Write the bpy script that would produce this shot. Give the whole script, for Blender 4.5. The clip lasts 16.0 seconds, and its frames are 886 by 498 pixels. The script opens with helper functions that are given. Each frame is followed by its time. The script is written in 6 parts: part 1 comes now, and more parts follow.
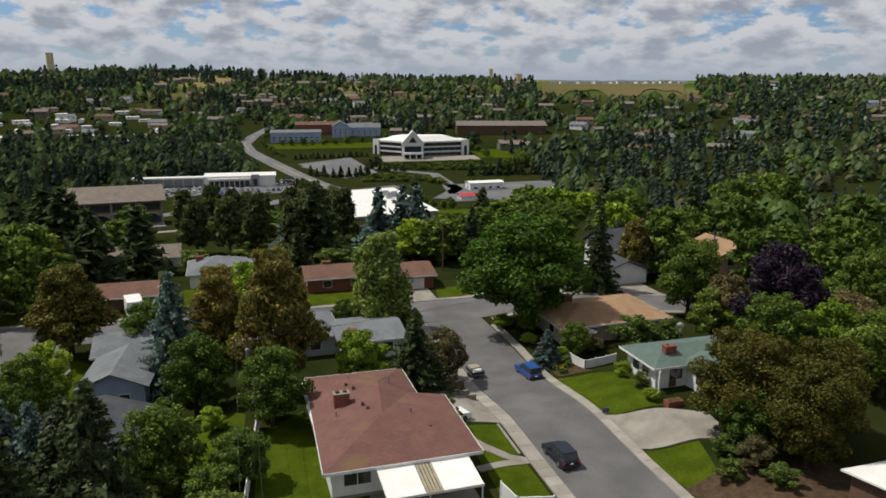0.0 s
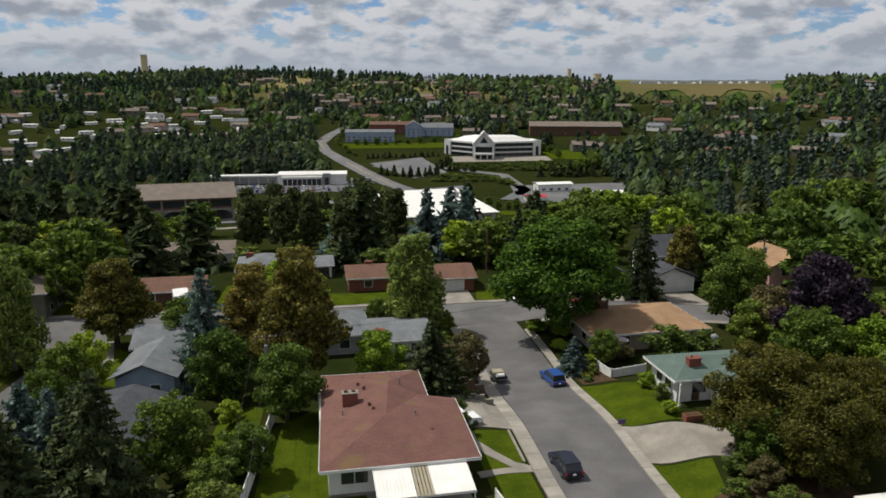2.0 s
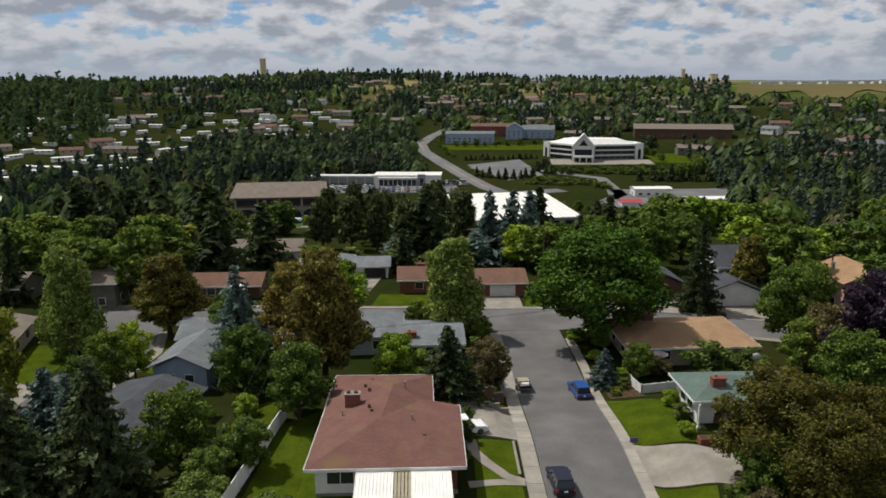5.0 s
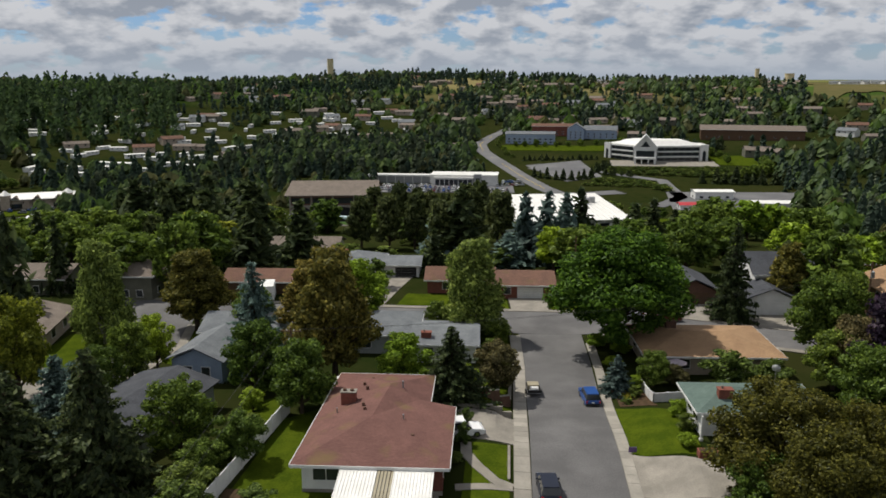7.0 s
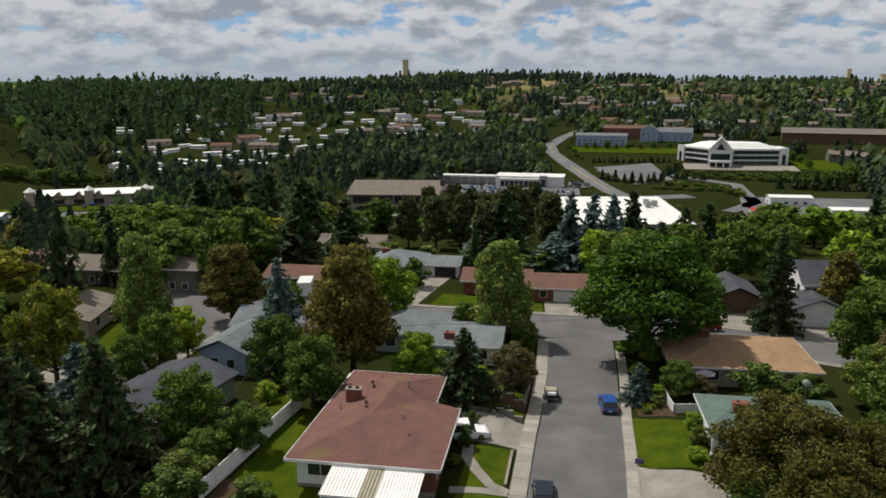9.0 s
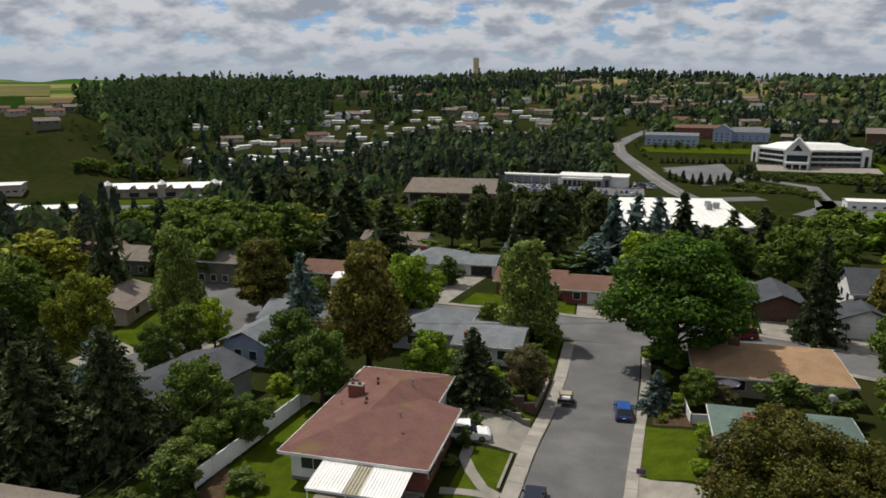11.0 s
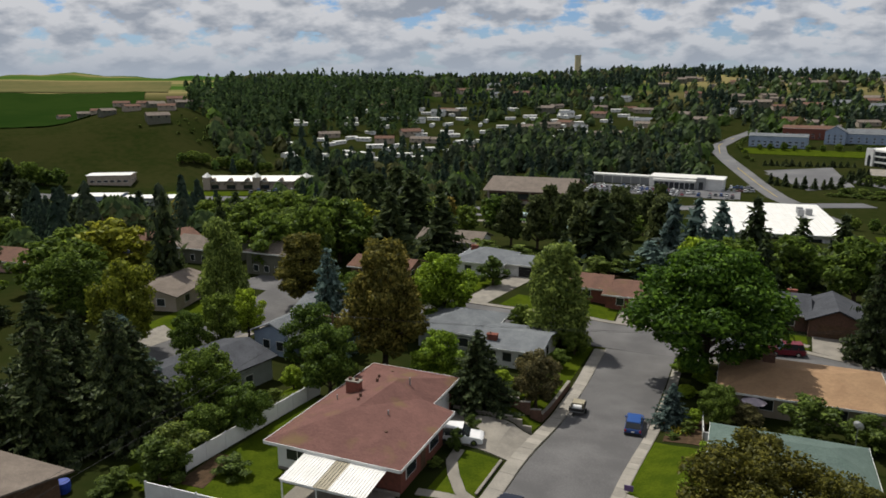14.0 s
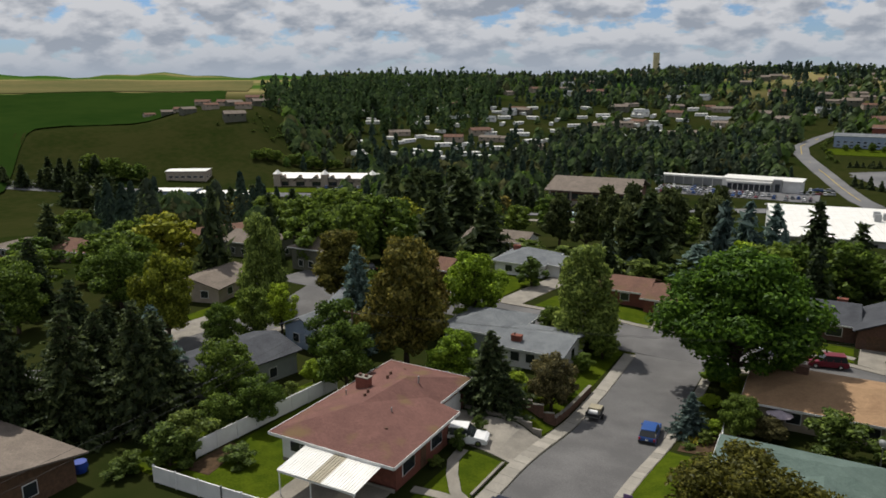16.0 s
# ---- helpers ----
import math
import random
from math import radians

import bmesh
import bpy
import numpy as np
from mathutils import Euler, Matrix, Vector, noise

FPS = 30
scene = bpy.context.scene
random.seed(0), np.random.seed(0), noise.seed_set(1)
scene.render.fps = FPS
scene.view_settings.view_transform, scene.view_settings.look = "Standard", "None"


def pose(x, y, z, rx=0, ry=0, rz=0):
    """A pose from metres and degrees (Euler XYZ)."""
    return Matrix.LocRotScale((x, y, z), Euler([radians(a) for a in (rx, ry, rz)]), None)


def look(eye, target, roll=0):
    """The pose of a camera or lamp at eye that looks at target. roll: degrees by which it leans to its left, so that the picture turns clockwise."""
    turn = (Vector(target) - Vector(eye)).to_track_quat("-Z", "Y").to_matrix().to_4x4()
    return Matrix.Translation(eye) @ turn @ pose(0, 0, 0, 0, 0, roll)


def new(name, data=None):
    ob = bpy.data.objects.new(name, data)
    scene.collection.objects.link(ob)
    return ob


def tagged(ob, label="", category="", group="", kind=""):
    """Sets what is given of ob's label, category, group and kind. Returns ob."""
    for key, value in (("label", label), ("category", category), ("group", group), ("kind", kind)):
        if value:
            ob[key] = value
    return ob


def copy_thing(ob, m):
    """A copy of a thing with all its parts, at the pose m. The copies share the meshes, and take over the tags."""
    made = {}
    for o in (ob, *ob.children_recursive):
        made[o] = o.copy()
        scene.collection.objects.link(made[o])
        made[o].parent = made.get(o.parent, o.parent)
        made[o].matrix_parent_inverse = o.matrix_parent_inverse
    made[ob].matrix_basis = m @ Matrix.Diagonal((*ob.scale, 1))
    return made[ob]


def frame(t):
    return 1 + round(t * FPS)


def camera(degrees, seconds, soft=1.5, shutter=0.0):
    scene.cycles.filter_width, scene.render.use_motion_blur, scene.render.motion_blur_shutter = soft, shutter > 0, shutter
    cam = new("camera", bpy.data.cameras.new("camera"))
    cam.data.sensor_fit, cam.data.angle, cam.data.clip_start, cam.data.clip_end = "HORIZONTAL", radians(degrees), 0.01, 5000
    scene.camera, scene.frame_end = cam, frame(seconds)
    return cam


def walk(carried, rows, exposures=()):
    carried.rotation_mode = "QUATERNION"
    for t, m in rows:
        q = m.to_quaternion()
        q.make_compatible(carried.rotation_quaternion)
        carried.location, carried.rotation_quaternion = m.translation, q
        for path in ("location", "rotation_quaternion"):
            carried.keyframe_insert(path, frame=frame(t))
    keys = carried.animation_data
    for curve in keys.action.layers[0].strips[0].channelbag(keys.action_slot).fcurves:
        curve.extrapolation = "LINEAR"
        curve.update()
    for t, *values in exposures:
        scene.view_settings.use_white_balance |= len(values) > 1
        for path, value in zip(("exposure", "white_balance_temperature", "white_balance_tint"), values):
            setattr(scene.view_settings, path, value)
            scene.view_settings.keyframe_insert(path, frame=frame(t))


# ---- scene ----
cam = camera(62.5, 16.0, soft=1.7)

PATH = [
    (0, (-20.563, -54.941, 35.057), (-19.992, -53.079, 34.602), 0.2),
    (0.5, (-19.04, -55.392, 35.161), (-18.522, -53.515, 34.705), 0.2),
    (1, (-17.485, -55.808, 35.288), (-17.017, -53.918, 34.832), 0.1),
    (1.5, (-15.922, -56.202, 35.395), (-15.508, -54.3, 34.939), 0.1),
    (2, (-14.284, -56.518, 35.48), (-13.916, -54.605, 35.024), 0.1),
    (2.5, (-12.653, -56.775, 35.533), (-12.328, -54.855, 35.077), 0.1),
    (3, (-11.011, -56.979, 35.6), (-10.736, -55.051, 35.145), 0.1),
    (3.5, (-9.32, -57.145, 35.653), (-9.094, -55.21, 35.198), 0.0),
    (4, (-7.601, -57.247, 35.702), (-7.426, -55.307, 35.249), -0.1),
    (6.5, (0.763, -57.218, 35.864), (0.707, -55.27, 35.412), -0.2),
    (7, (2.423, -57.038, 35.854), (2.323, -55.092, 35.402), -0.2),
    (7.5, (4.034, -56.818, 35.817), (3.88, -54.876, 35.366), -0.2),
    (8, (5.681, -56.557, 35.768), (5.477, -54.619, 35.317), -0.2),
    (8.5, (7.347, -56.265, 35.688), (7.096, -54.333, 35.239), -0.2),
    (9, (9.002, -55.918, 35.659), (8.702, -53.992, 35.21), -0.2),
    (11.5, (16.889, -53.45, 35.491), (16.354, -51.576, 35.038), -0.2),
    (12, (18.455, -52.815, 35.482), (17.872, -50.956, 35.029), -0.2),
    (12.5, (19.991, -52.164, 35.495), (19.364, -50.32, 35.04), -0.2),
    (13, (21.574, -51.62, 35.622), (20.906, -49.791, 35.165), -0.1),
    (13.5, (23.148, -51.036, 35.696), (22.44, -49.222, 35.238), -0.1),
    (14, (24.733, -50.418, 35.73), (23.989, -48.619, 35.271), -0.1),
    (14.5, (26.32, -49.788, 35.787), (25.531, -48.009, 35.327), -0.2),
    (15, (27.835, -49.131, 35.811), (26.999, -47.373, 35.351), -0.3),
    (15.5, (29.25, -48.413, 35.792), (28.37, -46.677, 35.331), -0.2),
    (16, (30.6, -47.668, 35.792), (29.674, -45.956, 35.33), -0.3),
]
walk(cam, [(t, look(eye, target, roll)) for t, eye, target, roll in PATH])


# ---- light ----
SUN_AZ, SUN_EL = math.atan2(-0.86, 0.50), radians(58)      # azimuth from +y towards +x
sun_dir = Vector((math.sin(SUN_AZ) * math.cos(SUN_EL), math.cos(SUN_AZ) * math.cos(SUN_EL), math.sin(SUN_EL)))
sun = new("sun", bpy.data.lights.new("sun", "SUN"))
sun.data.energy, sun.data.angle, sun.data.color = 4.2, radians(0.6), (1.0, 0.95, 0.86)
sun.matrix_world = look(sun_dir * 100, (0, 0, 0))

world = bpy.data.worlds.new("sky")
scene.world = world
world.use_nodes = True
wn, wl = world.node_tree.nodes, world.node_tree.links
wn.clear()


def wnode(kind, **sets):
    n = wn.new(kind)
    for k, v in sets.items():
        n.inputs[k].default_value = v
    return n


def wmath(op, a, b=None):
    n = wn.new("ShaderNodeMath")
    n.operation = op
    for k, v in ((0, a), (1, b)):
        if v is None:
            continue
        if isinstance(v, (int, float)):
            n.inputs[k].default_value = v
        else:
            wl.new(v, n.inputs[k])
    return n.outputs[0]


sky = wn.new("ShaderNodeTexSky")
sky.sky_type, sky.sun_disc = "NISHITA", False
sky.sun_elevation, sky.sun_rotation = SUN_EL, SUN_AZ
sky.altitude, sky.air_density, sky.dust_density = 700, 1.0, 0.3
coord = wn.new("ShaderNodeTexCoord")
split = wn.new("ShaderNodeSeparateXYZ")
wl.new(coord.outputs["Generated"], split.inputs[0])
zc = wmath("MAXIMUM", wmath("ADD", split.outputs[2], 0.40), 0.03)
flat = wn.new("ShaderNodeCombineXYZ")
wl.new(wmath("DIVIDE", split.outputs[0], zc), flat.inputs[0])
wl.new(wmath("DIVIDE", split.outputs[1], zc), flat.inputs[1])
big = wnode("ShaderNodeTexNoise", Scale=8.0, Detail=12.0, Roughness=0.56)
wl.new(flat.outputs[0], big.inputs["Vector"])
shift = wn.new("ShaderNodeVectorMath")
shift.operation = "MULTIPLY_ADD"
wl.new(flat.outputs[0], shift.inputs[0])
shift.inputs[1].default_value, shift.inputs[2].default_value = (0.976, 0.976, 1.0), (0.0, 0.0, 0.0)
low = wnode("ShaderNodeTexNoise", Scale=8.0, Detail=10.0, Roughness=0.53)
wl.new(shift.outputs[0], low.inputs["Vector"])
cover = wn.new("ShaderNodeValToRGB")
cover.color_ramp.elements[0].position, cover.color_ramp.elements[1].position = 0.37, 0.45
wl.new(big.outputs["Fac"], cover.inputs[0])
shade = wn.new("ShaderNodeValToRGB")
shade.color_ramp.elements[0].position, shade.color_ramp.elements[1].position = 0.45, 0.61
shade.color_ramp.elements[0].color, shade.color_ramp.elements[1].color = (10.2, 10.3, 10.7, 1), (4.8, 5.3, 6.2, 1)
wl.new(low.outputs["Fac"], shade.inputs[0])
cloudy = wn.new("ShaderNodeMix")
cloudy.data_type = "RGBA"
wl.new(cover.outputs[0], cloudy.inputs[0])
tint = wn.new("ShaderNodeMix")
tint.data_type, tint.blend_type = "RGBA", "MULTIPLY"
tint.inputs[0].default_value, tint.inputs[7].default_value = 1.0, (0.72, 0.96, 1.36, 1)
wl.new(sky.outputs[0], tint.inputs[6])
wl.new(tint.outputs[2], cloudy.inputs[6])
wl.new(shade.outputs[0], cloudy.inputs[7])
haze = wn.new("ShaderNodeMix")
haze.data_type = "RGBA"
wl.new(wmath("POWER", wmath("SUBTRACT", 1.0, wmath("MINIMUM", wmath("ABSOLUTE", split.outputs[2]), 1.0)), 26.0), haze.inputs[0])
wl.new(cloudy.outputs[2], haze.inputs[6])
haze.inputs[7].default_value = (5.9, 6.7, 7.9, 1)
back = wnode("ShaderNodeBackground", Strength=0.060)
wl.new(haze.outputs[2], back.inputs[0])
wl.new(back.outputs[0], wn.new("ShaderNodeOutputWorld").inputs[0])

# ---- materials ----


def mat(name, base, rough=0.8, other=None, scale=2.0, amount=0.6, fine=25.0, bump=0.0, bump_scale=40.0, metal=0.0, random_tint=0.0):
    """A surface whose colour drifts from base to other at two scales, with fine relief."""
    m = bpy.data.materials.new(name)
    m.use_nodes = True
    n, l = m.node_tree.nodes, m.node_tree.links
    b = n["Principled BSDF"]
    b.inputs["Roughness"].default_value, b.inputs["Metallic"].default_value = rough, metal
    if rough > 0.82:
        b.inputs["Specular IOR Level"].default_value = 0.12 if rough < 0.945 else 0.0
    other = other or tuple(c * 0.72 for c in base)
    co = n.new("ShaderNodeTexCoord")
    n1, n2 = n.new("ShaderNodeTexNoise"), n.new("ShaderNodeTexNoise")
    n1.inputs["Scale"].default_value, n2.inputs["Scale"].default_value = scale, fine
    n1.inputs["Detail"].default_value, n2.inputs["Detail"].default_value = 4, 3
    for k in (n1, n2):
        l.new(co.outputs["Object"], k.inputs["Vector"])
    add = n.new("ShaderNodeMath")
    add.operation = "MULTIPLY_ADD"
    l.new(n2.outputs["Fac"], add.inputs[0])
    add.inputs[1].default_value = 0.7
    l.new(n1.outputs["Fac"], add.inputs[2])
    ramp = n.new("ShaderNodeValToRGB")
    mid = 0.85
    ramp.color_ramp.elements[0].position, ramp.color_ramp.elements[1].position = mid - 0.32 * amount - 0.02, mid + 0.32 * amount + 0.02
    ramp.color_ramp.elements[0].color, ramp.color_ramp.elements[1].color = (*base, 1), (*other, 1)
    l.new(add.outputs[0], ramp.inputs[0])
    out = ramp.outputs[0]
    if random_tint:
        info = n.new("ShaderNodeObjectInfo")
        hue = n.new("ShaderNodeHueSaturation")
        rng = n.new("ShaderNodeMapRange")
        l.new(info.outputs["Random"], rng.inputs[0])
        rng.inputs[3].default_value, rng.inputs[4].default_value = 1 - random_tint, 1 + random_tint
        l.new(rng.outputs[0], hue.inputs["Value"])
        l.new(out, hue.inputs["Color"])
        out = hue.outputs[0]
    l.new(out, b.inputs["Base Color"])
    if bump:
        n3, bp = n.new("ShaderNodeTexNoise"), n.new("ShaderNodeBump")
        n3.inputs["Scale"].default_value, bp.inputs["Strength"].default_value = bump_scale, bump
        l.new(co.outputs["Object"], n3.inputs["Vector"])
        l.new(n3.outputs["Fac"], bp.inputs["Height"])
        l.new(bp.outputs[0], b.inputs["Normal"])
    return m


def shingles(name, base, other, stain=None, row=0.16, width=0.34):
    """Roof shingles: courses with thin shadow gaps, tiles that differ, granules, and stains or moss in patches."""
    m = mat(name, base, 0.93, other, 0.45, 0.9, 7, 0.35, 55)
    n, l = m.node_tree.nodes, m.node_tree.links
    b = n["Principled BSDF"]
    old = b.inputs["Base Color"].links[0].from_socket
    co = [k for k in n if k.type == "TEX_COORD"][0]
    br = n.new("ShaderNodeTexBrick")
    br.inputs["Scale"].default_value, br.inputs["Brick Width"].default_value, br.inputs["Row Height"].default_value = 1.0, width, row
    br.inputs["Mortar Size"].default_value, br.inputs["Bias"].default_value = 0.012, 0.0
    br.inputs["Color1"].default_value, br.inputs["Color2"].default_value, br.inputs["Mortar"].default_value = (1.08, 1.08, 1.08, 1), (0.9, 0.9, 0.9, 1), (0.72, 0.72, 0.72, 1)
    l.new(co.outputs["Object"], br.inputs["Vector"])
    mul = n.new("ShaderNodeMix")
    mul.data_type, mul.blend_type = "RGBA", "MULTIPLY"
    mul.inputs[0].default_value = 1.0
    l.new(old, mul.inputs[6])
    l.new(br.outputs["Color"], mul.inputs[7])
    out = mul.outputs[2]
    if stain:
        nz, rp, mx = n.new("ShaderNodeTexNoise"), n.new("ShaderNodeValToRGB"), n.new("ShaderNodeMix")
        nz.inputs["Scale"].default_value, nz.inputs["Detail"].default_value = 0.32, 8
        l.new(co.outputs["Object"], nz.inputs["Vector"])
        rp.color_ramp.elements[0].position, rp.color_ramp.elements[1].position = 0.56, 0.70
        rp.color_ramp.elements[1].color = (0.75, 0.75, 0.75, 1)
        l.new(nz.outputs["Fac"], rp.inputs[0])
        mx.data_type = "RGBA"
        l.new(rp.outputs[0], mx.inputs[0])
        l.new(out, mx.inputs[6])
        mx.inputs[7].default_value = (*stain, 1)
        out = mx.outputs[2]
    l.new(out, b.inputs["Base Color"])
    return m


def leaf_mat(name, a, b, c):
    """Foliage: each clump has its own tint, each tree its own shade, and light shines through a little."""
    m = bpy.data.materials.new(name)
    m.use_nodes = True
    n, l = m.node_tree.nodes, m.node_tree.links
    n.remove(n["Principled BSDF"])
    geo, info = n.new("ShaderNodeNewGeometry"), n.new("ShaderNodeObjectInfo")
    ramp = n.new("ShaderNodeValToRGB")
    e = ramp.color_ramp.elements
    # wider tint spread near by paints in sunlit leaves and dark gaps
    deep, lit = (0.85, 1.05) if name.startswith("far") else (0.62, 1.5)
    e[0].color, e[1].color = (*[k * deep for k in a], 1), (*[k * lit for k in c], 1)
    mid = e.new(0.6)
    mid.color = (*b, 1)
    l.new(geo.outputs["Random Per Island"], ramp.inputs[0])
    hue, rng, rh = n.new("ShaderNodeHueSaturation"), n.new("ShaderNodeMapRange"), n.new("ShaderNodeMapRange")
    l.new(info.outputs["Random"], rng.inputs[0])
    rng.inputs[3].default_value, rng.inputs[4].default_value = 0.8, 1.3
    l.new(info.outputs["Random"], rh.inputs[0])
    rh.inputs[3].default_value, rh.inputs[4].default_value = 0.512, 0.488
    l.new(rng.outputs[0], hue.inputs["Value"])
    l.new(rh.outputs[0], hue.inputs["Hue"])
    l.new(ramp.outputs[0], hue.inputs["Color"])
    d, t, g, m1, m2 = (n.new("ShaderNode" + k) for k in ("BsdfDiffuse", "BsdfTranslucent", "BsdfGlossy", "MixShader", "MixShader"))
    g.inputs["Roughness"].default_value = 0.5
    g.inputs["Color"].default_value = (0.5, 0.55, 0.5, 1)
    l.new(hue.outputs[0], d.inputs[0])
    l.new(hue.outputs[0], t.inputs[0])
    m1.inputs[0].default_value, m2.inputs[0].default_value = 0.42, 0.018
    l.new(d.outputs[0], m1.inputs[1])
    l.new(t.outputs[0], m1.inputs[2])
    l.new(m1.outputs[0], m2.inputs[1])
    l.new(g.outputs[0], m2.inputs[2])
    l.new(m2.outputs[0], n["Material Output"].inputs[0])
    return m


LEAF = {
    "maple": leaf_mat("maple_leaves", (0.042, 0.090, 0.009), (0.068, 0.132, 0.013), (0.11, 0.185, 0.018)),
    "leafy": leaf_mat("broad_leaves", (0.0582, 0.0983, 0.0154), (0.0931, 0.1420, 0.0211), (0.1450, 0.2007, 0.0309)),
    "lime": leaf_mat("light_leaves", (0.1146, 0.1841, 0.0150), (0.1802, 0.2643, 0.0209), (0.2522, 0.3436, 0.0299)),
    "golden": leaf_mat("golden_leaves", (0.1091, 0.1345, 0.0136), (0.1716, 0.1931, 0.0190), (0.2402, 0.2511, 0.0272)),
    "olive": leaf_mat("olive_needles", (0.1002, 0.0929, 0.0207), (0.1582, 0.1420, 0.0297), (0.2343, 0.1890, 0.0414)),
    "oak": leaf_mat("oak_leaves", (0.0575, 0.0586, 0.0099), (0.0874, 0.0857, 0.0138), (0.1265, 0.1150, 0.0193)),
    "rust": leaf_mat("rusty_leaves", (0.082, 0.074, 0.0312), (0.120, 0.106, 0.0432), (0.174, 0.144, 0.0600)),
    "plum": leaf_mat("plum_leaves", (0.020, 0.012, 0.0240), (0.032, 0.020, 0.0360), (0.052, 0.032, 0.0520)),
    "birch": leaf_mat("birch_leaves", (0.0924, 0.1380, 0.0300), (0.1464, 0.2028, 0.0436), (0.2256, 0.2772, 0.0630)),
    "fir": leaf_mat("fir_needles", (0.0245, 0.0396, 0.0151), (0.0408, 0.0589, 0.0205), (0.0663, 0.0837, 0.0292)),
    "pine": leaf_mat("pine_needles", (0.046, 0.062, 0.0216), (0.070, 0.089, 0.0284), (0.105, 0.121, 0.0405)),
    "blue": leaf_mat("spruce_needles", (0.052, 0.086, 0.0759), (0.086, 0.132, 0.1150), (0.138, 0.190, 0.1667)),
    "bush": leaf_mat("bush_leaves", (0.060, 0.092, 0.0187), (0.094, 0.135, 0.0250), (0.144, 0.188, 0.0375)),
    "poplar": leaf_mat("poplar_leaves", (0.038, 0.072, 0.0168), (0.058, 0.096, 0.0216), (0.089, 0.130, 0.0300)),
    # bluer versions of the kinds above: distance haze is put into the leaf colour
    "far_fir": leaf_mat("far_fir_hazed", (0.0190, 0.0381, 0.0260), (0.0324, 0.0553, 0.0346), (0.0514, 0.0790, 0.0461)),
    "far_pine": leaf_mat("far_pine_hazed", (0.0303, 0.0462, 0.0255), (0.0479, 0.0651, 0.0340), (0.0723, 0.0905, 0.0482)),
    "far_leafy": leaf_mat("far_leafy_hazed", (0.0352, 0.0651, 0.0227), (0.0559, 0.0933, 0.0297), (0.0900, 0.1310, 0.0425)),
    "far_lime": leaf_mat("far_lime_hazed", (0.0731, 0.1273, 0.0199), (0.1104, 0.1739, 0.0284), (0.1595, 0.2318, 0.0425)),
    "far_olive": leaf_mat("far_olive_hazed", (0.0580, 0.0675, 0.0255), (0.0880, 0.0938, 0.0340), (0.1273, 0.1261, 0.0482)),
    "far_poplar": leaf_mat("far_poplar_hazed", (0.0294, 0.0580, 0.0206), (0.0446, 0.0782, 0.0270), (0.0703, 0.1067, 0.0386)),
}
bark = mat("bark", (0.10, 0.075, 0.055), 0.95, (0.045, 0.035, 0.028), 6, 0.8, 40, 0.5, 30)
white_bark = mat("birch_bark", (0.5, 0.48, 0.44), 0.9, (0.12, 0.11, 0.1), 5, 0.5, 20, 0.3, 30)
asphalt = mat("asphalt", (0.152, 0.148, 0.147), 0.93, (0.096, 0.094, 0.094), 0.22, 0.9, 7, 0.2, 60)
road_mat = mat("road_asphalt", (0.17, 0.17, 0.17), 0.93, (0.11, 0.11, 0.115), 0.05, 0.9, 4)
concrete = mat("concrete", (0.30, 0.275, 0.235), 0.9, (0.19, 0.175, 0.15), 0.5, 0.9, 9, 0.2, 50)
lawn_mat = mat("lawn", (0.066, 0.088, 0.007), 0.95, (0.036, 0.056, 0.005), 0.45, 0.7, 5, 0.6, 60)
mulch = mat("mulch", (0.10, 0.065, 0.04), 0.97, (0.05, 0.035, 0.022), 2, 0.9, 20, 0.6, 60)
red_shingle = shingles("red_shingles", (0.185, 0.095, 0.08), (0.135, 0.07, 0.06), (0.15, 0.105, 0.05))
green_shingle = shingles("green_shingles", (0.125, 0.17, 0.15), (0.088, 0.125, 0.11))
tan_shingle = shingles("tan_shingles", (0.36, 0.235, 0.135), (0.27, 0.17, 0.10))
brown_shingle = shingles("brown_shingles", (0.19, 0.105, 0.075), (0.125, 0.072, 0.055), (0.12, 0.085, 0.045))
taupe_shingle = shingles("taupe_shingles", (0.215, 0.18, 0.15), (0.15, 0.125, 0.105))
grey_shingle = shingles("grey_shingles", (0.20, 0.215, 0.225), (0.135, 0.145, 0.155))
slate_shingle = shingles("slate_shingles", (0.085, 0.09, 0.10), (0.055, 0.058, 0.066))
white_paint = mat("white_paint", (0.72, 0.72, 0.70), 0.6, (0.6, 0.6, 0.58), 0.8, 0.8, 12)
white_metal = mat("white_metal_sheet", (0.78, 0.77, 0.74), 0.45, (0.66, 0.65, 0.61), 0.5, 0.8, 8)
panel_tan = mat("weathered_fibreglass", (0.33, 0.29, 0.2), 0.6, (0.25, 0.22, 0.15), 1.5, 0.8, 12)
grey_siding = mat("grey_green_siding", (0.32, 0.34, 0.33), 0.8, (0.25, 0.27, 0.26), 0.8, 0.8, 12)
blue_siding = mat("pale_blue_siding", (0.30, 0.37, 0.48), 0.8, (0.24, 0.30, 0.40), 0.8, 0.8, 12)
tan_siding = mat("tan_siding", (0.40, 0.34, 0.27), 0.85, (0.31, 0.26, 0.21), 0.8, 0.8, 12)
olive_siding = mat("olive_siding", (0.15, 0.15, 0.115), 0.85, (0.11, 0.11, 0.085), 0.8, 0.8, 12)
pink_siding = mat("pink_siding", (0.58, 0.36, 0.32), 0.85, (0.48, 0.29, 0.26), 0.8, 0.8, 12)
brick_mat = mat("red_brick", (0.24, 0.085, 0.06), 0.9, (0.15, 0.06, 0.045), 3, 0.8, 30, 0.4, 30)
dark_brick = mat("brown_brick", (0.16, 0.09, 0.065), 0.9, (0.10, 0.06, 0.045), 3, 0.8, 30, 0.4, 30)
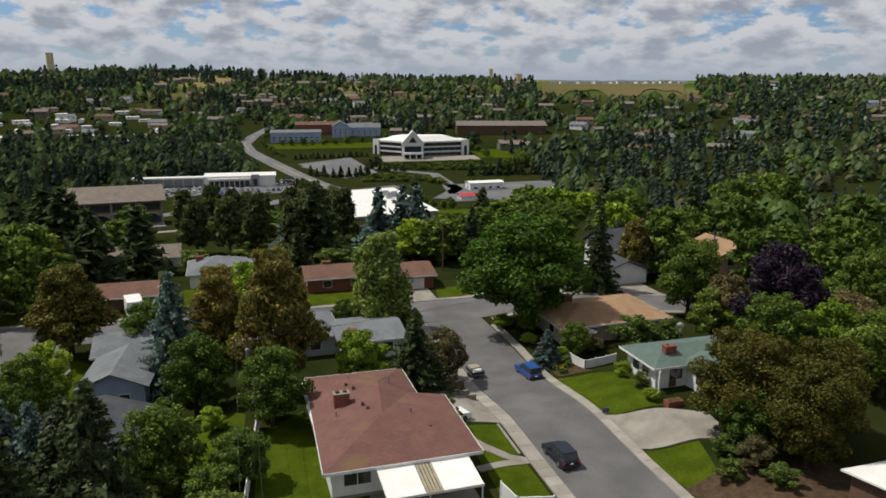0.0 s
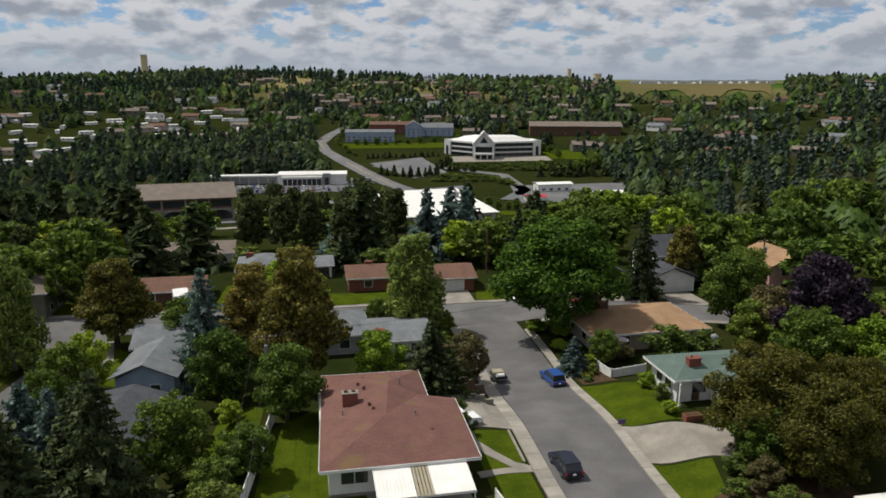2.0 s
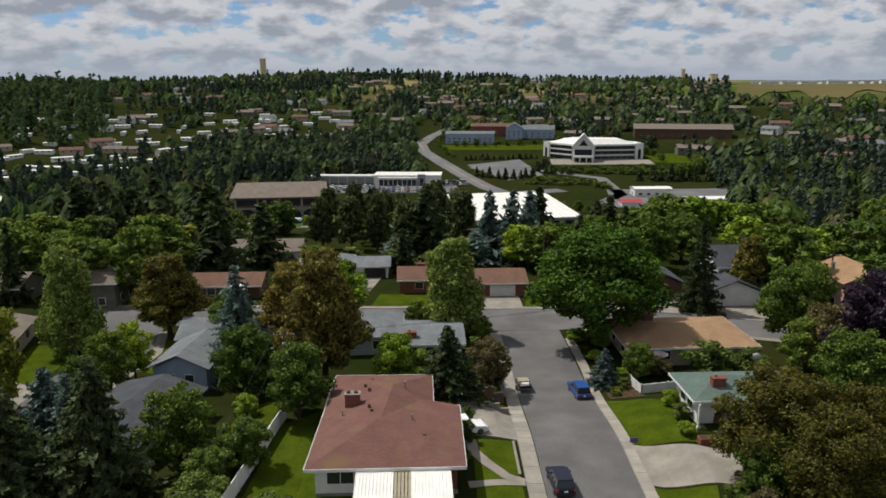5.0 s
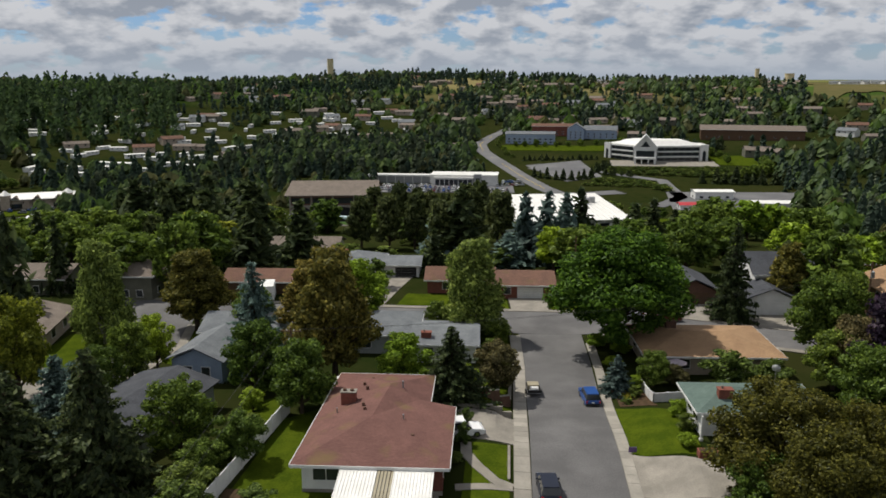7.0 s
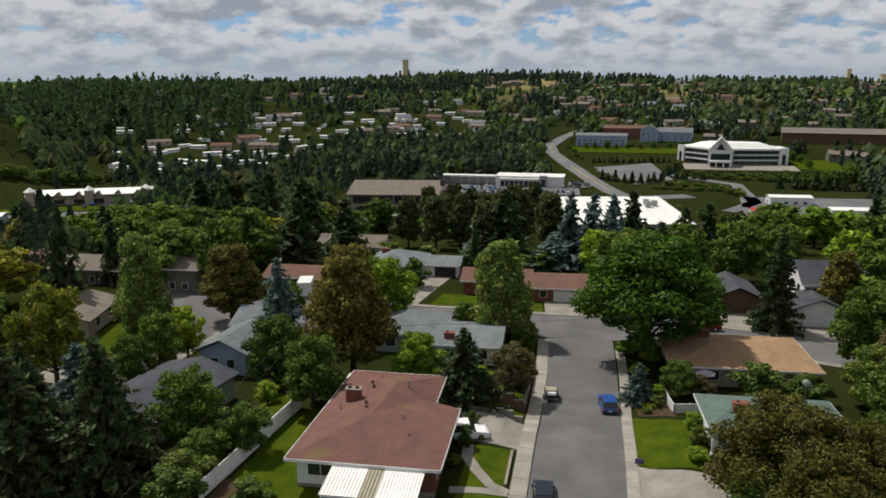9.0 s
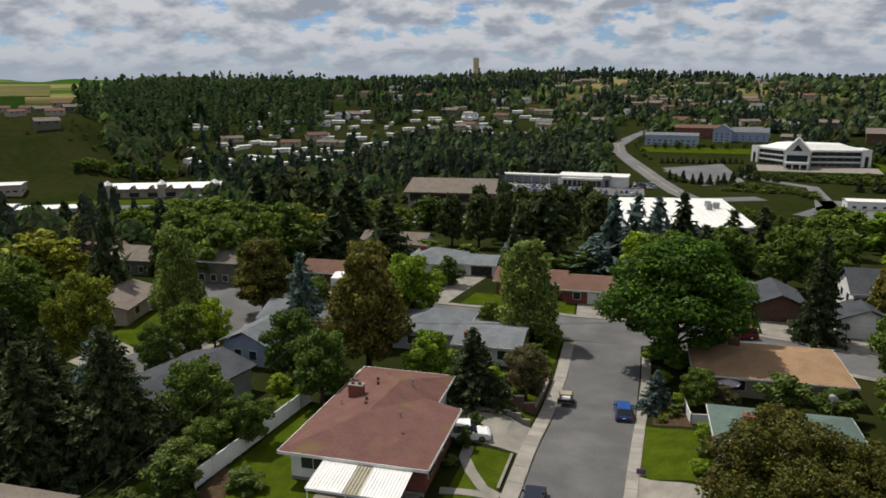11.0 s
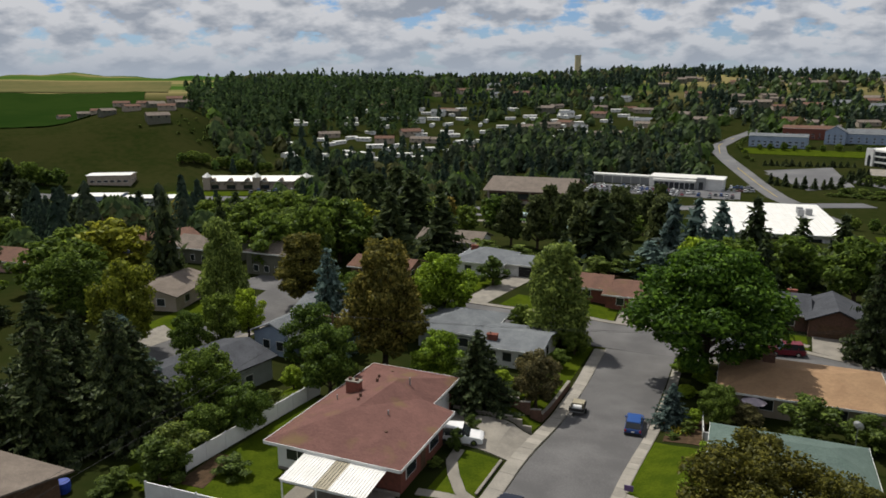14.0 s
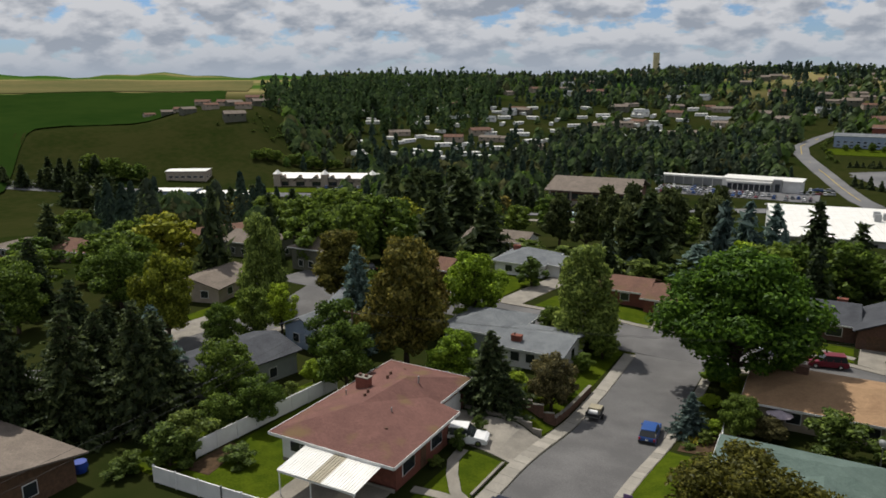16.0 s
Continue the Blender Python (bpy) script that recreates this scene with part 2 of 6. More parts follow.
wood_brown = mat("brown_wood", (0.15, 0.09, 0.055), 0.85, (0.09, 0.055, 0.035), 3, 0.8, 20, 0.3, 30)
tower_paint = mat("cream_tower_paint", (0.56, 0.47, 0.30), 0.75, (0.47, 0.39, 0.25), 0.1, 0.8, 1.5)
steel = mat("galvanised_steel", (0.4, 0.41, 0.42), 0.45, (0.3, 0.31, 0.32), 3, 0.7, 20, metal=0.8)
rubber = mat("black_rubber", (0.02, 0.02, 0.02), 0.8)
chrome = mat("bright_metal", (0.6, 0.6, 0.6), 0.25, metal=1.0)
red_lens = mat("red_lens", (0.4, 0.01, 0.01), 0.3)
flower_mat = mat("red_flowers", (0.45, 0.02, 0.02), 0.8, (0.5, 0.2, 0.02), 4, 0.9, 10)
glass = bpy.data.materials.new("window_glass")
glass.use_nodes = True
gb = glass.node_tree.nodes["Principled BSDF"]
gb.inputs["Base Color"].default_value, gb.inputs["Roughness"].default_value = (0.025, 0.03, 0.035, 1), 0.06
gb.inputs["Specular IOR Level"].default_value = 0.6


def paint(name, c):
    m = mat(name, c, 0.3, tuple(k * 0.9 for k in c), 1, 0.5, 8)
    m.node_tree.nodes["Principled BSDF"].inputs["Specular IOR Level"].default_value = 0.3
    return m


# ---- terrain ----


def sm(a, b, v):
    u = min(1.0, max(0.0, (v - a) / (b - a)))
    return u * u * (3 - 2 * u)


def h(x, y):
    """Height of the bare ground."""
    dx, dy = x - 5.0, y + 50.0
    r = math.hypot(dx, dy)
    th = math.degrees(math.atan2(-dx, dy))            # bearing, to the left of +y
    fall = 9.0 + 11.0 * (1 - sm(2.5, 6.5, x)) * sm(-24, -20, x) - 18.0 * (1 - sm(-28, -23, x))
    z = -2.0 * sm(fall, fall + 19 - 0.4 * (fall - 9), y) - 0.35 * sm(2.5, 7, x) * (1 - sm(17.5, 23, x))
    z += 1.2 * sm(17.5, 23, x) * (1 - sm(17, 27, y)) - 31.0 * sm(115, 420, r)
    if r > 400:
        left = sm(35.5, 41, th)                       # the open hill on the far left
        hill = 30.0 * sm(465, 620, r) + 15.0 * (1 - sm(44, 50, th)) * sm(550, 690, r) * (1 - sm(760, 1000, r)) - 5.0 * sm(640, 740, r) + 21.0 * sm(740, 1100, r) + 20.0 * sm(1300, 3300, r)
        hill += sm(900, 1600, r) * 5.0 * math.sin(x * 0.0043 + 1.0) * math.sin(y * 0.0037 + 0.4)
        hill += sm(2600, 3600, r) * (9.0 + 9.0 * math.sin(th * 0.55) + 5.0 * math.sin(th * 1.7 + 1))
        slope = 58.0 * sm(480, 1300, r) + sm(500, 900, r) * 4.0 * math.sin(x * 0.004 + 1.0) * math.sin(y * 0.0052)
        z += (1 - left) * slope + left * hill
        z += 13.0 * math.exp(-((x + 70) ** 2 + (y - 1330) ** 2) / 2 / 150.0**2)
        z += 12.0 * math.exp(-((x + 292) ** 2 + (y - 1403) ** 2) / 2 / 90.0**2)
    return z


def ground_mat():
    # darkened all over: cloud shade on the open hill is put into this colour
    m = mat("grass_and_earth_darkened", (0.010, 0.019, 0.004), 0.97, (0.026, 0.029, 0.009), 0.02, 0.9, 0.22, 0.4, 3)
    n, l = m.node_tree.nodes, m.node_tree.links
    b = n["Principled BSDF"]
    old = b.inputs["Base Color"].links[0].from_socket
    co = [k for k in n if k.type == "TEX_COORD"][0]
    # crop fields: broad patches of young wheat, fallow and ripe grass beyond the edge of the town
    field = n.new("ShaderNodeTexNoise")
    mp = n.new("ShaderNodeMapping")
    mp.inputs["Scale"].default_value = (0.0012, 0.0032, 0)
    mp.inputs["Rotation"].default_value = (0, 0, 0.5)
    l.new(co.outputs["Object"], mp.inputs[0])
    l.new(mp.outputs[0], field.inputs["Vector"])
    field.inputs["Scale"].default_value, field.inputs["Detail"].default_value = 1.0, 2
    fr = n.new("ShaderNodeValToRGB")
    fr.color_ramp.interpolation = "EASE"
    e = fr.color_ramp.elements
    e[0].position, e[0].color = 0.40, (0.030, 0.075, 0.012, 1)
    e[1].position, e[1].color = 0.60, (0.20, 0.17, 0.075, 1)
    k = e.new(0.5)
    k.color = (0.055, 0.095, 0.02, 1)
    l.new(field.outputs["Fac"], fr.inputs[0])
    ln = n.new("ShaderNodeVectorMath")
    ln.operation = "LENGTH"
    l.new(co.outputs["Object"], ln.inputs[0])
    far = n.new("ShaderNodeMapRange")
    far.inputs[1].default_value, far.inputs[2].default_value = 900, 1150
    l.new(ln.outputs["Value"], far.inputs[0])
    mix = n.new("ShaderNodeMix")
    mix.data_type = "RGBA"
    l.new(far.outputs[0], mix.inputs[0])
    l.new(old, mix.inputs[6])
    l.new(fr.outputs[0], mix.inputs[7])
    l.new(mix.outputs[2], b.inputs["Base Color"])
    return m


class Shape:
    """Vertices and faces of one part."""

    def __init__(self):
        self.v, self.f = [], []

    def face(self, *pts):
        k = len(self.v)
        self.v += [tuple(p) for p in pts]
        self.f.append(tuple(range(k, k + len(pts))))
        return self

    def box(self, x0, y0, z0, x1, y1, z1):
        k = len(self.v)
        self.v += [(x, y, z) for z in (z0, z1) for x, y in ((x0, y0), (x1, y0), (x1, y1), (x0, y1))]
        self.f += [tuple(k + i for i in q) for q in ((3, 2, 1, 0), (4, 5, 6, 7), (0, 1, 5, 4), (1, 2, 6, 5), (2, 3, 7, 6), (3, 0, 4, 7))]
        return self

    def slab(self, pts, down):
        """A plate: a polygon (anticlockwise from above) and its copy lowered by down, with edges."""
        k, n = len(self.v), len(pts)
        self.v += [tuple(p) for p in pts] + [(p[0], p[1], p[2] - down) for p in pts]
        self.f.append(tuple(range(k, k + n)))
        self.f.append(tuple(range(k + 2 * n - 1, k + n - 1, -1)))
        self.f += [(k + n + i, k + n + (i + 1) % n, k + (i + 1) % n, k + i) for i in range(n)]
        return self

    def tube(self, path, radii, sides=8, caps=True):
        k = len(self.v)
        path = [Vector(p) for p in path]
        for i, p in enumerate(path):
            d = (path[min(i + 1, len(path) - 1)] - path[max(i - 1, 0)]).normalized()
            a = d.orthogonal().normalized() if abs(d.z) < 0.95 else Vector((1, 0, 0))
            a = (a - d * a.dot(d)).normalized()
            b = d.cross(a)
            for s in range(sides):
                w = 2 * math.pi * s / sides
                self.v.append(tuple(p + radii[i] * (math.cos(w) * a + math.sin(w) * b)))
        for i in range(len(path) - 1):
            for s in range(sides):
                t = (s + 1) % sides
                self.f.append((k + i * sides + s, k + i * sides + t, k + (i + 1) * sides + t, k + (i + 1) * sides + s))
        if caps:
            self.f.append(tuple(k + s for s in reversed(range(sides))))
            self.f.append(tuple(k + (len(path) - 1) * sides + s for s in range(sides)))
        return self

    def mesh(self, name, material, smooth=False):
        me = bpy.data.meshes.new(name)
        me.from_pydata(self.v, [], self.f)
        me.materials.append(material)
        if smooth:
            me.polygons.foreach_set("use_smooth", [True] * len(me.polygons))
        me.update()
        return me


def part(name, shape, material, parent, label="", smooth=False):
    ob = new(name, shape if isinstance(shape, bpy.types.Mesh) else shape.mesh(name, material, smooth))
    ob.parent = parent
    return tagged(ob, label)


def pieces(name, shapes, material, parent, label=""):
    return [part(name, s, material, parent, label) for s in shapes]


def thing(name, x, y, z, turn, label, category, group=""):
    ob = new(name)
    ob.empty_display_size = 0.3
    ob.matrix_world = pose(x, y, z, 0, 0, turn)
    return tagged(ob, label, category, group)


def build_ground():
    rings = [0.0] + [1.3 * i for i in range(1, 101)]
    while rings[-1] < 4700:
        rings.append(rings[-1] * 1.028)
    sides = 360
    v = [(5.0, 0.0, h(5.0, 0.0))]
    for r in rings[1:]:
        for s in range(sides):
            a = 2 * math.pi * s / sides
            x, y = 5 + r * math.cos(a), r * math.sin(a)
            v.append((x, y, h(x, y)))
    f = [(0, 1 + s, 1 + (s + 1) % sides) for s in range(sides)]
    for i in range(len(rings) - 2):
        for s in range(sides):
            a, b = 1 + i * sides + s, 1 + i * sides + (s + 1) % sides
            f.append((a, a + sides, b + sides, b))
    me = bpy.data.meshes.new("ground")
    me.from_pydata(v, [], f)
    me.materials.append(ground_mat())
    me.polygons.foreach_set("use_smooth", [True] * len(me.polygons))
    return tagged(new("ground", me), "rolling ground of grass, lawns and crop fields", "ground", kind="structure")


def strip(name, path, widths, up, material, label, category, kind="structure", step=1.5, thick=0.3):
    """A ribbon of ground cover along a path, laid on the terrain, with a real edge."""
    pts = []
    for (a, wa), (b, wb) in zip(zip(path, widths), list(zip(path, widths))[1:]):
        n = max(1, int(math.hypot(b[0] - a[0], b[1] - a[1]) / step))
        pts += [(a[0] + (b[0] - a[0]) * i / n, a[1] + (b[1] - a[1]) * i / n, wa + (wb - wa) * i / n) for i in range(n)]
    pts.append((*path[-1], widths[-1]))
    s, rows = Shape(), []
    for i, (x, y, w) in enumerate(pts):
        p, q = pts[max(i - 1, 0)], pts[min(i + 1, len(pts) - 1)]
        dx, dy = q[0] - p[0], q[1] - p[1]
        m = math.hypot(dx, dy)
        nx, ny = -dy / m, dx / m
        n = max(1, int(w / step))
        row = [(x + nx * w * (0.5 - j / n), y + ny * w * (0.5 - j / n)) for j in range(n + 1)]
        rows.append([(a, b, h(a, b) + up) for a, b in row])
    n = min(len(r) for r in rows) - 1
    rows = [[r[round(j * (len(r) - 1) / n)] for j in range(n + 1)] for r in rows]
    k = n + 1
    for r in rows:
        s.v += r
    s.f += [(i * k + j, i * k + j + 1, (i + 1) * k + j + 1, (i + 1) * k + j) for i in range(len(rows) - 1) for j in range(n)]
    s.f = [tuple(reversed(q)) for q in s.f]
    ring = [i * k for i in range(len(rows))] + [(len(rows) - 1) * k + j for j in range(1, k)] + [i * k + n for i in reversed(range(len(rows) - 1))] + [j for j in reversed(range(1, n))]
    base = len(s.v)
    s.v += [(s.v[i][0], s.v[i][1], s.v[i][2] - thick) for i in ring]
    m = len(ring)
    s.f += [(ring[i], ring[(i + 1) % m], base + (i + 1) % m, base + i) for i in range(m)]
    return tagged(new(name, s.mesh(name, material)), label, category, kind=kind)


def patch(name, pts, up, material, label, category, thick=0.25):
    """A flat-edged piece of ground cover over a four-cornered plot, following the terrain."""
    a, b, c, d = [Vector(p) for p in pts]
    nu = max(2, int(max((b - a).length, (c - d).length) / 1.0))
    nv = max(2, int(max((d - a).length, (c - b).length) / 1.0))
    s, k = Shape(), nu + 1
    for j in range(nv + 1):
        for i in range(nu + 1):
            u, w = i / nu, j / nv
            p = (a * (1 - u) + b * u) * (1 - w) + (d * (1 - u) + c * u) * w
            s.v.append((p.x, p.y, h(p.x, p.y) + up))
    s.f += [(j * k + i, j * k + i + 1, (j + 1) * k + i + 1, (j + 1) * k + i) for j in range(nv) for i in range(nu)]
    ring = list(range(k)) + [j * k + nu for j in range(1, nv + 1)] + [nv * k + i for i in reversed(range(nu))] + [j * k for j in reversed(range(1, nv))]
    base, m = len(s.v), len(ring)
    s.v += [(s.v[i][0], s.v[i][1], s.v[i][2] - thick) for i in ring]
    s.f += [(ring[(i + 1) % m], ring[i], base + i, base + (i + 1) % m) for i in range(m)]
    return tagged(new(name, s.mesh(name, material)), label, category, kind="structure")


build_ground()


def field(name, th0, th1, r0, r1, material, label, drop=0.0):
    s, nu, nv = Shape(), 40, 24
    for j in range(nv + 1):
        for i in range(nu + 1):
            th = radians(th0 + (th1 - th0) * i / nu)
            r = r0 - drop * (1 - j / nv) * i / nu + (r1 - r0) * j / nv + (60 * math.sin(i * 0.31 + r0) + 25 * math.sin(i * 0.83)) * (1 if j in (0, nv) else 0.5)
            x, y = 5 - r * math.sin(th), -50 + r * math.cos(th)
            s.v.append((x, y, h(x, y) + 1.2))
    k = nu + 1
    s.f += [(j * k + i + 1, j * k + i, (j + 1) * k + i, (j + 1) * k + i + 1) for j in range(nv) for i in range(nu)]
    tagged(new(name, s.mesh(name, material, True)), label, "field", kind="structure")


field("field_wheat", 42, 85, 1230, 2300, mat("ripe_grass", (0.15, 0.125, 0.055), 0.96, (0.09, 0.092, 0.038), 0.004, 0.9, 0.05), "tan ripening field on the plain")
field("field_green", 43.5, 64, 800, 1190, mat("young_wheat", (0.010, 0.026, 0.005), 0.96, (0.018, 0.036, 0.007), 0.006, 0.9, 0.05), "dark green crop on a rounded hill", 330)
field("field_tan", -58, -22, 1450, 2100, mat("dry_grass", (0.135, 0.105, 0.052), 0.96, (0.085, 0.085, 0.034), 0.004, 0.9, 0.05), "tan field on the far ridge")
field("field_tan_near", -34, -23.5, 1080, 1440, bpy.data.materials["dry_grass"], "tan field sloping down to the houses")
strip("road_near", [(10.2, -75), (10.8, -40), (11.6, 0), (12.6, 20), (13.3, 40), (13.3, 50)], [8.6, 8.6, 8.7, 8.9, 9.2, 9.6], 0.05, asphalt, "worn grey asphalt residential street with faint cracks", "road")
strip("road_cross", [(-62, 60.5), (-40, 58.5), (-10, 56), (12, 55.5), (26, 55), (40, 51), (70, 40)], [9.5, 9.5, 10, 11, 10, 9, 9], 0.062, asphalt, "worn grey asphalt cross street at a T junction", "road")
strip("road_west", [(-58, -10), (-52, 10), (-48, 28), (-46, 42), (-50, 60)], [9, 9, 9, 9, 9.5], 0.056, asphalt, "grey asphalt side street behind the back gardens", "road")

def slabs(parent, path, width, up, n, label=""):
    """Concrete slabs laid end to end along a path, with open joints."""
    seg = [math.hypot(b[0] - a[0], b[1] - a[1]) for a, b in zip(path, path[1:])]
    total = sum(seg)

    def at(d):
        for (p, q), s in zip(zip(path, path[1:]), seg):
            if d <= s or q == path[-1]:
                return p[0] + (q[0] - p[0]) * d / s, p[1] + (q[1] - p[1]) * d / s, (q[0] - p[0]) / s, (q[1] - p[1]) / s
            d -= s
    for i in range(n):
        r = random.Random(i * 13 + n)
        e = []
        for d in (total * i / n + 0.015, total * (i + 1) / n - 0.015):
            x, y, dx, dy = at(d)
            e.append([(x + dy * width / 2, y - dx * width / 2), (x - dy * width / 2, y + dx * width / 2)])
        k = up + r.uniform(-0.008, 0.012)
        pts = [e[0][0], e[1][0], e[1][1], e[0][1]]
        part("slab", Shape().slab([(x, y, h(x, y) + k) for x, y in pts], 0.12), slab_mat, parent)


slab_mat = mat("concrete_slab", (0.32, 0.295, 0.255), 0.9, (0.235, 0.22, 0.19), 0.6, 0.9, 7, 0.2, 50, random_tint=0.14)
left_walk = strip("pavement_left", [(5.2, -75), (5.7, -40), (6.4, 0), (7.2, 20), (7.9, 36), (7.9, 49)], [1.6] * 6, 0.11, concrete, "pale concrete pavement with kerb beside the street", "pavement")
right_walk = strip("pavement_right", [(15.1, -75), (15.6, -40), (16.5, 0), (17.6, 20), (18.6, 36), (18.8, 46)], [1.2] * 6, 0.11, concrete, "pale concrete kerb and walk along the lawn", "pavement")
strip("pavement_west", [(-52.8, -10), (-46.8, 10), (-42.9, 28), (-41, 42), (-43, 51)], [1.4] * 5, 0.14, concrete, "pale concrete walk along the side street", "pavement")
strip("pavement_cross_far", [(-62, 66), (-40, 64), (-10, 61.7), (12, 61.6), (26, 60.6), (40, 56.2), (70, 45)], [1.2] * 7, 0.14, concrete, "pale concrete kerb along the cross street", "pavement")
strip("pavement_cross_near", [(19.5, 48.6), (26, 49.5), (40, 46), (70, 35)], [1.2] * 4, 0.14, concrete, "pale concrete kerb at the corner", "pavement")
slabs(left_walk, [(6.15, -14), (6.4, 0), (7.2, 20), (7.9, 36), (7.9, 49)], 1.5, 0.15, 42)
slabs(right_walk, [(16.2, -14), (16.5, 0), (17.6, 20), (18.6, 36), (18.8, 46)], 1.1, 0.15, 40)



def house(name, x0, y0, x1, y1, wall_h, roof, rise, wall_mat, roof_mat, label, turn=0.0, over=0.6, base=None, windows=((2, 1.4), (2, 1.4)), storeys=1, group="", category="house", chimney=None, chim_mat=None, garage=None, door=None, foot=1.2, trim=None):
    """A house on the plot x0..x1, y0..y1: walls on a footing, a roof with eaves, fascia, windows, a garage door and a chimney."""
    cx, cy = (x0 + x1) / 2, (y0 + y1) / 2
    z = h(cx, cy) if base is None else base
    w, d = (x1 - x0) / 2, (y1 - y0) / 2
    t = thing(name, cx, cy, z, turn, label, category, group)
    part("wall", Shape().box(-w, -d, -foot, w, d, wall_h), wall_mat, t)
    ow, od, s = w + over, d + over, Shape()
    e, top, th = wall_h, wall_h + rise, 0.16
    if roof == "hip":
        k = min(ow, od)
        if ow >= od:
            a, b = (-(ow - k * 0.98), 0, top), (ow - k * 0.98, 0, top)
            pl = [[(-ow, -od, e), (ow, -od, e), b, a], [(ow, -od, e), (ow, od, e), b], [(ow, od, e), (-ow, od, e), a, b], [(-ow, od, e), (-ow, -od, e), a]]
        else:
            a, b = (0, -(od - k * 0.98), top), (0, od - k * 0.98, top)
            pl = [[(-ow, -od, e), (ow, -od, e), a], [(ow, -od, e), (ow, od, e), b, a], [(ow, od, e), (-ow, od, e), b], [(-ow, od, e), (-ow, -od, e), a, b]]
        ends = []
    elif roof == "gable_x":
        a, b = (-ow, 0, top), (ow, 0, top)
        pl = [[(-ow, -od, e), (ow, -od, e), b, a], [(ow, od, e), (-ow, od, e), a, b]]
        ends = [[(-w, d, e - 0.1), (-w, -d, e - 0.1), (-w, 0, top - 0.2)], [(w, -d, e - 0.1), (w, d, e - 0.1), (w, 0, top - 0.2)]]
    else:
        a, b = (0, -od, top), (0, od, top)
        pl = [[(-ow, od, e), (-ow, -od, e), a, b], [(ow, -od, e), (ow, od, e), b, a]]
        ends = [[(-w, -d, e - 0.1), (w, -d, e - 0.1), (0, -d, top - 0.2)], [(w, d, e - 0.1), (-w, d, e - 0.1), (0, d, top - 0.2)]]
    pieces("roof_slope", [Shape().slab([(px, py, pz + th) for px, py, pz in q], th) for q in pl], roof_mat, t)
    if ends:
        for q in ends:
            out = Vector((q[2][0] * (roof == "gable_x"), q[2][1] * (roof != "gable_x"), 0)).normalized() * 0.02
            part("gable", Shape().face(*[(p[0] + out.x, p[1] + out.y, p[2]) for p in q]), wall_mat, t)
    f = Shape()
    f.box(-ow - 0.05, -od - 0.05, e - 0.08, ow + 0.03, -od - 0.01, e + 0.15).box(-ow - 0.05, -od, e - 0.08, -ow - 0.01, od, e + 0.15)
    f.box(ow + 0.01, -od, e - 0.08, ow + 0.05, od, e + 0.15)
    if roof != "gable_y" and not ends:
        part("fascia", f, trim or white_paint, t)
    elif roof == "gable_x":
        part("fascia", Shape().box(-ow, -od - 0.05, e - 0.08, ow, -od - 0.01, e + 0.15), trim or white_paint, t)
    for lv in range(storeys):
        zz = 0.9 + 2.7 * lv
        for side, (count, ww) in enumerate(windows):
            for i in range(count):
                u = (i + 0.5) / count * 2 - 1
                for sgn in ((-1,) if side == 0 else (-1, 1)):
                    fr, pa = Shape(), Shape()
                    if side == 0:
                        px = u * (w - 1)
                        if garage and abs(px - garage[0]) < garage[1] / 2 + ww / 2 and lv == 0:
                            continue
                        fr.box(px - ww / 2 - 0.08, -d - 0.05, zz - 0.08, px + ww / 2 + 0.08, -d + 0.02, zz + 1.28)
                        pa.box(px - ww / 2, -d - 0.07, zz, px + ww / 2, -d - 0.03, zz + 1.2)
                    else:
                        py = u * (d - 1)
                        fr.box(sgn * w - 0.05, py - ww / 2 - 0.08, zz - 0.08, sgn * w + 0.05, py + ww / 2 + 0.08, zz + 1.28)
                        pa.box(sgn * w - 0.07, py - ww / 2, zz, sgn * w + 0.07, py + ww / 2, zz + 1.2)
                    win = part("window", fr, trim or white_paint, t)
                    part("pane", pa, glass, win)
    if garage:
        gx, gw, gm = garage
        gd = Shape()
        for i in range(4):
            gd.box(gx - gw / 2, -d - 0.06 + 0.0, 0.04 + i * 0.53, gx + gw / 2, -d + 0.02, 0.04 + i * 0.53 + 0.5)
        # in black, this panel stands for the shade of an open bay
        part("garage_door", gd, gm, t)
    if door is not None:
        dr = part("door", Shape().box(door - 0.46, -d - 0.05, 0, door + 0.46, -d + 0.02, 2.05), wood_brown, t)
        part("door_handle", Shape().box(door + 0.32, -d - 0.1, 0.98, door + 0.38, -d - 0.04, 1.04), chrome, dr)
    if chimney:
        qx, qy, qh = chimney
        ch = part("chimney", Shape().box(qx - 0.7, qy - 0.4, e, qx + 0.7, qy + 0.4, top + qh).box(qx - 0.76, qy - 0.46, top + qh, qx + 0.76, qy + 0.46, top + qh + 0.1), chim_mat or brick_mat, t)
        part("flue", Shape().tube([(qx - 0.3, qy, top + qh + 0.1), (qx - 0.3, qy, top + qh + 0.4)], [0.12, 0.12]), concrete, ch)
    return t


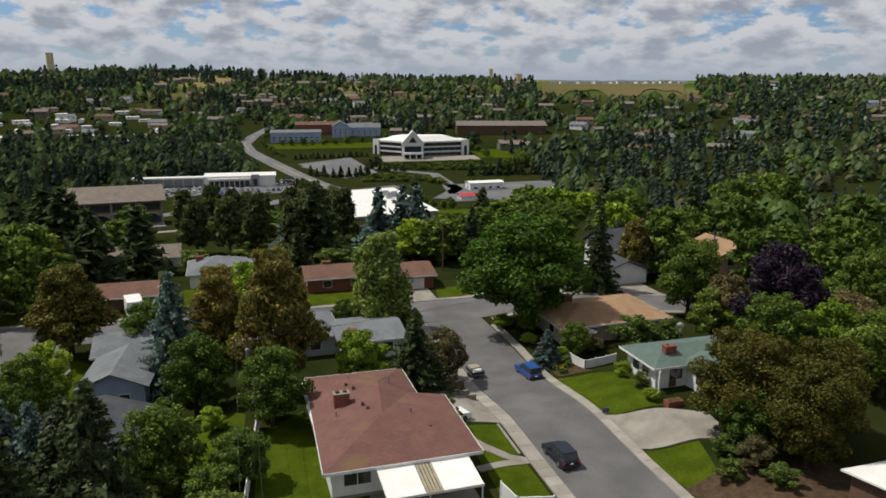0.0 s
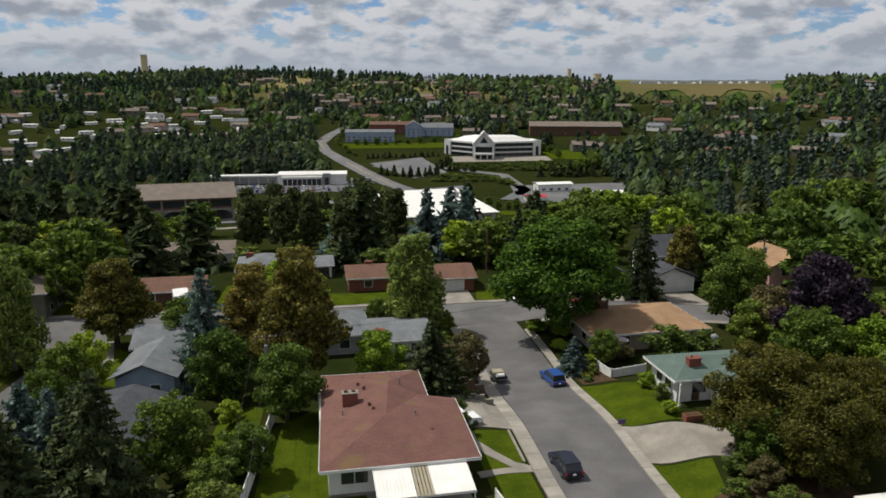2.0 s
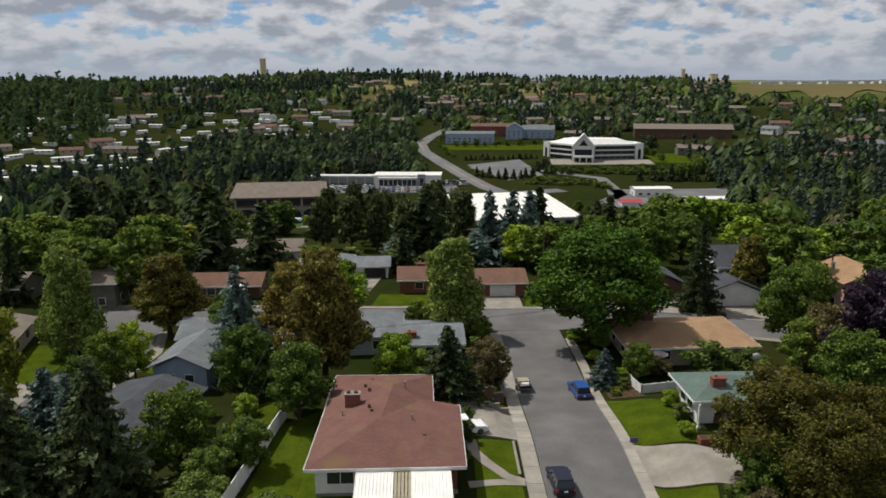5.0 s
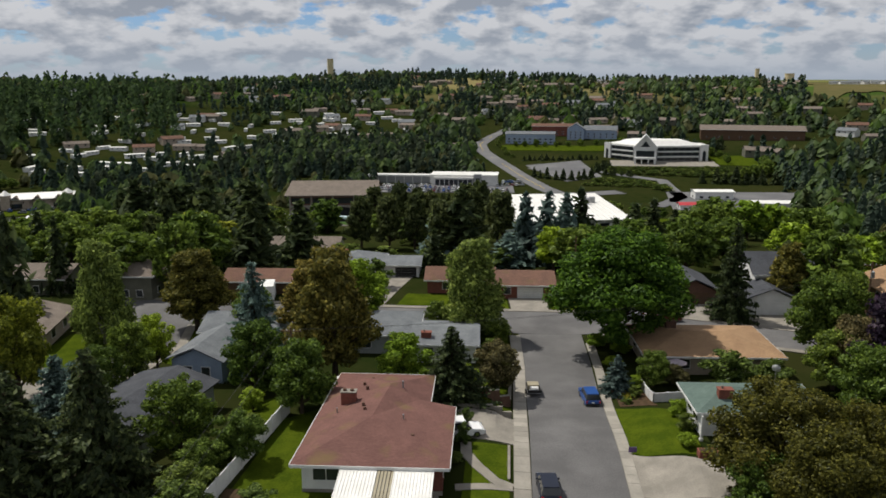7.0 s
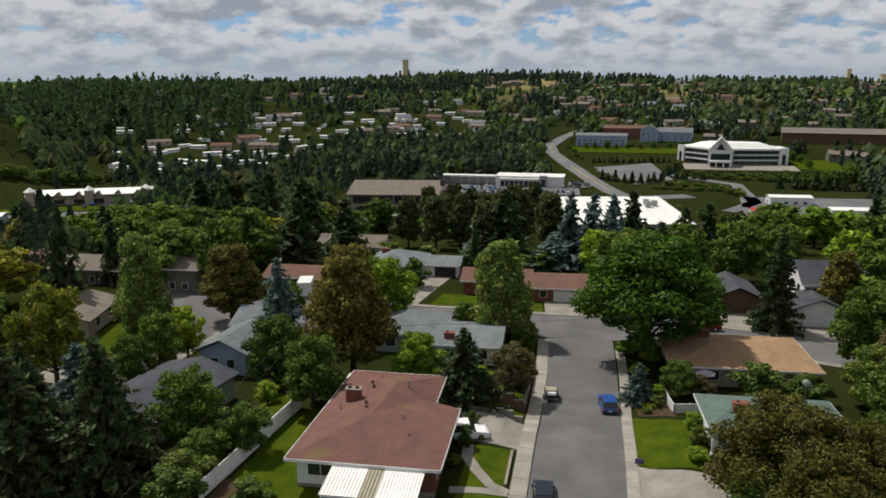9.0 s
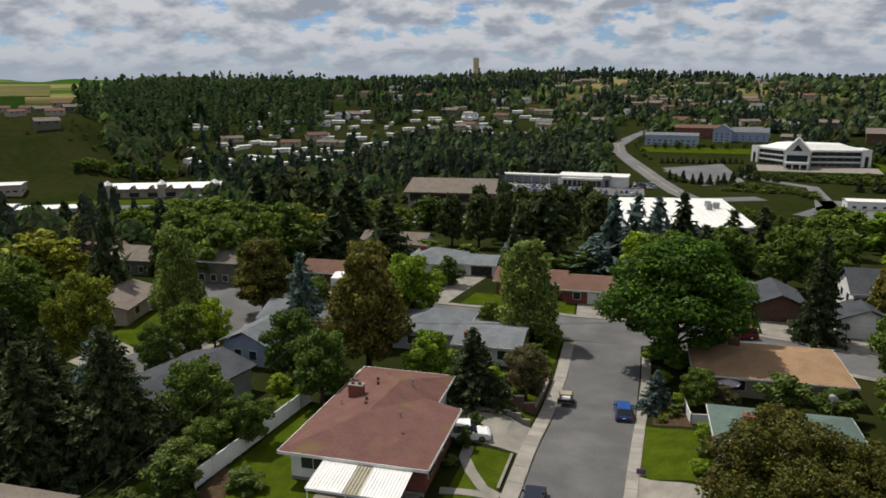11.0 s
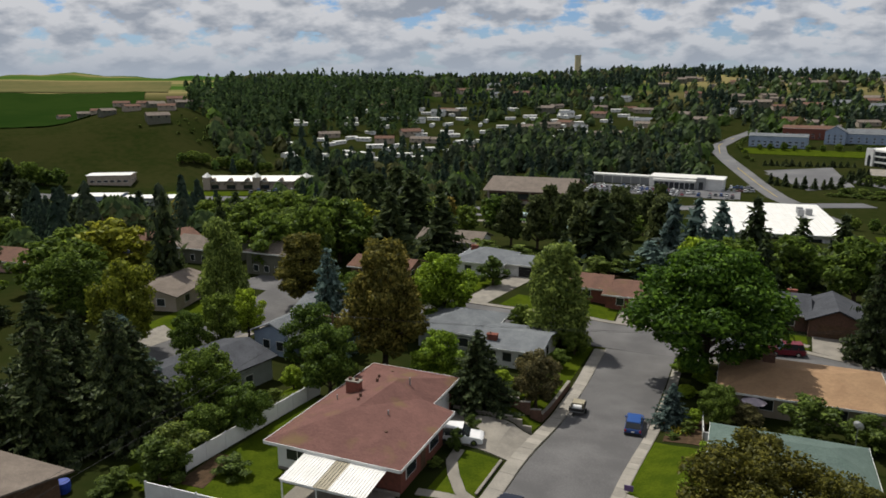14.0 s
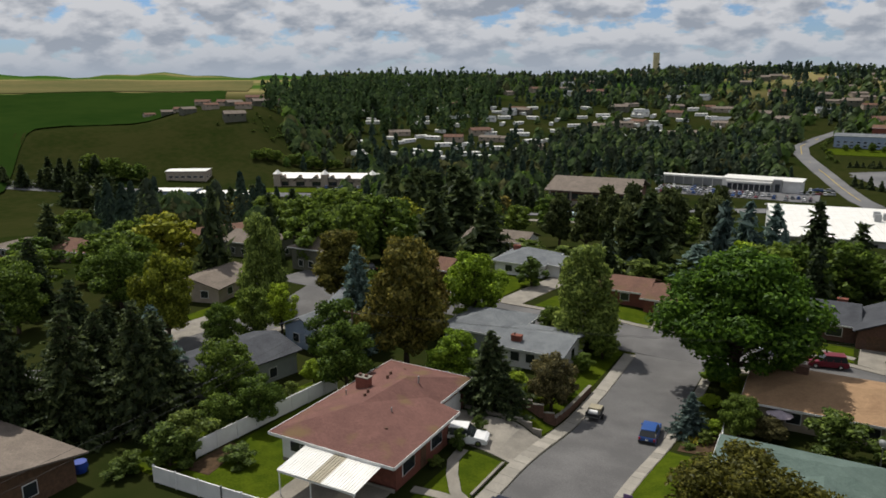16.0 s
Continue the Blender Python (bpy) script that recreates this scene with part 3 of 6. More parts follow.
# ---- trees ----


def crown_cards(rng, pts, size, droop=0.0, tall=1.0):
    """Small bent leaf clumps, one island each: two quads folded along the middle."""
    v, f = [], []
    for (x, y, z, nx, ny, nz) in pts:
        n = Vector((nx + rng.uniform(-0.95, 0.95), ny + rng.uniform(-0.95, 0.95), nz + rng.uniform(-0.7, 0.9)))
        n.normalize()
        a = n.orthogonal().normalized()
        a.rotate(Matrix.Rotation(rng.uniform(0, 6.28), 3, n))
        b = n.cross(a)
        s = size * rng.uniform(0.6, 1.35)
        c = Vector((x, y, z))
        fold = n * s * 0.3
        k = len(v)
        top, bot = c + b * s * tall * 0.6, c - b * s * tall * 0.6 - Vector((0, 0, droop * s))
        v += [tuple(p) for p in (bot, c + a * s * 0.5 - fold, top, c - a * s * 0.5 - fold)]
        f += [(k, k + 1, k + 2), (k, k + 2, k + 3)]
    return v, f


def blob_points(rng, n, lobes, shell=0.3):
    """Points in the outer part of a union of rounded lobes."""
    out = []
    tot = sum(l[3] ** 2 for l in lobes)
    for cx, cy, cz, r, sq in lobes:
        for _ in range(int(n * r * r / tot)):
            d = Vector((rng.gauss(0, 1), rng.gauss(0, 1), rng.gauss(0, 1))).normalized()
            q = r * (shell + (1 - shell) * rng.random() ** 0.6) * rng.uniform(0.92, 1.1)
            p = (cx + d.x * q, cy + d.y * q, cz + d.z * q * sq)
            out.append((*p, d.x, d.y, d.z))
    return out


def make_tree(kind, seed, detail=1.0):
    """One tree of unit-like size (10 m tall, 8 m wide): trunk with limbs, and a crown of leaf clumps."""
    rng = random.Random(seed)
    H, R = 10.0, 4.0
    trunk, crown, leaf = Shape(), None, LEAF[kind]
    names = {"fir": "fir_tree", "blue": "blue_spruce", "pine": "pine_tree", "olive": "bronze_pine", "birch": "birch_tree", "maple": "maple_tree", "plum": "purple_plum_tree", "oak": "oak_tree", "bush": "bush", "poplar": "poplar_tree", "rust": "ornamental_tree", "lime": "linden_tree", "golden": "locust_tree", "leafy": "ash_tree"}
    if kind in ("fir", "blue", "poplar"):
        trunk.tube([(0, 0, -0.6), (0.05, 0, 3), (0, 0.05, 9.3)], [0.24, 0.17, 0.03], 7)
        pts = []
        if kind == "poplar":
            n = int(1500 * detail)
            for _ in range(n):
                u = rng.random()
                r = (0.35 + 1.1 * math.sin(math.pi * min(1, u * 0.9 + 0.08)) ** 0.7) * rng.uniform(0.6, 1.05)
                a = rng.uniform(0, 6.283)
                pts.append((r * math.cos(a), r * math.sin(a), 0.6 + 9.4 * u, math.cos(a), math.sin(a), 0.5))
            v, f = crown_cards(rng, pts, 0.5 / math.sqrt(detail), 0.0, 1.5)
        else:
            levels = int(15 + 7 * min(1, detail))
            for i in range(levels):
                u = i / levels
                z = 0.7 + 9.2 * u
                rr = R * (1 - u) ** 0.85 * rng.uniform(0.85, 1.1) + 0.12
                arms = int(6 + 7 * (1 - u))
                for a0 in range(arms):
                    a = a0 * 6.283 / arms + rng.uniform(-0.3, 0.3) + i
                    L = rr * rng.uniform(0.55, 1.18)
                    sub = max(2, int(L * (16 if detail >= 1 else 9.5 * detail)))
                    for q in range(sub):
                        g = (q + rng.random()) / sub
                        g = 0.2 + 0.8 * g
                        wob = 0.35 * L * 0.35 * (1.1 - abs(g - 0.55))
                        pts.append((g * L * math.cos(a) + rng.uniform(-wob, wob), g * L * math.sin(a) + rng.uniform(-wob, wob), z - 0.34 * g * L + 0.16 * g * g * L, 0.5 * math.cos(a), 0.5 * math.sin(a), 0.9))
                    if detail >= 1 and i % 2 == 0:
                        trunk.tube([(0, 0, z), (L * 0.8 * math.cos(a), L * 0.8 * math.sin(a), z - 0.16 * L)], [0.04, 0.01], 4, False)
            v, f = crown_cards(rng, pts, 0.26 if detail >= 1 else 0.36 / math.sqrt(detail), 0.5, 1.8)
    else:
        low = {"bush": 0.0, "oak": 1.0, "olive": 1.6, "maple": 1.7, "birch": 0.9, "pine": 1.4}.get(kind, 1.3)
        lobes = []
        nl = {"bush": 12, "maple": 34, "oak": 36, "olive": 34, "pine": 26, "birch": 32}.get(kind, 26)
        for i in range(nl):
            u = (i + 0.5) / nl
            a = i * 2.4 + rng.uniform(-0.4, 0.4)
            prof = math.sin(math.pi * (0.16 + 0.76 * u)) ** 0.6 if kind not in ("pine", "birch", "olive") else (1.0 - 0.62 * u) * min(1, 0.55 + 2.2 * u)
            rad = R * prof * rng.uniform(0.40, 0.84)
            lr = R * rng.uniform(0.17, 0.34) * (0.6 + 0.5 * prof)
            z = low + lr * 0.6 + (H - low - lr * 1.2) * u
            lobes.append((rad * math.cos(a), rad * math.sin(a), z, lr, 0.75 if kind in ("olive", "pine") else 0.9))
        lobes.append((0, 0, H - R * 0.3, R * 0.3, 1.0))
        lobes.append((0, 0, (low + H) / 2, R * 0.6, 1.3))
        n = int({"bush": 2600, "oak": 27000, "maple": 25000, "olive": 13000, "birch": 13000}.get(kind, 7600) * detail)
        pts = blob_points(rng, n, lobes)
        size = {"bush": 0.38, "maple": 0.19, "oak": 0.155, "birch": 0.20, "olive": 0.22}.get(kind, 0.26) / math.sqrt(detail)
        if kind == "birch":
            hang = []
            for p in pts[: len(pts) // 2]:
                hang.append((p[0], p[1], max(0.6, p[2] - rng.uniform(0.3, 1.6)), p[3], p[4], 0.1))
            pts = pts[len(pts) // 2:] + hang
        v, f = crown_cards(rng, pts, size, 0.5 if kind == "birch" else 0.15, 2.0 if kind == "birch" else 1.35)
        trunk.tube([(0, 0, -0.6), (0.08, 0, low), (-0.05, 0.06, low + 2.5), (0.05, 0, H * 0.85)], [0.30, 0.22, 0.15, 0.03], 8)
        for lx, ly, lz, lr, _ in lobes[:-2]:
            z0 = max(low * 0.8 + 0.2, lz - 2.2)
            trunk.tube([(0, 0, z0), (lx * 0.5, ly * 0.5, z0 + (lz - z0) * 0.6), (lx, ly, lz)], [0.11, 0.07, 0.02], 3, False)
    crown = bpy.data.meshes.new("crown")
    crown.from_pydata(v, [], f)
    crown.materials.append(leaf)
    t = new(names[kind])
    part("trunk", trunk, white_bark if kind == "birch" else bark, t)
    part("crown", crown, leaf, t)
    return t


TREE_LABEL = {
    "fir": ("dark green conifer with drooping layered branches", "tree"), "blue": ("blue-grey spruce with dense layered branches", "tree"),
    "pine": ("dark full-crowned pine beside the commercial lots", "tree"), "olive": ("tall bronze-green pine with ragged open crown", "tree"),
    "birch": ("weeping birch with pale green hanging foliage", "tree"), "maple": ("large spreading maple with deep green crown", "tree"),
    "plum": ("dark purple-leaved plum tree with rounded crown", "tree"), "oak": ("big olive-green broadleaf tree with dense crown", "tree"),
    "bush": ("rounded clipped green garden bush", "bush"), "poplar": ("slender upright dark green poplar", "tree"),
    "rust": ("small reddish-brown ornamental garden tree", "tree"), "lime": ("bright yellow-green broadleaf tree", "tree"), "golden": ("olive-yellow broadleaf tree with airy crown", "tree"), "leafy": ("mid-green broadleaf garden tree", "tree"),
}
PROTO = {}


def tree(kind, x, y, height, width, z=None):
    d = math.hypot(x, y + 52)
    fine = 1.0 if d < 118 else 0.25 if d < 200 else 0.10
    n = tree.count = tree.count + 1
    key = (kind, fine, n % 2)
    z = h(x, y) if z is None else z
    width *= 1.22 if kind in ("fir", "blue") else 1.0
    scl = Matrix.Diagonal((width / 8, width / 8, height / 10, 1))
    m = pose(x, y, z, 0, 0, (n * 77) % 360) @ scl
    if key not in PROTO:
        PROTO[key] = tagged(make_tree(kind, hash_seed(kind) + 10 * (n % 2), fine), *TREE_LABEL[kind], group="garden trees")
        PROTO[key].matrix_world = m
        return PROTO[key]
    t = copy_thing(PROTO[key], pose(x, y, z, 0, 0, (n * 77) % 360))
    t.matrix_basis = m
    return t


tree.count = 0


def hash_seed(kind):
    return sum(ord(c) * (i + 3) for i, c in enumerate(kind))


tree("birch", 1.1, 48.6, 15.0, 12.2)
tree("leafy", -24.7, 25.1, 9.8, 8.3)
tree("rust", 4.7, 26.2, 7.0, 6.6)
tree("lime", -6.5, 24.2, 7.2, 7.5)
tree("fir", -38.9, 0.8, 12.0, 8.7)
tree("fir", -41.4, -8.3, 16.3, 7.6)
tree("blue", -36.6, 6.7, 11.5, 6.0)
tree("leafy", -27.0, 7.5, 9.0, 7.8)
tree("lime", -16.5, 49.6, 11.5, 11.5)
tree("bush", -16.6, 73.6, 5.7, 6.2)
tree("olive", -41.2, 48.6, 13.1, 13.2)
tree("birch", -52.5, 42.3, 15.8, 10.1)
tree("leafy", -41.8, 28.0, 8.4, 6.9)
tree("lime", -40.6, 32.7, 8.0, 5.6)
tree("golden", -52.9, 22.2, 13.6, 9.9)
tree("golden", -86.8, 51.5, 12.2, 16.0)
tree("golden", -58.1, 95.5, 12.0, 16)
tree("fir", -60.7, 134.9, 18.6, 16)
tree("pine", -26.7, 117.5, 13.4, 9.8)
tree("pine", -19.4, 115.2, 13.5, 10.3)
tree("pine", -13.2, 115.0, 14.1, 8.9)
tree("pine", 7.1, 131.5, 14.3, 11.2)
tree("fir", -1.8, 100.6, 16.7, 12.6)
tree("blue", -5.7, 104.1, 12.6, 10.9)
tree("blue", 12.5, 101.5, 16.5, 8.5)
tree("blue", 17.0, 98.0, 17.0, 9.0)
tree("blue", 21.5, 103.0, 16.0, 8.5)
tree("blue", 8.7, 96.2, 7.5, 9.8)
tree("fir", 43.0, 57.5, 16.7, 6.8)
tree("olive", 54.4, 64.3, 11.3, 9.1)
tree("olive", 65.3, 70.6, 10.5, 8.0)
tree("leafy", 52.4, 41.8, 12.3, 9.5)
tree("blue", 19.6, 28.6, 5.2, 4.2)
tree("leafy", 24.4, 30.0, 4.9, 4.6)
tree("bush", 33.7, 29.5, 5.2, 7.8)
tree("bush", 39.0, 29.8, 4.1, 5.6)
tree("fir", -54.1, 119.0, 18.2, 15.0)
tree("fir", -58.9, 100.9, 17.3, 12.2)
tree("leafy", -55.2, 88.5, 12.5, 11.3)
tree("leafy", 25.4, 92.5, 9.4, 8.6)
tree("fir", 29.6, 87.8, 12.2, 6.0)
tree("leafy", 49.6, 40.4, 12.1, 10.0)
tree("rust", 48.5, 29.9, 9.9, 8.3)
tree("leafy", 61.5, 28.6, 8.8, 15.3)
tree("rust", 59.1, 18.1, 7.2, 11.5)
tree("leafy", 77.2, 32.3, 11.2, 10.0)
tree("fir", 63.5, 66.7, 11.4, 7.9)
tree("leafy", -42.6, 22.5, 7.4, 5.6)
tree("leafy", -20.4, 5.6, 5.4, 5.5)
tree("fir", -70.4, 49.1, 19, 7.5)
tree("fir", -122.1, 50.7, 13.5, 8.9)
tree("fir", -158.6, 87.2, 8.4, 6.6)
tree("leafy", -113.2, 40.4, 7.2, 11.7)
tree("lime", -20.6, 56.4, 9.1, 7.4)
tree("leafy", -53.1, 80.5, 14.1, 14.6)
tree("fir", -43.5, 85.7, 15.9, 12.2)
tree("fir", -36.9, 97.4, 14.7, 11.5)
tree("leafy", -52.1, 68.5, 13.8, 10.2)
tree("leafy", -62.5, 69.1, 11.9, 12.9)
tree("pine", -6.0, 101.6, 13.8, 10.7)
tree("pine", -0.4, 113.8, 16.4, 13.8)
tree("pine", 8.3, 123.8, 14.3, 10.3)
tree("fir", 28.4, 130.2, 15.3, 10.1)
tree("leafy", -111.4, 117.6, 8.8, 15.8)
tree("fir", -107.4, 115.9, 13.0, 8.5)
tree("leafy", -85.1, 108.3, 8.3, 13.5)
tree("fir", -75.3, 70.0, 15.5, 5.3)
tree("leafy", 68.0, 168.3, 7.8, 15.4)
tree("oak", 27.6, -0.4, 10.4, 12)
tree("oak", 28.0, -7.6, 10.2, 9.5)
tree("leafy", 25.2, -3.6, 6.2, 6.0)
tree("bush", 22.6, -3.6, 2.0, 3.0)
tree("bush", 20.9, -6.6, 1.9, 3.2)
tree("bush", 23.6, -9.6, 2.1, 3.4)
tree("rust", 23.4, -6.4, 3.0, 3.6)
tree("rust", 24.6, -1.4, 2.4, 2.6)
tree("oak", 33, -4, 10.5, 9)
tree("maple", 22.2, 43.5, 17.6, 19.5)
tree("olive", -15.5, 27.5, 17.6, 13)
tree("plum", 49.5, 21, 15.0, 11.5)
tree("leafy", 44.5, 13.5, 8.0, 8.0)
tree("lime", 48, 10.5, 8.5, 8.0)
tree("blue", -27.2, 33.5, 15.6, 8.2)
tree("fir", -0.6, 21.0, 9.2, 7.4)
tree("leafy", -17.0, 16.5, 8.8, 8)
tree("fir", -31, -0.5, 15, 8.4)
tree("leafy", 60, 62, 14, 13)
tree("leafy", 78, 66, 15, 14)
tree("leafy", 92, 84, 17, 16)
tree("leafy", 110, 98, 18, 17)
tree("fir", 100, 110, 18, 9)
tree("leafy", 128, 112, 18, 18)
tree("leafy", 104, 60, 16, 15)
tree("leafy", 84, 44, 14, 14)
tree("lime", 98, 40, 13, 13)
tree("leafy", 70, 48, 12, 12)
tree("fir", -36.5, -4.5, 14.0, 9.5)
tree("fir", -44.5, 2.0, 15.0, 10)
tree("fir", -33.5, 4.0, 12.5, 9)
tree("blue", -39.5, 8.5, 11.5, 8)
tree("fir", -48, -8, 14, 10)
tree("fir", -44, 6, 12, 7.5)
tree("leafy", -73, 30, 11, 12)
tree("leafy", -80, 38, 11, 12)
tree("leafy", -90, 40, 10, 12)
tree("leafy", -98, 52, 10, 11)
tree("fir", -84, 22, 13, 8)
tree("leafy", -76, 14, 11, 11)
tree("leafy", -92, 26, 9, 12)
tree("leafy", -88, 96, 11, 12)
tree("leafy", -75, 104, 12, 13)
tree("fir", -62, 112, 17, 11)
tree("fir", -52, 118, 17, 11)
tree("fir", -80, 128, 17, 11)
tree("leafy", -100, 130, 12, 14)
tree("fir", -140, 90, 12, 8)
tree("leafy", -150, 76, 9, 12)
tree("bush", -8, 92, 4, 9)
tree("bush", 0, 90, 4, 8)
tree("leafy", 22, 86, 10, 11)
tree("leafy", 34, 92, 11, 12)
tree("leafy", 44, 88, 12, 12)
tree("bush", -26, 96, 4.5, 9)
tree("bush", -18, 95, 4, 9)
tree("fir", 36, 100, 14, 9)
tree("leafy", 54, 96, 11, 12)
tree("lime", 66, 92, 11, 11)
tree("leafy", 74, 104, 13, 13)
tree("fir", 84, 128, 17, 10)
tree("leafy", 58, 122, 12, 13)
tree("leafy", 66, 140, 13, 14)
tree("lime", 82, 160, 12, 13)
tree("fir", 46, 126, 13, 9)
tree("leafy", 140, 60, 15, 16)
tree("leafy", 120, 50, 14, 15)
tree("leafy", 72, 18, 12, 12)
tree("leafy", 62, 8, 11, 11)
tree("leafy", 41.5, 12.5, 9.5, 8.5)
tree("rust", 54, 6, 9, 9)
tree("leafy", 47, 2, 10, 10)
tree("fir", 90, 24, 15, 9)
tree("leafy", 46.5, 30, 8, 9)
tree("bush", -21.9, -5.0, 4.4, 5.6)
tree("bush", -22.6, -2.2, 4.4, 6.0)
tree("leafy", -22.8, 2.6, 4.0, 5.0)
tree("bush", -24.2, -7.6, 2.2, 3.4)
tree("bush", -21.8, 7.0, 2.6, 3.4)
tree("bush", -21.0, 11.5, 2.4, 3.2)
tree("olive", -22, 43, 13, 11)
tree("leafy", -31, 46, 8, 8)
tree("leafy", -4.2, 49.6, 5.0, 4.2)

# ---- the house with the red-brown roof ----


def main_house():
    t = thing("house", -7, 6, 0, 0, "low white and brick house with red-brown shingle hip roof", "house")

    def at(*p):
        return (p[0] + 7, p[1] - 6, p[2])

    part("wall", Shape().box(*at(-13.2, 0.9, -1.0), *at(-5.5, 19.2, 3.0)), white_paint, t, "white painted wall")
    part("wall", Shape().box(*at(-5.52, 1.3, -1.0), *at(-0.7, 11.4, 3.0)).box(*at(-5.52, 11.4, -1.0), *at(-3.1, 19.2, 3.0)), brick_mat, t, "red brick wall")
    FL, FR, RT, NO, HB, BL = at(-14, -0.05, 3.05), at(0, -0.1, 3.05), at(0.15, 11.9, 3.15), at(-2.5, 12.2, 3.15), at(-2.45, 20.0, 3.15), at(-13.2, 20.2, 3.15)
    A, B, C = at(-7.6, 6.3, 4.75), at(-6.6, 13.2, 5.05), at(-3.6, 12.25, 3.75)
    for q in ([FL, FR, A], [FR, RT, A], [RT, NO, C, A], [NO, HB, B, C], [A, C, B], [HB, BL, B], [BL, FL, A, B]):
        part("roof_slope", Shape().slab([(p[0], p[1], p[2] + 0.15) for p in q], 0.15), red_shingle, t)
    f = Shape()
    ring = [FL, FR, RT, NO, HB, BL]
    for a, b in zip(ring, ring[1:] + ring[:1]):
        d = (Vector(b) - Vector(a)).normalized()
        n = Vector((d.y, -d.x, 0)) * 0.05
        a2, b2 = Vector(a) + n * 0.3, Vector(b) + n * 0.3
        lo, hi = Vector((0, 0, -0.12)), Vector((0, 0, 0.17))
        f.face(a2 + n + lo, b2 + n + lo, b2 + n + hi, a2 + n + hi).face(a2 + n + hi, b2 + n + hi, b2 + hi, a2 + hi).face(b2 + lo, a2 + lo, a2 + hi, b2 + hi)
    part("gutter", f, white_paint, t, "white metal gutter")
    so = Shape().box(*at(-13.9, 0.05, 2.96), *at(-0.1, 0.9, 3.0)).box(*at(-0.7, 0.9, 2.96), *at(0.05, 11.8, 3.0)).box(*at(-13.7, 0.9, 2.96), *at(-13.2, 19.9, 3.0))
    part("soffit", so, white_paint, t)
    ch = part("chimney", Shape().box(*at(-11.4, 10.6, 3.6), *at(-9.9, 11.4, 5.2)), brick_mat, t, "red brick chimney")
    part("cap", Shape().box(*at(-11.47, 10.53, 5.2), *at(-9.83, 11.47, 5.3)), concrete, ch)
    for dx in (-11.05, -10.3):
        part("flue", Shape().tube([at(dx, 11, 5.3), at(dx, 11, 5.52)], [0.2, 0.18], 10), dark_brick, ch)
    for vx, vy, vz, r, vh in ((-5.4, 13.4, 4.9, 0.09, 0.5), (-4.7, 7.0, 4.35, 0.08, 0.4), (-3.6, 4.3, 3.95, 0.16, 0.16), (-9.6, 14.6, 4.5, 0.15, 0.16), (-9.1, 13.2, 4.72, 0.15, 0.14), (-8.9, 9.2, 4.75, 0.15, 0.14), (-8.6, 8.2, 4.75, 0.15, 0.14), (-9.0, 16.6, 4.2, 0.15, 0.16), (-11.5, 9.0, 3.9, 0.06, 0.45)):
        part("roof_vent", Shape().tube([at(vx, vy, vz - 0.3), at(vx, vy, vz + vh)], [r, r], 8), steel if vh > 0.3 else dark_brick, t)
    for wx, ww in ((-11.0, 2.3),):
        fr = part("window", Shape().box(*at(wx - ww / 2 - 0.1, 0.84, 1.2), *at(wx + ww / 2 + 0.1, 0.95, 2.55)), white_paint, t)
        part("pane", Shape().box(*at(wx - ww / 2, 0.81, 1.3), *at(wx - 0.04, 0.9, 2.45)), glass, fr)
        part("pane", Shape().box(*at(wx + 0.04, 0.81, 1.3), *at(wx + ww / 2, 0.9, 2.45)), glass, fr)
    for wy in (3.4, 8.6):
        fr = part("window", Shape().box(*at(-0.75, wy - 1.1, 0.9), *at(-0.64, wy + 1.1, 2.4)), white_paint, t)
        part("pane", Shape().box(*at(-0.73, wy - 1.0, 1.0), *at(-0.61, wy + 1.0, 2.3)), glass, fr)
    dr = part("door", Shape().box(*at(-0.75, 5.6, 0), *at(-0.65, 6.55, 2.05)), wood_brown, t)
    part("door_handle", Shape().box(*at(-0.68, 5.7, 1.0), *at(-0.6, 5.78, 1.06)), chrome, dr)
    part("garage_door", Shape().box(*at(-3.15, 13.6, 0.03), *at(-3.04, 18.4, 2.2)), white_paint, t)
    part("footing", Shape().box(*at(-13.24, 0.86, -0.9), *at(-0.66, 1.0, 0.35)), concrete, t)


def patio_cover():
    t = thing("patio_cover", -5.5, -2.0, 0, 0, "ribbed white metal patio cover with one tan panel", "awning")
    x0, x1, cut = -4.0, 4.2, (-0.75, 0.75)
    y0, y1, z0, z1 = -2.1, 2.3, 2.5, 2.95
    for a, b, m, lab in ((x0, cut[0], white_metal, ""), (cut[0], cut[1], panel_tan, "weathered tan fibreglass panel"), (cut[1], x1, white_metal, "")):
        k = max(2, int((b - a) / 0.28))
        for i in range(k):
            u, w = a + (b - a) * i / k, a + (b - a) * (i + 1) / k
            s = Shape()
            s.slab([(u + 0.035, y0, z0), (w - 0.035, y0, z0), (w - 0.035, y1, z1), (u + 0.035, y1, z1)], 0.05)
            if m is white_metal:
                s.slab([(u - 0.035, y0, z0 + 0.05), (u + 0.035, y0, z0 + 0.05), (u + 0.035, y1, z1 + 0.05), (u - 0.035, y1, z1 + 0.05)], 0.09)
            part("panel", s, m, t, lab)
    part("beam", Shape().box(x0, y0 + 0.02, z0 - 0.22, x1, y0 + 0.12, z0 - 0.06), white_paint, t)
    for px in (x0 + 0.1, -0.5, x1 - 0.2):
        part("post", Shape().box(px, y0 + 0.03, -0.05, px + 0.1, y0 + 0.11, z0 - 0.2), white_paint, t)


main_house()
patio_cover()
porch = thing("porch_post", 24.3, 9.8, 1.2, 0, "square white porch post at the house corner", "post")
part("shaft", Shape().box(-0.09, -0.09, -0.2, 0.09, 0.09, 2.6), white_paint, porch)
part("base", Shape().box(-0.16, -0.16, -0.2, 0.16, 0.16, 0.25), white_paint, porch)
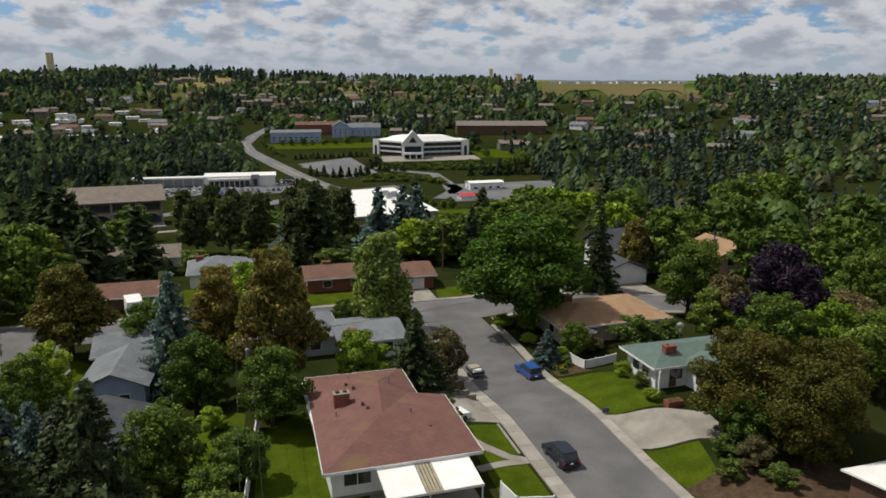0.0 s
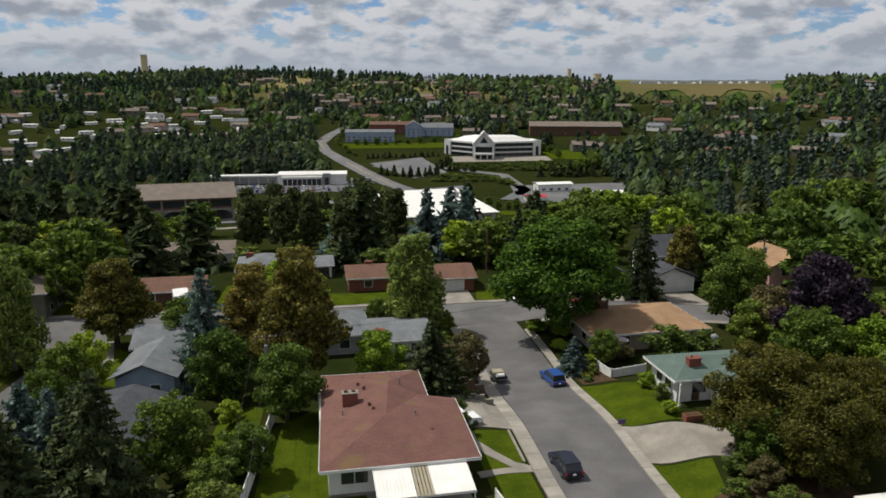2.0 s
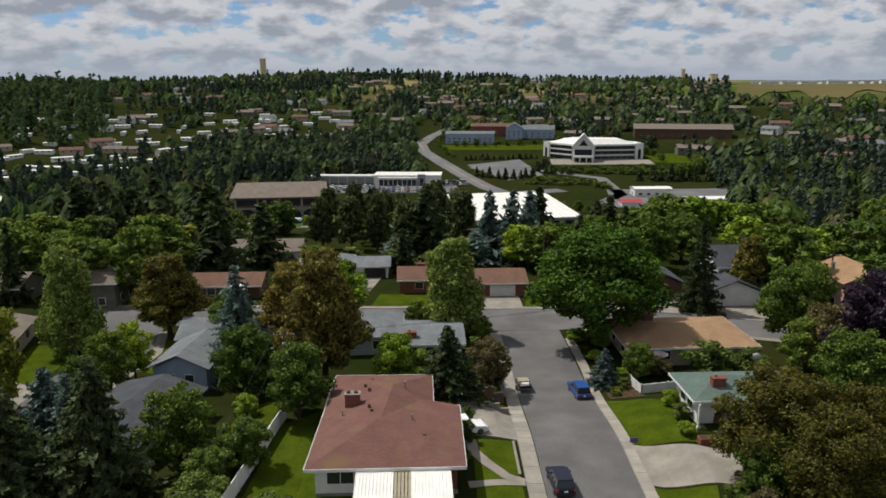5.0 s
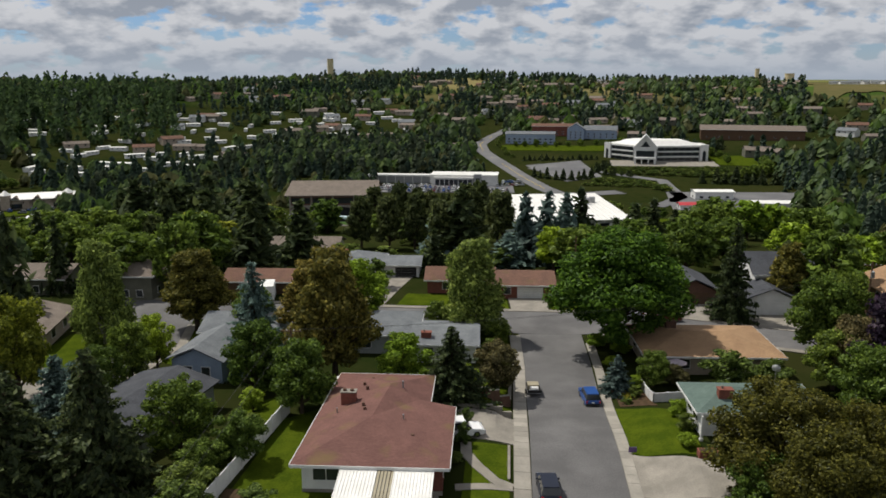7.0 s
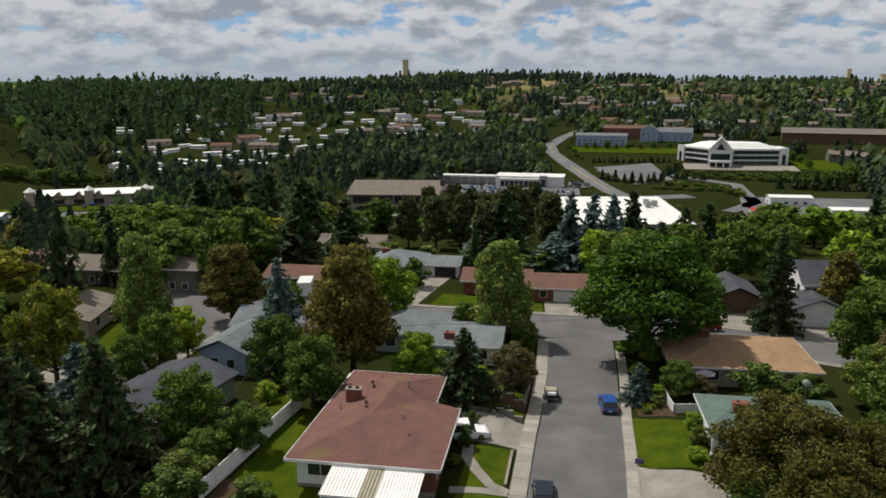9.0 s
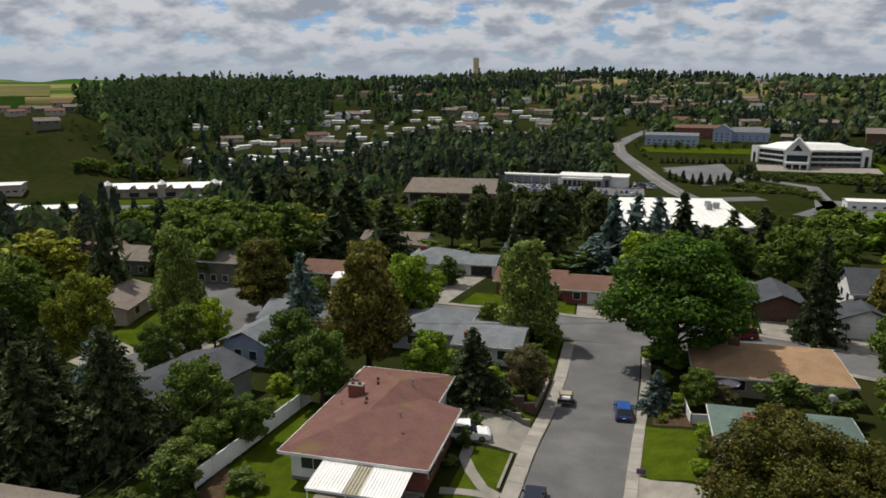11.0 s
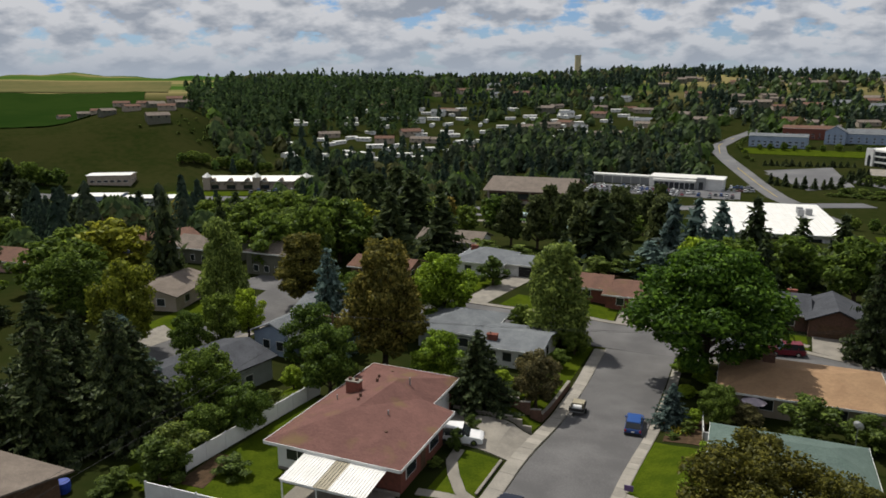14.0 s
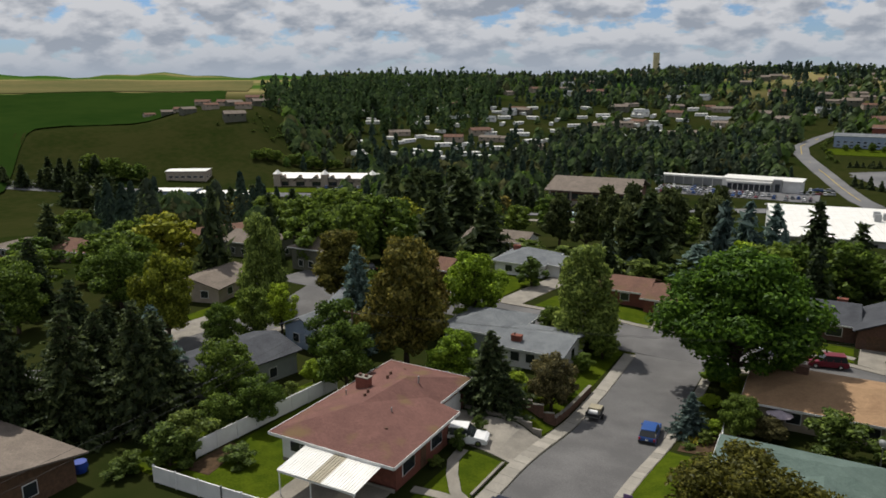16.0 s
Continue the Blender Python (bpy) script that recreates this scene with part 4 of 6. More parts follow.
patch("patio", [(-10, -5), (-1, -5), (-1, 1), (-10, 1)], 0.07, concrete, "concrete patio slab", "patio")

# ---- other houses near by ----
house("house", 24.6, 11.0, 36.2, 17.0, 2.6, "hip", 1.15, white_paint, green_shingle, "white ranch house with green shingle roof and brick chimney", base=1.2, chimney=(-3.2, -1.4, 0.5), windows=((3, 1.6), (2, 1.3)), over=0.75, foot=3.2, door=-3.6)
house("house_wing", 28.6, 3.6, 36.0, 10.9, 2.7, "gable_y", 1.2, white_paint, green_shingle, "white garage wing with green shingle roof", base=1.2, windows=((0, 1.2), (2, 1.2)), garage=(-0.6, 4.8, white_paint), foot=2.2)
house("house", 24.6, 34.2, 41.5, 45.6, 2.6, "hip", 1.3, tan_siding, tan_shingle, "low tan house with sunlit orange-tan hip roof", chimney=(-3.5, 3.0, 0.5), chim_mat=dark_brick, over=0.7, foot=1.0)
house("house", 5.0, 68.8, 15.6, 78.5, 2.5, "gable_x", 1.3, brick_mat, brown_shingle, "brick ranch house with brown roof and white garage door", garage=(1.2, 4.6, white_paint), windows=((3, 1.2), (1, 1.2)))
house("house_wing", -7, 70.5, 4.9, 79, 2.5, "gable_x", 1.4, brick_mat, brown_shingle, "long brick wing with weathered brown roof", chimney=(-2, 0.5, 0.5))
house("house", 26.5, 67.5, 35.5, 78, 2.6, "gable_x", 1.9, dark_brick, slate_shingle, "brick house with dark grey roof and white window", windows=((2, 2.0), (1, 1.2)), trim=white_paint, chimney=(2.5, 1.0, 0.3))
house("house_wing", 35.6, 65.5, 43, 75.5, 2.6, "gable_y", 1.9, dark_brick, slate_shingle, "brick garage wing with brown double door and dark roof", garage=(0, 5.0, wood_brown), windows=((0, 1), (1, 1.2)))
house("house", -16.5, 40.0, -6.6, 50.0, 2.8, "hip", 1.8, grey_siding, grey_shingle, "pale grey house with blue-grey hip roof", over=0.6)
house("house_wing", -6.5, 37.0, 2.0, 46.2, 2.6, "gable_x", 0.9, white_paint, grey_shingle, "long white wing with grey roof and brick chimney", chimney=(-2.6, -3.0, 0.3), windows=((3, 1.2), (1, 1.2)))
house("house", -36.6, 29.0, -29.8, 38.0, 3.0, "gable_y", 1.7, blue_siding, grey_shingle, "pale grey-blue house with grey gable roof", windows=((2, 1.1), (2, 1.2)), turn=-6)
house("house_wing", -36.9, 39.6, -26.5, 48.4, 3.0, "gable_x", 1.6, blue_siding, grey_shingle, "grey-roofed back wing of a pale house", windows=((2, 1.2), (1, 1.2)))
house("garage_building", -39.9, 10.0, -30.2, 23.2, 3.3, "gable_y", 1.4, grey_siding, slate_shingle, "long grey-green garage with dark slate roof", windows=((0, 1), (2, 1.1)), turn=-12, base=-2.3)
house("house", -46, -26, -27.2, -11.0, 2.7, "gable_x", 1.7, wood_brown, taupe_shingle, "brown house with taupe roof and brick chimney", chimney=(4.5, 0.6, 0.5), windows=((3, 1.2), (2, 1.2)), over=0.9, turn=0)
house("house", 27.5, -26, 42, -13.0, 2.6, "gable_x", 1.1, dark_brick, white_metal, "brick house with pale flat-pitched roof", base=1.0, windows=((3, 1.3), (2, 1.2)))
house("house", 49.5, 66, 62, 75, 5.4, "gable_x", 3.0, white_paint, slate_shingle, "tall white house with dark gabled roof", storeys=2, windows=((3, 1.2), (2, 1.2)))
house("house_wing", 46.0, 60, 54.5, 65.8, 2.6, "gable_y", 1.9, white_paint, slate_shingle, "white garage wing with dark gabled roof", windows=((0, 1), (1, 1)), garage=(0, 4.8, white_paint))
house("house", 66, 55, 76, 65, 5.2, "gable_y", 2.2, pink_siding, tan_shingle, "pink two-storey house with orange tile roof", storeys=2)
house("house", -27, 80.5, -17.2, 91, 2.7, "hip", 1.9, white_paint, grey_shingle, "white house with grey hip roof", chimney=(-3.2, 2, -0.2))
# no real door here: black panel paints the shaded inside of the carport
house("house_wing", -17.1, 82.5, -9.6, 90.0, 2.5, "gable_x", 1.0, white_paint, grey_shingle, "carport wing with grey roof and a black panel for its shaded opening", garage=(1.2, 4.2, rubber), windows=((0, 1.2), (1, 1.2)))
house("house", -44, 69, -32, 77, 2.4, "gable_x", 1.4, wood_brown, brown_shingle, "low house with dark red roof")
house("house", -70, 38, -61, 50, 2.6, "gable_y", 1.4, tan_siding, taupe_shingle, "tan bungalow with taupe roof", turn=12)
house("house", -88, 69, -74, 78, 3.4, "gable_x", 1.8, olive_siding, taupe_shingle, "olive two-storey house with arched entrance", windows=((4, 1.0), (1, 1.0)))
house("house", -65, 64.5, -55.5, 74, 4.6, "hip", 2.0, olive_siding, taupe_shingle, "olive house with taupe hip roof and white porch", windows=((3, 1.1), (2, 1.1)))
house("house", -112, 77, -100, 92, 2.6, "gable_y", 1.6, dark_brick, brown_shingle, "brick house with red-brown roof", turn=-25)
house("house", -122, 50, -108, 60, 2.6, "gable_x", 1.7, pink_siding, brown_shingle, "low house with dark red hip roof", turn=8)
house("house", -45, 103, -30, 112, 2.6, "gable_x", 1.8, white_paint, taupe_shingle, "low house with weathered grey-brown roof")
house("house", -140, 48, -128, 58, 2.6, "hip", 1.6, wood_brown, taupe_shingle, "small house with grey-brown roof")

# ---- the valley ----


def brown_office():
    t = thing("office_building", -65, 276, -25.2, 5, "two-storey brown brick office with taupe roof and open ground floor", "building")
    part("wall", Shape().box(-19.5, -8, 5.4, 19.5, 20, 10.6), dark_brick, t)
    part("ground_floor", Shape().box(-19, -3.5, -6, 19, 19, 5.4), slate_shingle, t, "recessed dark ground floor")
    part("footing", Shape().box(-20, -8.5, -6, 20, 19.5, -0.02), concrete, t)
    for q in ([(-21.5, -10, 10.4), (21.5, -10, 10.4), (20.5, 6.5, 15.0), (-20.5, 6.5, 15.0)], [(21.5, 22, 10.4), (-21.5, 22, 10.4), (-20.5, 6.5, 15.0), (20.5, 6.5, 15.0)]):
        part("roof_slope", Shape().slab(q, 0.4), taupe_shingle, t)
    for z0, z1 in ((4.8, 5.6), (9.9, 10.3)):
        part("band", Shape().box(-19.7, -8.3, z0, 19.7, -7.9, z1), concrete, t)
    for i in range(5):
        x = -19.3 + i * 9.65
        part("pillar", Shape().box(x - 0.35, -8.5, -1, x + 0.35, -7.7, 10.4), concrete, t)
    for i in range(4):
        x = -14.5 + i * 9.65
        part("window", Shape().box(x - 4.2, -8.06, 6.4, x + 4.2, -7.95, 9.0), glass, t)
        for k in range(6):
            a, b = math.pi * k / 6, math.pi * (k + 1) / 6
            part("arch", Shape().face((x + 4.3 * math.cos(a), -8.2, 2.6 + 2.2 * math.sin(a)), (x + 4.3 * math.cos(a), -8.2, 4.8), (x + 4.3 * math.cos(b), -8.2, 4.8), (x + 4.3 * math.cos(b), -8.2, 2.6 + 2.2 * math.sin(b))), concrete, t)


def dealer():
    t = thing("car_showroom", -8, 436, h(-8, 436), -4, "long white car showroom with flat roof and glass front", "building")
    part("wall", Shape().box(-22, -8, -1, 22, 9, 6.2).box(-19, -11, -1, 6, -7.9, 4.8), white_paint, t)
    part("roof", Shape().box(-22.6, -8.6, 6.2, 22.6, 9.6, 7.0), white_metal, t)
    part("porch", Shape().box(-19.6, -11.8, 4.8, 6.6, -8.62, 5.8), white_metal, t)
    part("tower_front", Shape().box(7, -10, -1, 12, -7.9, 7.6), steel, t, "grey panelled entrance tower")
    part("door", Shape().box(8.2, -10.15, 0, 10.8, -9.98, 5), glass, t)
    for i in range(8):
        part("window", Shape().box(-18.6 + i * 3.1, -11.12, 0.3, -15.9 + i * 3.1, -10.98, 4.2), glass, t)
    part("canopy", Shape().box(-66, -3, 5.0, -22.7, 4, 6.0), white_metal, t, "long white service canopy")
    part("wall", Shape().box(-65, -1, -1, -23, 3.9, 5.0), steel, t, "grey service bay wall")
    for i in range(8):
        part("post", Shape().box(-65.4 + i * 6, -2.9, -1, -65 + i * 6, -2.5, 5), white_paint, t)


def white_hall():
    t = thing("warehouse", 34, 228, -19.2, 8, "large low building with bright white ribbed metal roof", "building")
    part("wall", Shape().box(-21, -20, -5, 21, 36, 5.0), white_paint, t)
    for q in ([(-22, -22, 5.0), (22, -22, 5.0), (20, 21, 8.2), (-22, 21, 8.2)], [(20, 37, 5.4), (-22, 37, 5.4), (-22, 21, 8.2), (20, 21, 8.2)]):
        part("roof_slope", Shape().slab(q, 0.3), white_metal, t)
    for i in range(22):
        x = -21.5 + 2 * i
        part("seam", Shape().slab([(x - 0.05, -22, 5.12), (x + 0.05, -22, 5.12), (x + 0.05 - 0.045 * (x + 22), 21, 8.32), (x - 0.05 - 0.045 * (x + 22), 21, 8.32)], 0.12), white_metal, t)
    for i in range(7):
        part("window", Shape().box(-19 + i * 5.8, -20.1, 1.6, -15.5 + i * 5.8, -19.95, 3.4), glass, t)
    for ux, uy in ((10, 2), (13, 4), (10.5, 7)):
        part("roof_unit", Shape().box(ux, uy, 6.2, ux + 2.0, uy + 1.6, 9.2), steel, t)


def church():
    t = thing("office_building", 134, 536, h(134, 536), -12, "white building with pointed glazed entrance and two banded window wings", "building")
    foot = [(-31.7, 23.9), (-8, 3), (8, 3), (47.9, 15.3), (42, 40), (-18, 44)]
    cx, cy = sum(p[0] for p in foot) / 6, sum(p[1] for p in foot) / 6

    def ring(k, z):
        return [(cx + (x - cx) * k, cy + (y - cy) * k, z) for x, y in foot]

    part("wall", Shape().slab(ring(1, 12.6), 15.0), grey_siding, t, "grey panelled wall")
    part("roof", Shape().slab(ring(1.03, 13.4), 0.8), white_metal, t, "flat white roof with low parapet")
    low, high, upper = ring(0.86, 13.402), ring(0.58, 16.8), Shape()
    for a in range(6):
        b = (a + 1) % 6
        upper.face(low[a], low[b], high[b], high[a])
    upper.face(*high)
    part("upper_roof", upper, white_metal, t, "raised sloping white roof")
    for (ax, ay), (bx, by) in ((foot[0], foot[1]), (foot[2], foot[3])):
        d = Vector((bx - ax, by - ay, 0))
        n = Vector((d.y, -d.x, 0)).normalized()
        length = d.length
        d.normalize()
        end = 0.0 if ax < -20 else length

        def block(u0, u1, z0, z1, out, o=Vector((ax, ay, 0)), d=d, n=n):
            p, q = o + d * u0, o + d * u1
            return Shape().slab([(k.x, k.y, z1) for k in (p + n * out, q + n * out, q - n * 0.3, p - n * 0.3)], z1 - z0)

        u0, u1 = (6.4, length - 1.5) if end == 0 else (1.5, length - 6.4)
        for z in (1.0, 5.2, 9.2):
            bays = 6
            for k in range(bays):
                w = (u1 - u0) / bays
                part("window", block(u0 + k * w + 0.15, u0 + (k + 1) * w - 0.15, z, z + 2.5, 0.12), glass, t)
        for z in (4.0, 8.1, 12.0):
            part("band", block(u0, u1, z, z + 0.8, 1.0), white_paint, t, "white projecting sunshade band")
        v0, v1 = (-0.6, 6.0) if end == 0 else (length - 6.0, length + 0.6)
        tw = part("corner_tower", block(v0, v1, -2, 13.9, 1.4), white_paint, t, "white corner block")
        m = (v0 + v1) / 2
        part("arch_window", block(m - 1.3, m + 1.3, 1.0, 8.2, 1.55), glass, tw)
        part("arch_head", block(m - 0.8, m + 0.8, 8.2, 9.1, 1.54), glass, tw)
    g = Shape()
    for sx in (-1, 1):
        g.box(min(sx * 7.0, sx * 8.6), -5, -2, max(sx * 7.0, sx * 8.6), 6, 12.6)
        g.slab([(-9.4, -5.4, 12.4), (0, -5.4, 22.6), (0, 7, 22.6), (-9.4, 7, 12.4)][::-1] if sx < 0 else [(9.4, -5.4, 12.4), (9.4, 7, 12.4), (0, 7, 22.6), (0, -5.4, 22.6)], 1.5)
    part("entrance_gable", g, white_paint, t, "pointed white entrance frame")
    part("entrance_wall", Shape().box(-7, -2.8, 9.6, 7, 2.9, 12.4).face((-8, -2.8, 12.4), (8, -2.8, 12.4), (0, -2.8, 21)), white_paint, t)
    part("entrance_glass", Shape().box(-7, -3.2, 5.0, 7, -2.9, 9.6), glass, t)
    part("entrance_glass", Shape().face((-3.6, -2.95, 12.6), (3.6, -2.95, 12.6), (0, -2.95, 17.5)), glass, t)
    part("porch", Shape().box(-8, -11, 3.6, 8, -3.3, 4.9), white_paint, t)
    part("doorway", Shape().box(-6.8, -3.1, 0, 6.8, -2.9, 3.6), glass, t)
    for x in (-7.4, -2.6, 2.6, 7.4):
        part("pillar", Shape().box(x - 0.45, -10.8, -2, x + 0.45, -9.9, 3.6), white_paint, t)
    part("spire", Shape().tube([(0, 0, 22), (0, 0, 28)], [0.25, 0.05], 6), steel, t)


def long_shed():
    house("warehouse", 212, 640, 302, 664, 8, "gable_x", 4.0, wood_brown, taupe_shingle, "long dark brown warehouse with pale tan metal roof", base=h(250, 645) + 1, turn=-14, windows=((9, 1.6), (0, 1)), foot=6, over=1.2, category="building")


def water_tower(x, y, r, top, label):
    z = h(x, y)
    t = thing("water_tower", x, y, z, 0, label, "tower")
    part("shaft", Shape().tube([(0, 0, -3), (0, 0, top)], [r, r], 24), tower_paint, t)
    part("rim", Shape().tube([(0, 0, top), (0, 0, top + 0.9)], [r + 0.35, r + 0.35], 24), tower_paint, t)
    for k in range(6):
        a = k * math.pi / 3
        part("mast", Shape().tube([(r * math.cos(a), r * math.sin(a), top + 0.5), (r * math.cos(a), r * math.sin(a), top + 3)], [0.12, 0.06], 5), steel, t)


brown_office()
dealer()
white_hall()
church()
long_shed()
house("office_building", 27, 640, 73, 654, 9, "gable_x", 2.0, blue_siding, grey_shingle, "long pale blue two-storey office building", turn=-8, storeys=2, windows=((9, 2.4), (2, 2)), foot=5, category="building")
house("apartment_building", 88, 664, 104, 680, 10, "gable_y", 5, blue_siding, grey_shingle, "pale blue apartment house with gabled roof", turn=-10, storeys=3, windows=((3, 1.6), (2, 1.6)), foot=5, category="building")
house("apartment_building", 105, 668, 136, 682, 8, "gable_x", 4, blue_siding, grey_shingle, "pale blue apartment house with grey roof", turn=-10, storeys=2, windows=((5, 1.6), (2, 1.6)), foot=5, category="building")
house("office_building", 55, 690, 100, 706, 9, "gable_x", 2.5, brick_mat, brown_shingle, "red brick two-storey office building", turn=-6, storeys=2, windows=((8, 2), (2, 2)), foot=5, category="building")
water_tower(-292, 1403, 6.0, 35, "tall cream cylindrical water tower on the hilltop")
water_tower(520, 1380, 4.0, 28, "distant tall cream water tower")
water_tower(560, 1330, 8.0, 19, "squat pale water tank on the hill")
strip("road_valley", [(70, 330), (44, 413), (25, 510), (5, 600), (2, 640), (14, 690), (40, 760)], [10, 12, 12, 12, 12, 11, 10], 0.25, road_mat, "two-lane asphalt road climbing the far slope", "road", step=6, thick=1.0)
strip("road_highway", [(-520, 110), (-420, 218), (-364, 251), (-215, 302), (-90, 300), (40, 380), (90, 400)], [14] * 7, 0.25, road_mat, "highway along the valley floor", "road", step=6, thick=1.0)
strip("hill_meadow", [(-372, 1382), (-212, 1382)], [84, 84], 0.6, lawn_mat, "green grassy mound below the water tower", "meadow", step=8, thick=3)
strip("road_lot", [(42, 512), (66, 470), (90, 493), (128, 452), (122, 380), (100, 345)], [8] * 6, 0.3, road_mat, "curving asphalt driveway through planted beds", "road", step=5, thick=1.0)
patch("car_park_upper", [(62, 446), (90, 470), (84, 548), (38, 524)], 0.3, road_mat, "asphalt car park below the white building", "car park", 1.0)
patch("car_park_dealer", [(-66, 395), (24, 395), (24, 428), (-66, 431)], 0.3, road_mat, "asphalt car sales lot", "car park", 1.0)
patch("car_park_forecourt", [(104, 520), (186, 512), (188, 534), (108, 548)], 0.3, concrete, "pale forecourt before the white building", "car park", 1.0)
patch("car_park_brown", [(-96, 244), (-42, 250), (-44, 264), (-98, 262)], 0.3, road_mat, "asphalt car park before the brown office", "car park", 1.0)
patch("car_park_equipment", [(105, 330), (205, 330), (210, 400), (118, 400)], 0.3, road_mat, "asphalt yard with sheds", "car park", 1.0)

# ---- far woods and far houses ----


HOMES = {}


def near_home(x, y):
    """True just in front of a far house, which would be hidden."""
    i, j = int(x // 24), int(y // 24)
    return any(math.hypot(x - a, y - (b - 13)) < 15 for p in (i - 1, i, i + 1) for q in (j - 1, j, j + 1) for a, b in HOMES.get((p, q), ()))


def keep_clear(x, y):
    """Plots that carry no wild trees."""
    dx, dy = x - 5, y + 50
    r, th = math.hypot(dx, dy), math.degrees(math.atan2(-dx, dy))
    if r < 165 or (r < 345 and -26 < th < 36):
        return True
    if r > 1000 and -35 < th < -23:
        return True
    if -68 < x < 30 and 280 < y < 452:
        return True
    if -108 < x < 62 and 240 < y < 335:
        return True
    if 5 < x < 215 and 255 < y < 560 and not (x > 150 and y < 470 and x > 0.3 * y + 70):
        return True
    if 10 < x < 320 and 560 < y < 690 and (x < 145 or x > 200):
        return True
    if -20 < x < 60 and 560 < y < 760 and abs(x - 10) < 14:
        return True
    if th > 33 and 250 < r < 520:
        return True
    if math.hypot((x + 292) / 1.5, y - 1390) < 62:
        return True
    if th > 38.5 and r >= 500:
        return True
    return False


def far_woods():
    """Woods too far off to count: small trees of leaf clumps joined by kind."""
    rng = random.Random(5)
    kinds = {"fir": [], "pine": [], "leafy": [], "lime": [], "olive": [], "poplar": []}

    def add(kind, x, y, hgt, wid):
        kinds[kind].append((x, y, h(x, y), hgt, wid))

    made = 0
    while made < 7200:
        th = radians(rng.uniform(-62, 50))
        r = 165 + (1420 - 165) * rng.random() ** 0.8
        x, y = 5 - r * math.sin(th), -50 + r * math.cos(th)
        if keep_clear(x, y) or near_home(x, y):
            continue
        tone = noise.noise(Vector((x * 0.006, y * 0.006, 0.3)))
        if noise.noise(Vector((x * 0.011, y * 0.011, 4.3))) < -0.22 and rng.random() < 0.75:
            continue
        thd = math.degrees(th)
        if 5 < thd < 36 and 560 < r < 900 and rng.random() < 0.68:
            continue
        made += 1
        if th < radians(-19) and r < 640 and rng.random() < 0.45:      # lawns and clearings on the near right slope
            continue
        k = "fir" if tone + rng.uniform(-0.4, 0.4) > 0.10 else rng.choice(["leafy", "leafy", "leafy", "pine", "pine", "lime", "olive", "leafy"])
        s = rng.uniform(0.6, 1.35)
        add(k, x, y, (13 if k in ("fir", "pine") else 9.5) * s, (6.2 if k in ("fir", "pine") else 9.5) * s)
    for _ in range(320):                                    # rows of upright poplars along the left ridge
        th = radians(rng.uniform(23, 40.5))
        r = rng.choice([740, 830, 900, 960]) + rng.uniform(-14, 14)
        add("poplar", 5 - r * math.sin(th), -50 + r * math.cos(th), rng.uniform(20, 31), rng.uniform(5.5, 8))
    for i in range(26):                                     # windbreak of poplars beside the open hill
        u = i / 25
        add("poplar", -500 + 84 * u + rng.uniform(-4, 4), 576 - 52 * u + rng.uniform(-4, 4), rng.uniform(17, 24), rng.uniform(4.5, 6.5))
    for i in range(22):
        add("poplar", -498 + rng.uniform(-6, 10), 588 + 6.2 * i + rng.uniform(-2, 2), rng.uniform(24, 34), rng.uniform(5, 7.5))
    for i in range(70):                                     # tall poplars against the sky
        th = radians(23 + 17 * i / 70 + rng.uniform(-0.3, 0.3))
        r = 990 + rng.uniform(-20, 20)
        add("poplar", 5 - r * math.sin(th), -50 + r * math.cos(th), rng.uniform(25, 37), rng.uniform(6, 8.5))
    for _ in range(420):                                    # the dense wood behind the car lots
        x, y = rng.uniform(-190, -5), rng.uniform(455, 620)
        if x > -30 and y > 560:
            continue
        add(rng.choice(["fir", "pine", "leafy", "pine"]), x, y, rng.uniform(11, 19), rng.uniform(6, 10))
    for kind, rows in kinds.items():
        v, f = [], []
        for x, y, z, hgt, wid in rows:
            d = math.hypot(x - 5, y + 50)
            n = int(min(320, max(24, 13.5e6 / d / d)))
            size = 0.9 * math.sqrt(70 / n)
            for _ in range(n):
                u = rng.random()
                if kind in ("fir", "pine", "poplar"):
                    rad = (1 - u) ** (0.9 if kind == "fir" else 0.55) * 0.5 * rng.uniform(0.55, 1.05) + 0.03
                    if kind == "poplar":
                        rad = 0.42 * math.sin(math.pi * min(1, 0.12 + 0.85 * u)) ** 0.6 * rng.uniform(0.6, 1.05)
                    zz = 0.06 + 0.94 * u
                else:
                    zz = 0.1 + 0.9 * u
                    rad = 0.5 * math.sin(math.pi * min(1, 0.15 + 0.8 * u)) ** 0.55 * rng.uniform(0.6, 1.08)
                a = rng.uniform(0, 6.283)
                cx, cy, cz = x + wid * rad * math.cos(a), y + wid * rad * math.sin(a), z - 0.4 + hgt * zz
                s = size * wid * 0.20 * rng.uniform(0.7, 1.3)
                tx, ty = -math.sin(a) * s, math.cos(a) * s
                up, lean = s * rng.uniform(0.7, 1.3), -0.5 * s
                k = len(v)
                v += [(cx - tx, cy - ty, cz - 0.3 * s), (cx + math.cos(a) * 0.7 * s, cy + math.sin(a) * 0.7 * s, cz - up * 0.6), (cx + tx, cy + ty, cz + 0.3 * s), (cx + math.cos(a) * lean, cy + math.sin(a) * lean, cz + up)]
                f += [(k, k + 1, k + 3), (k + 1, k + 2, k + 3)]
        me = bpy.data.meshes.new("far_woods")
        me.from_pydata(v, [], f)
        # leaf colours with the bluish haze of distance mixed in
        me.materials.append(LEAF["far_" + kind])
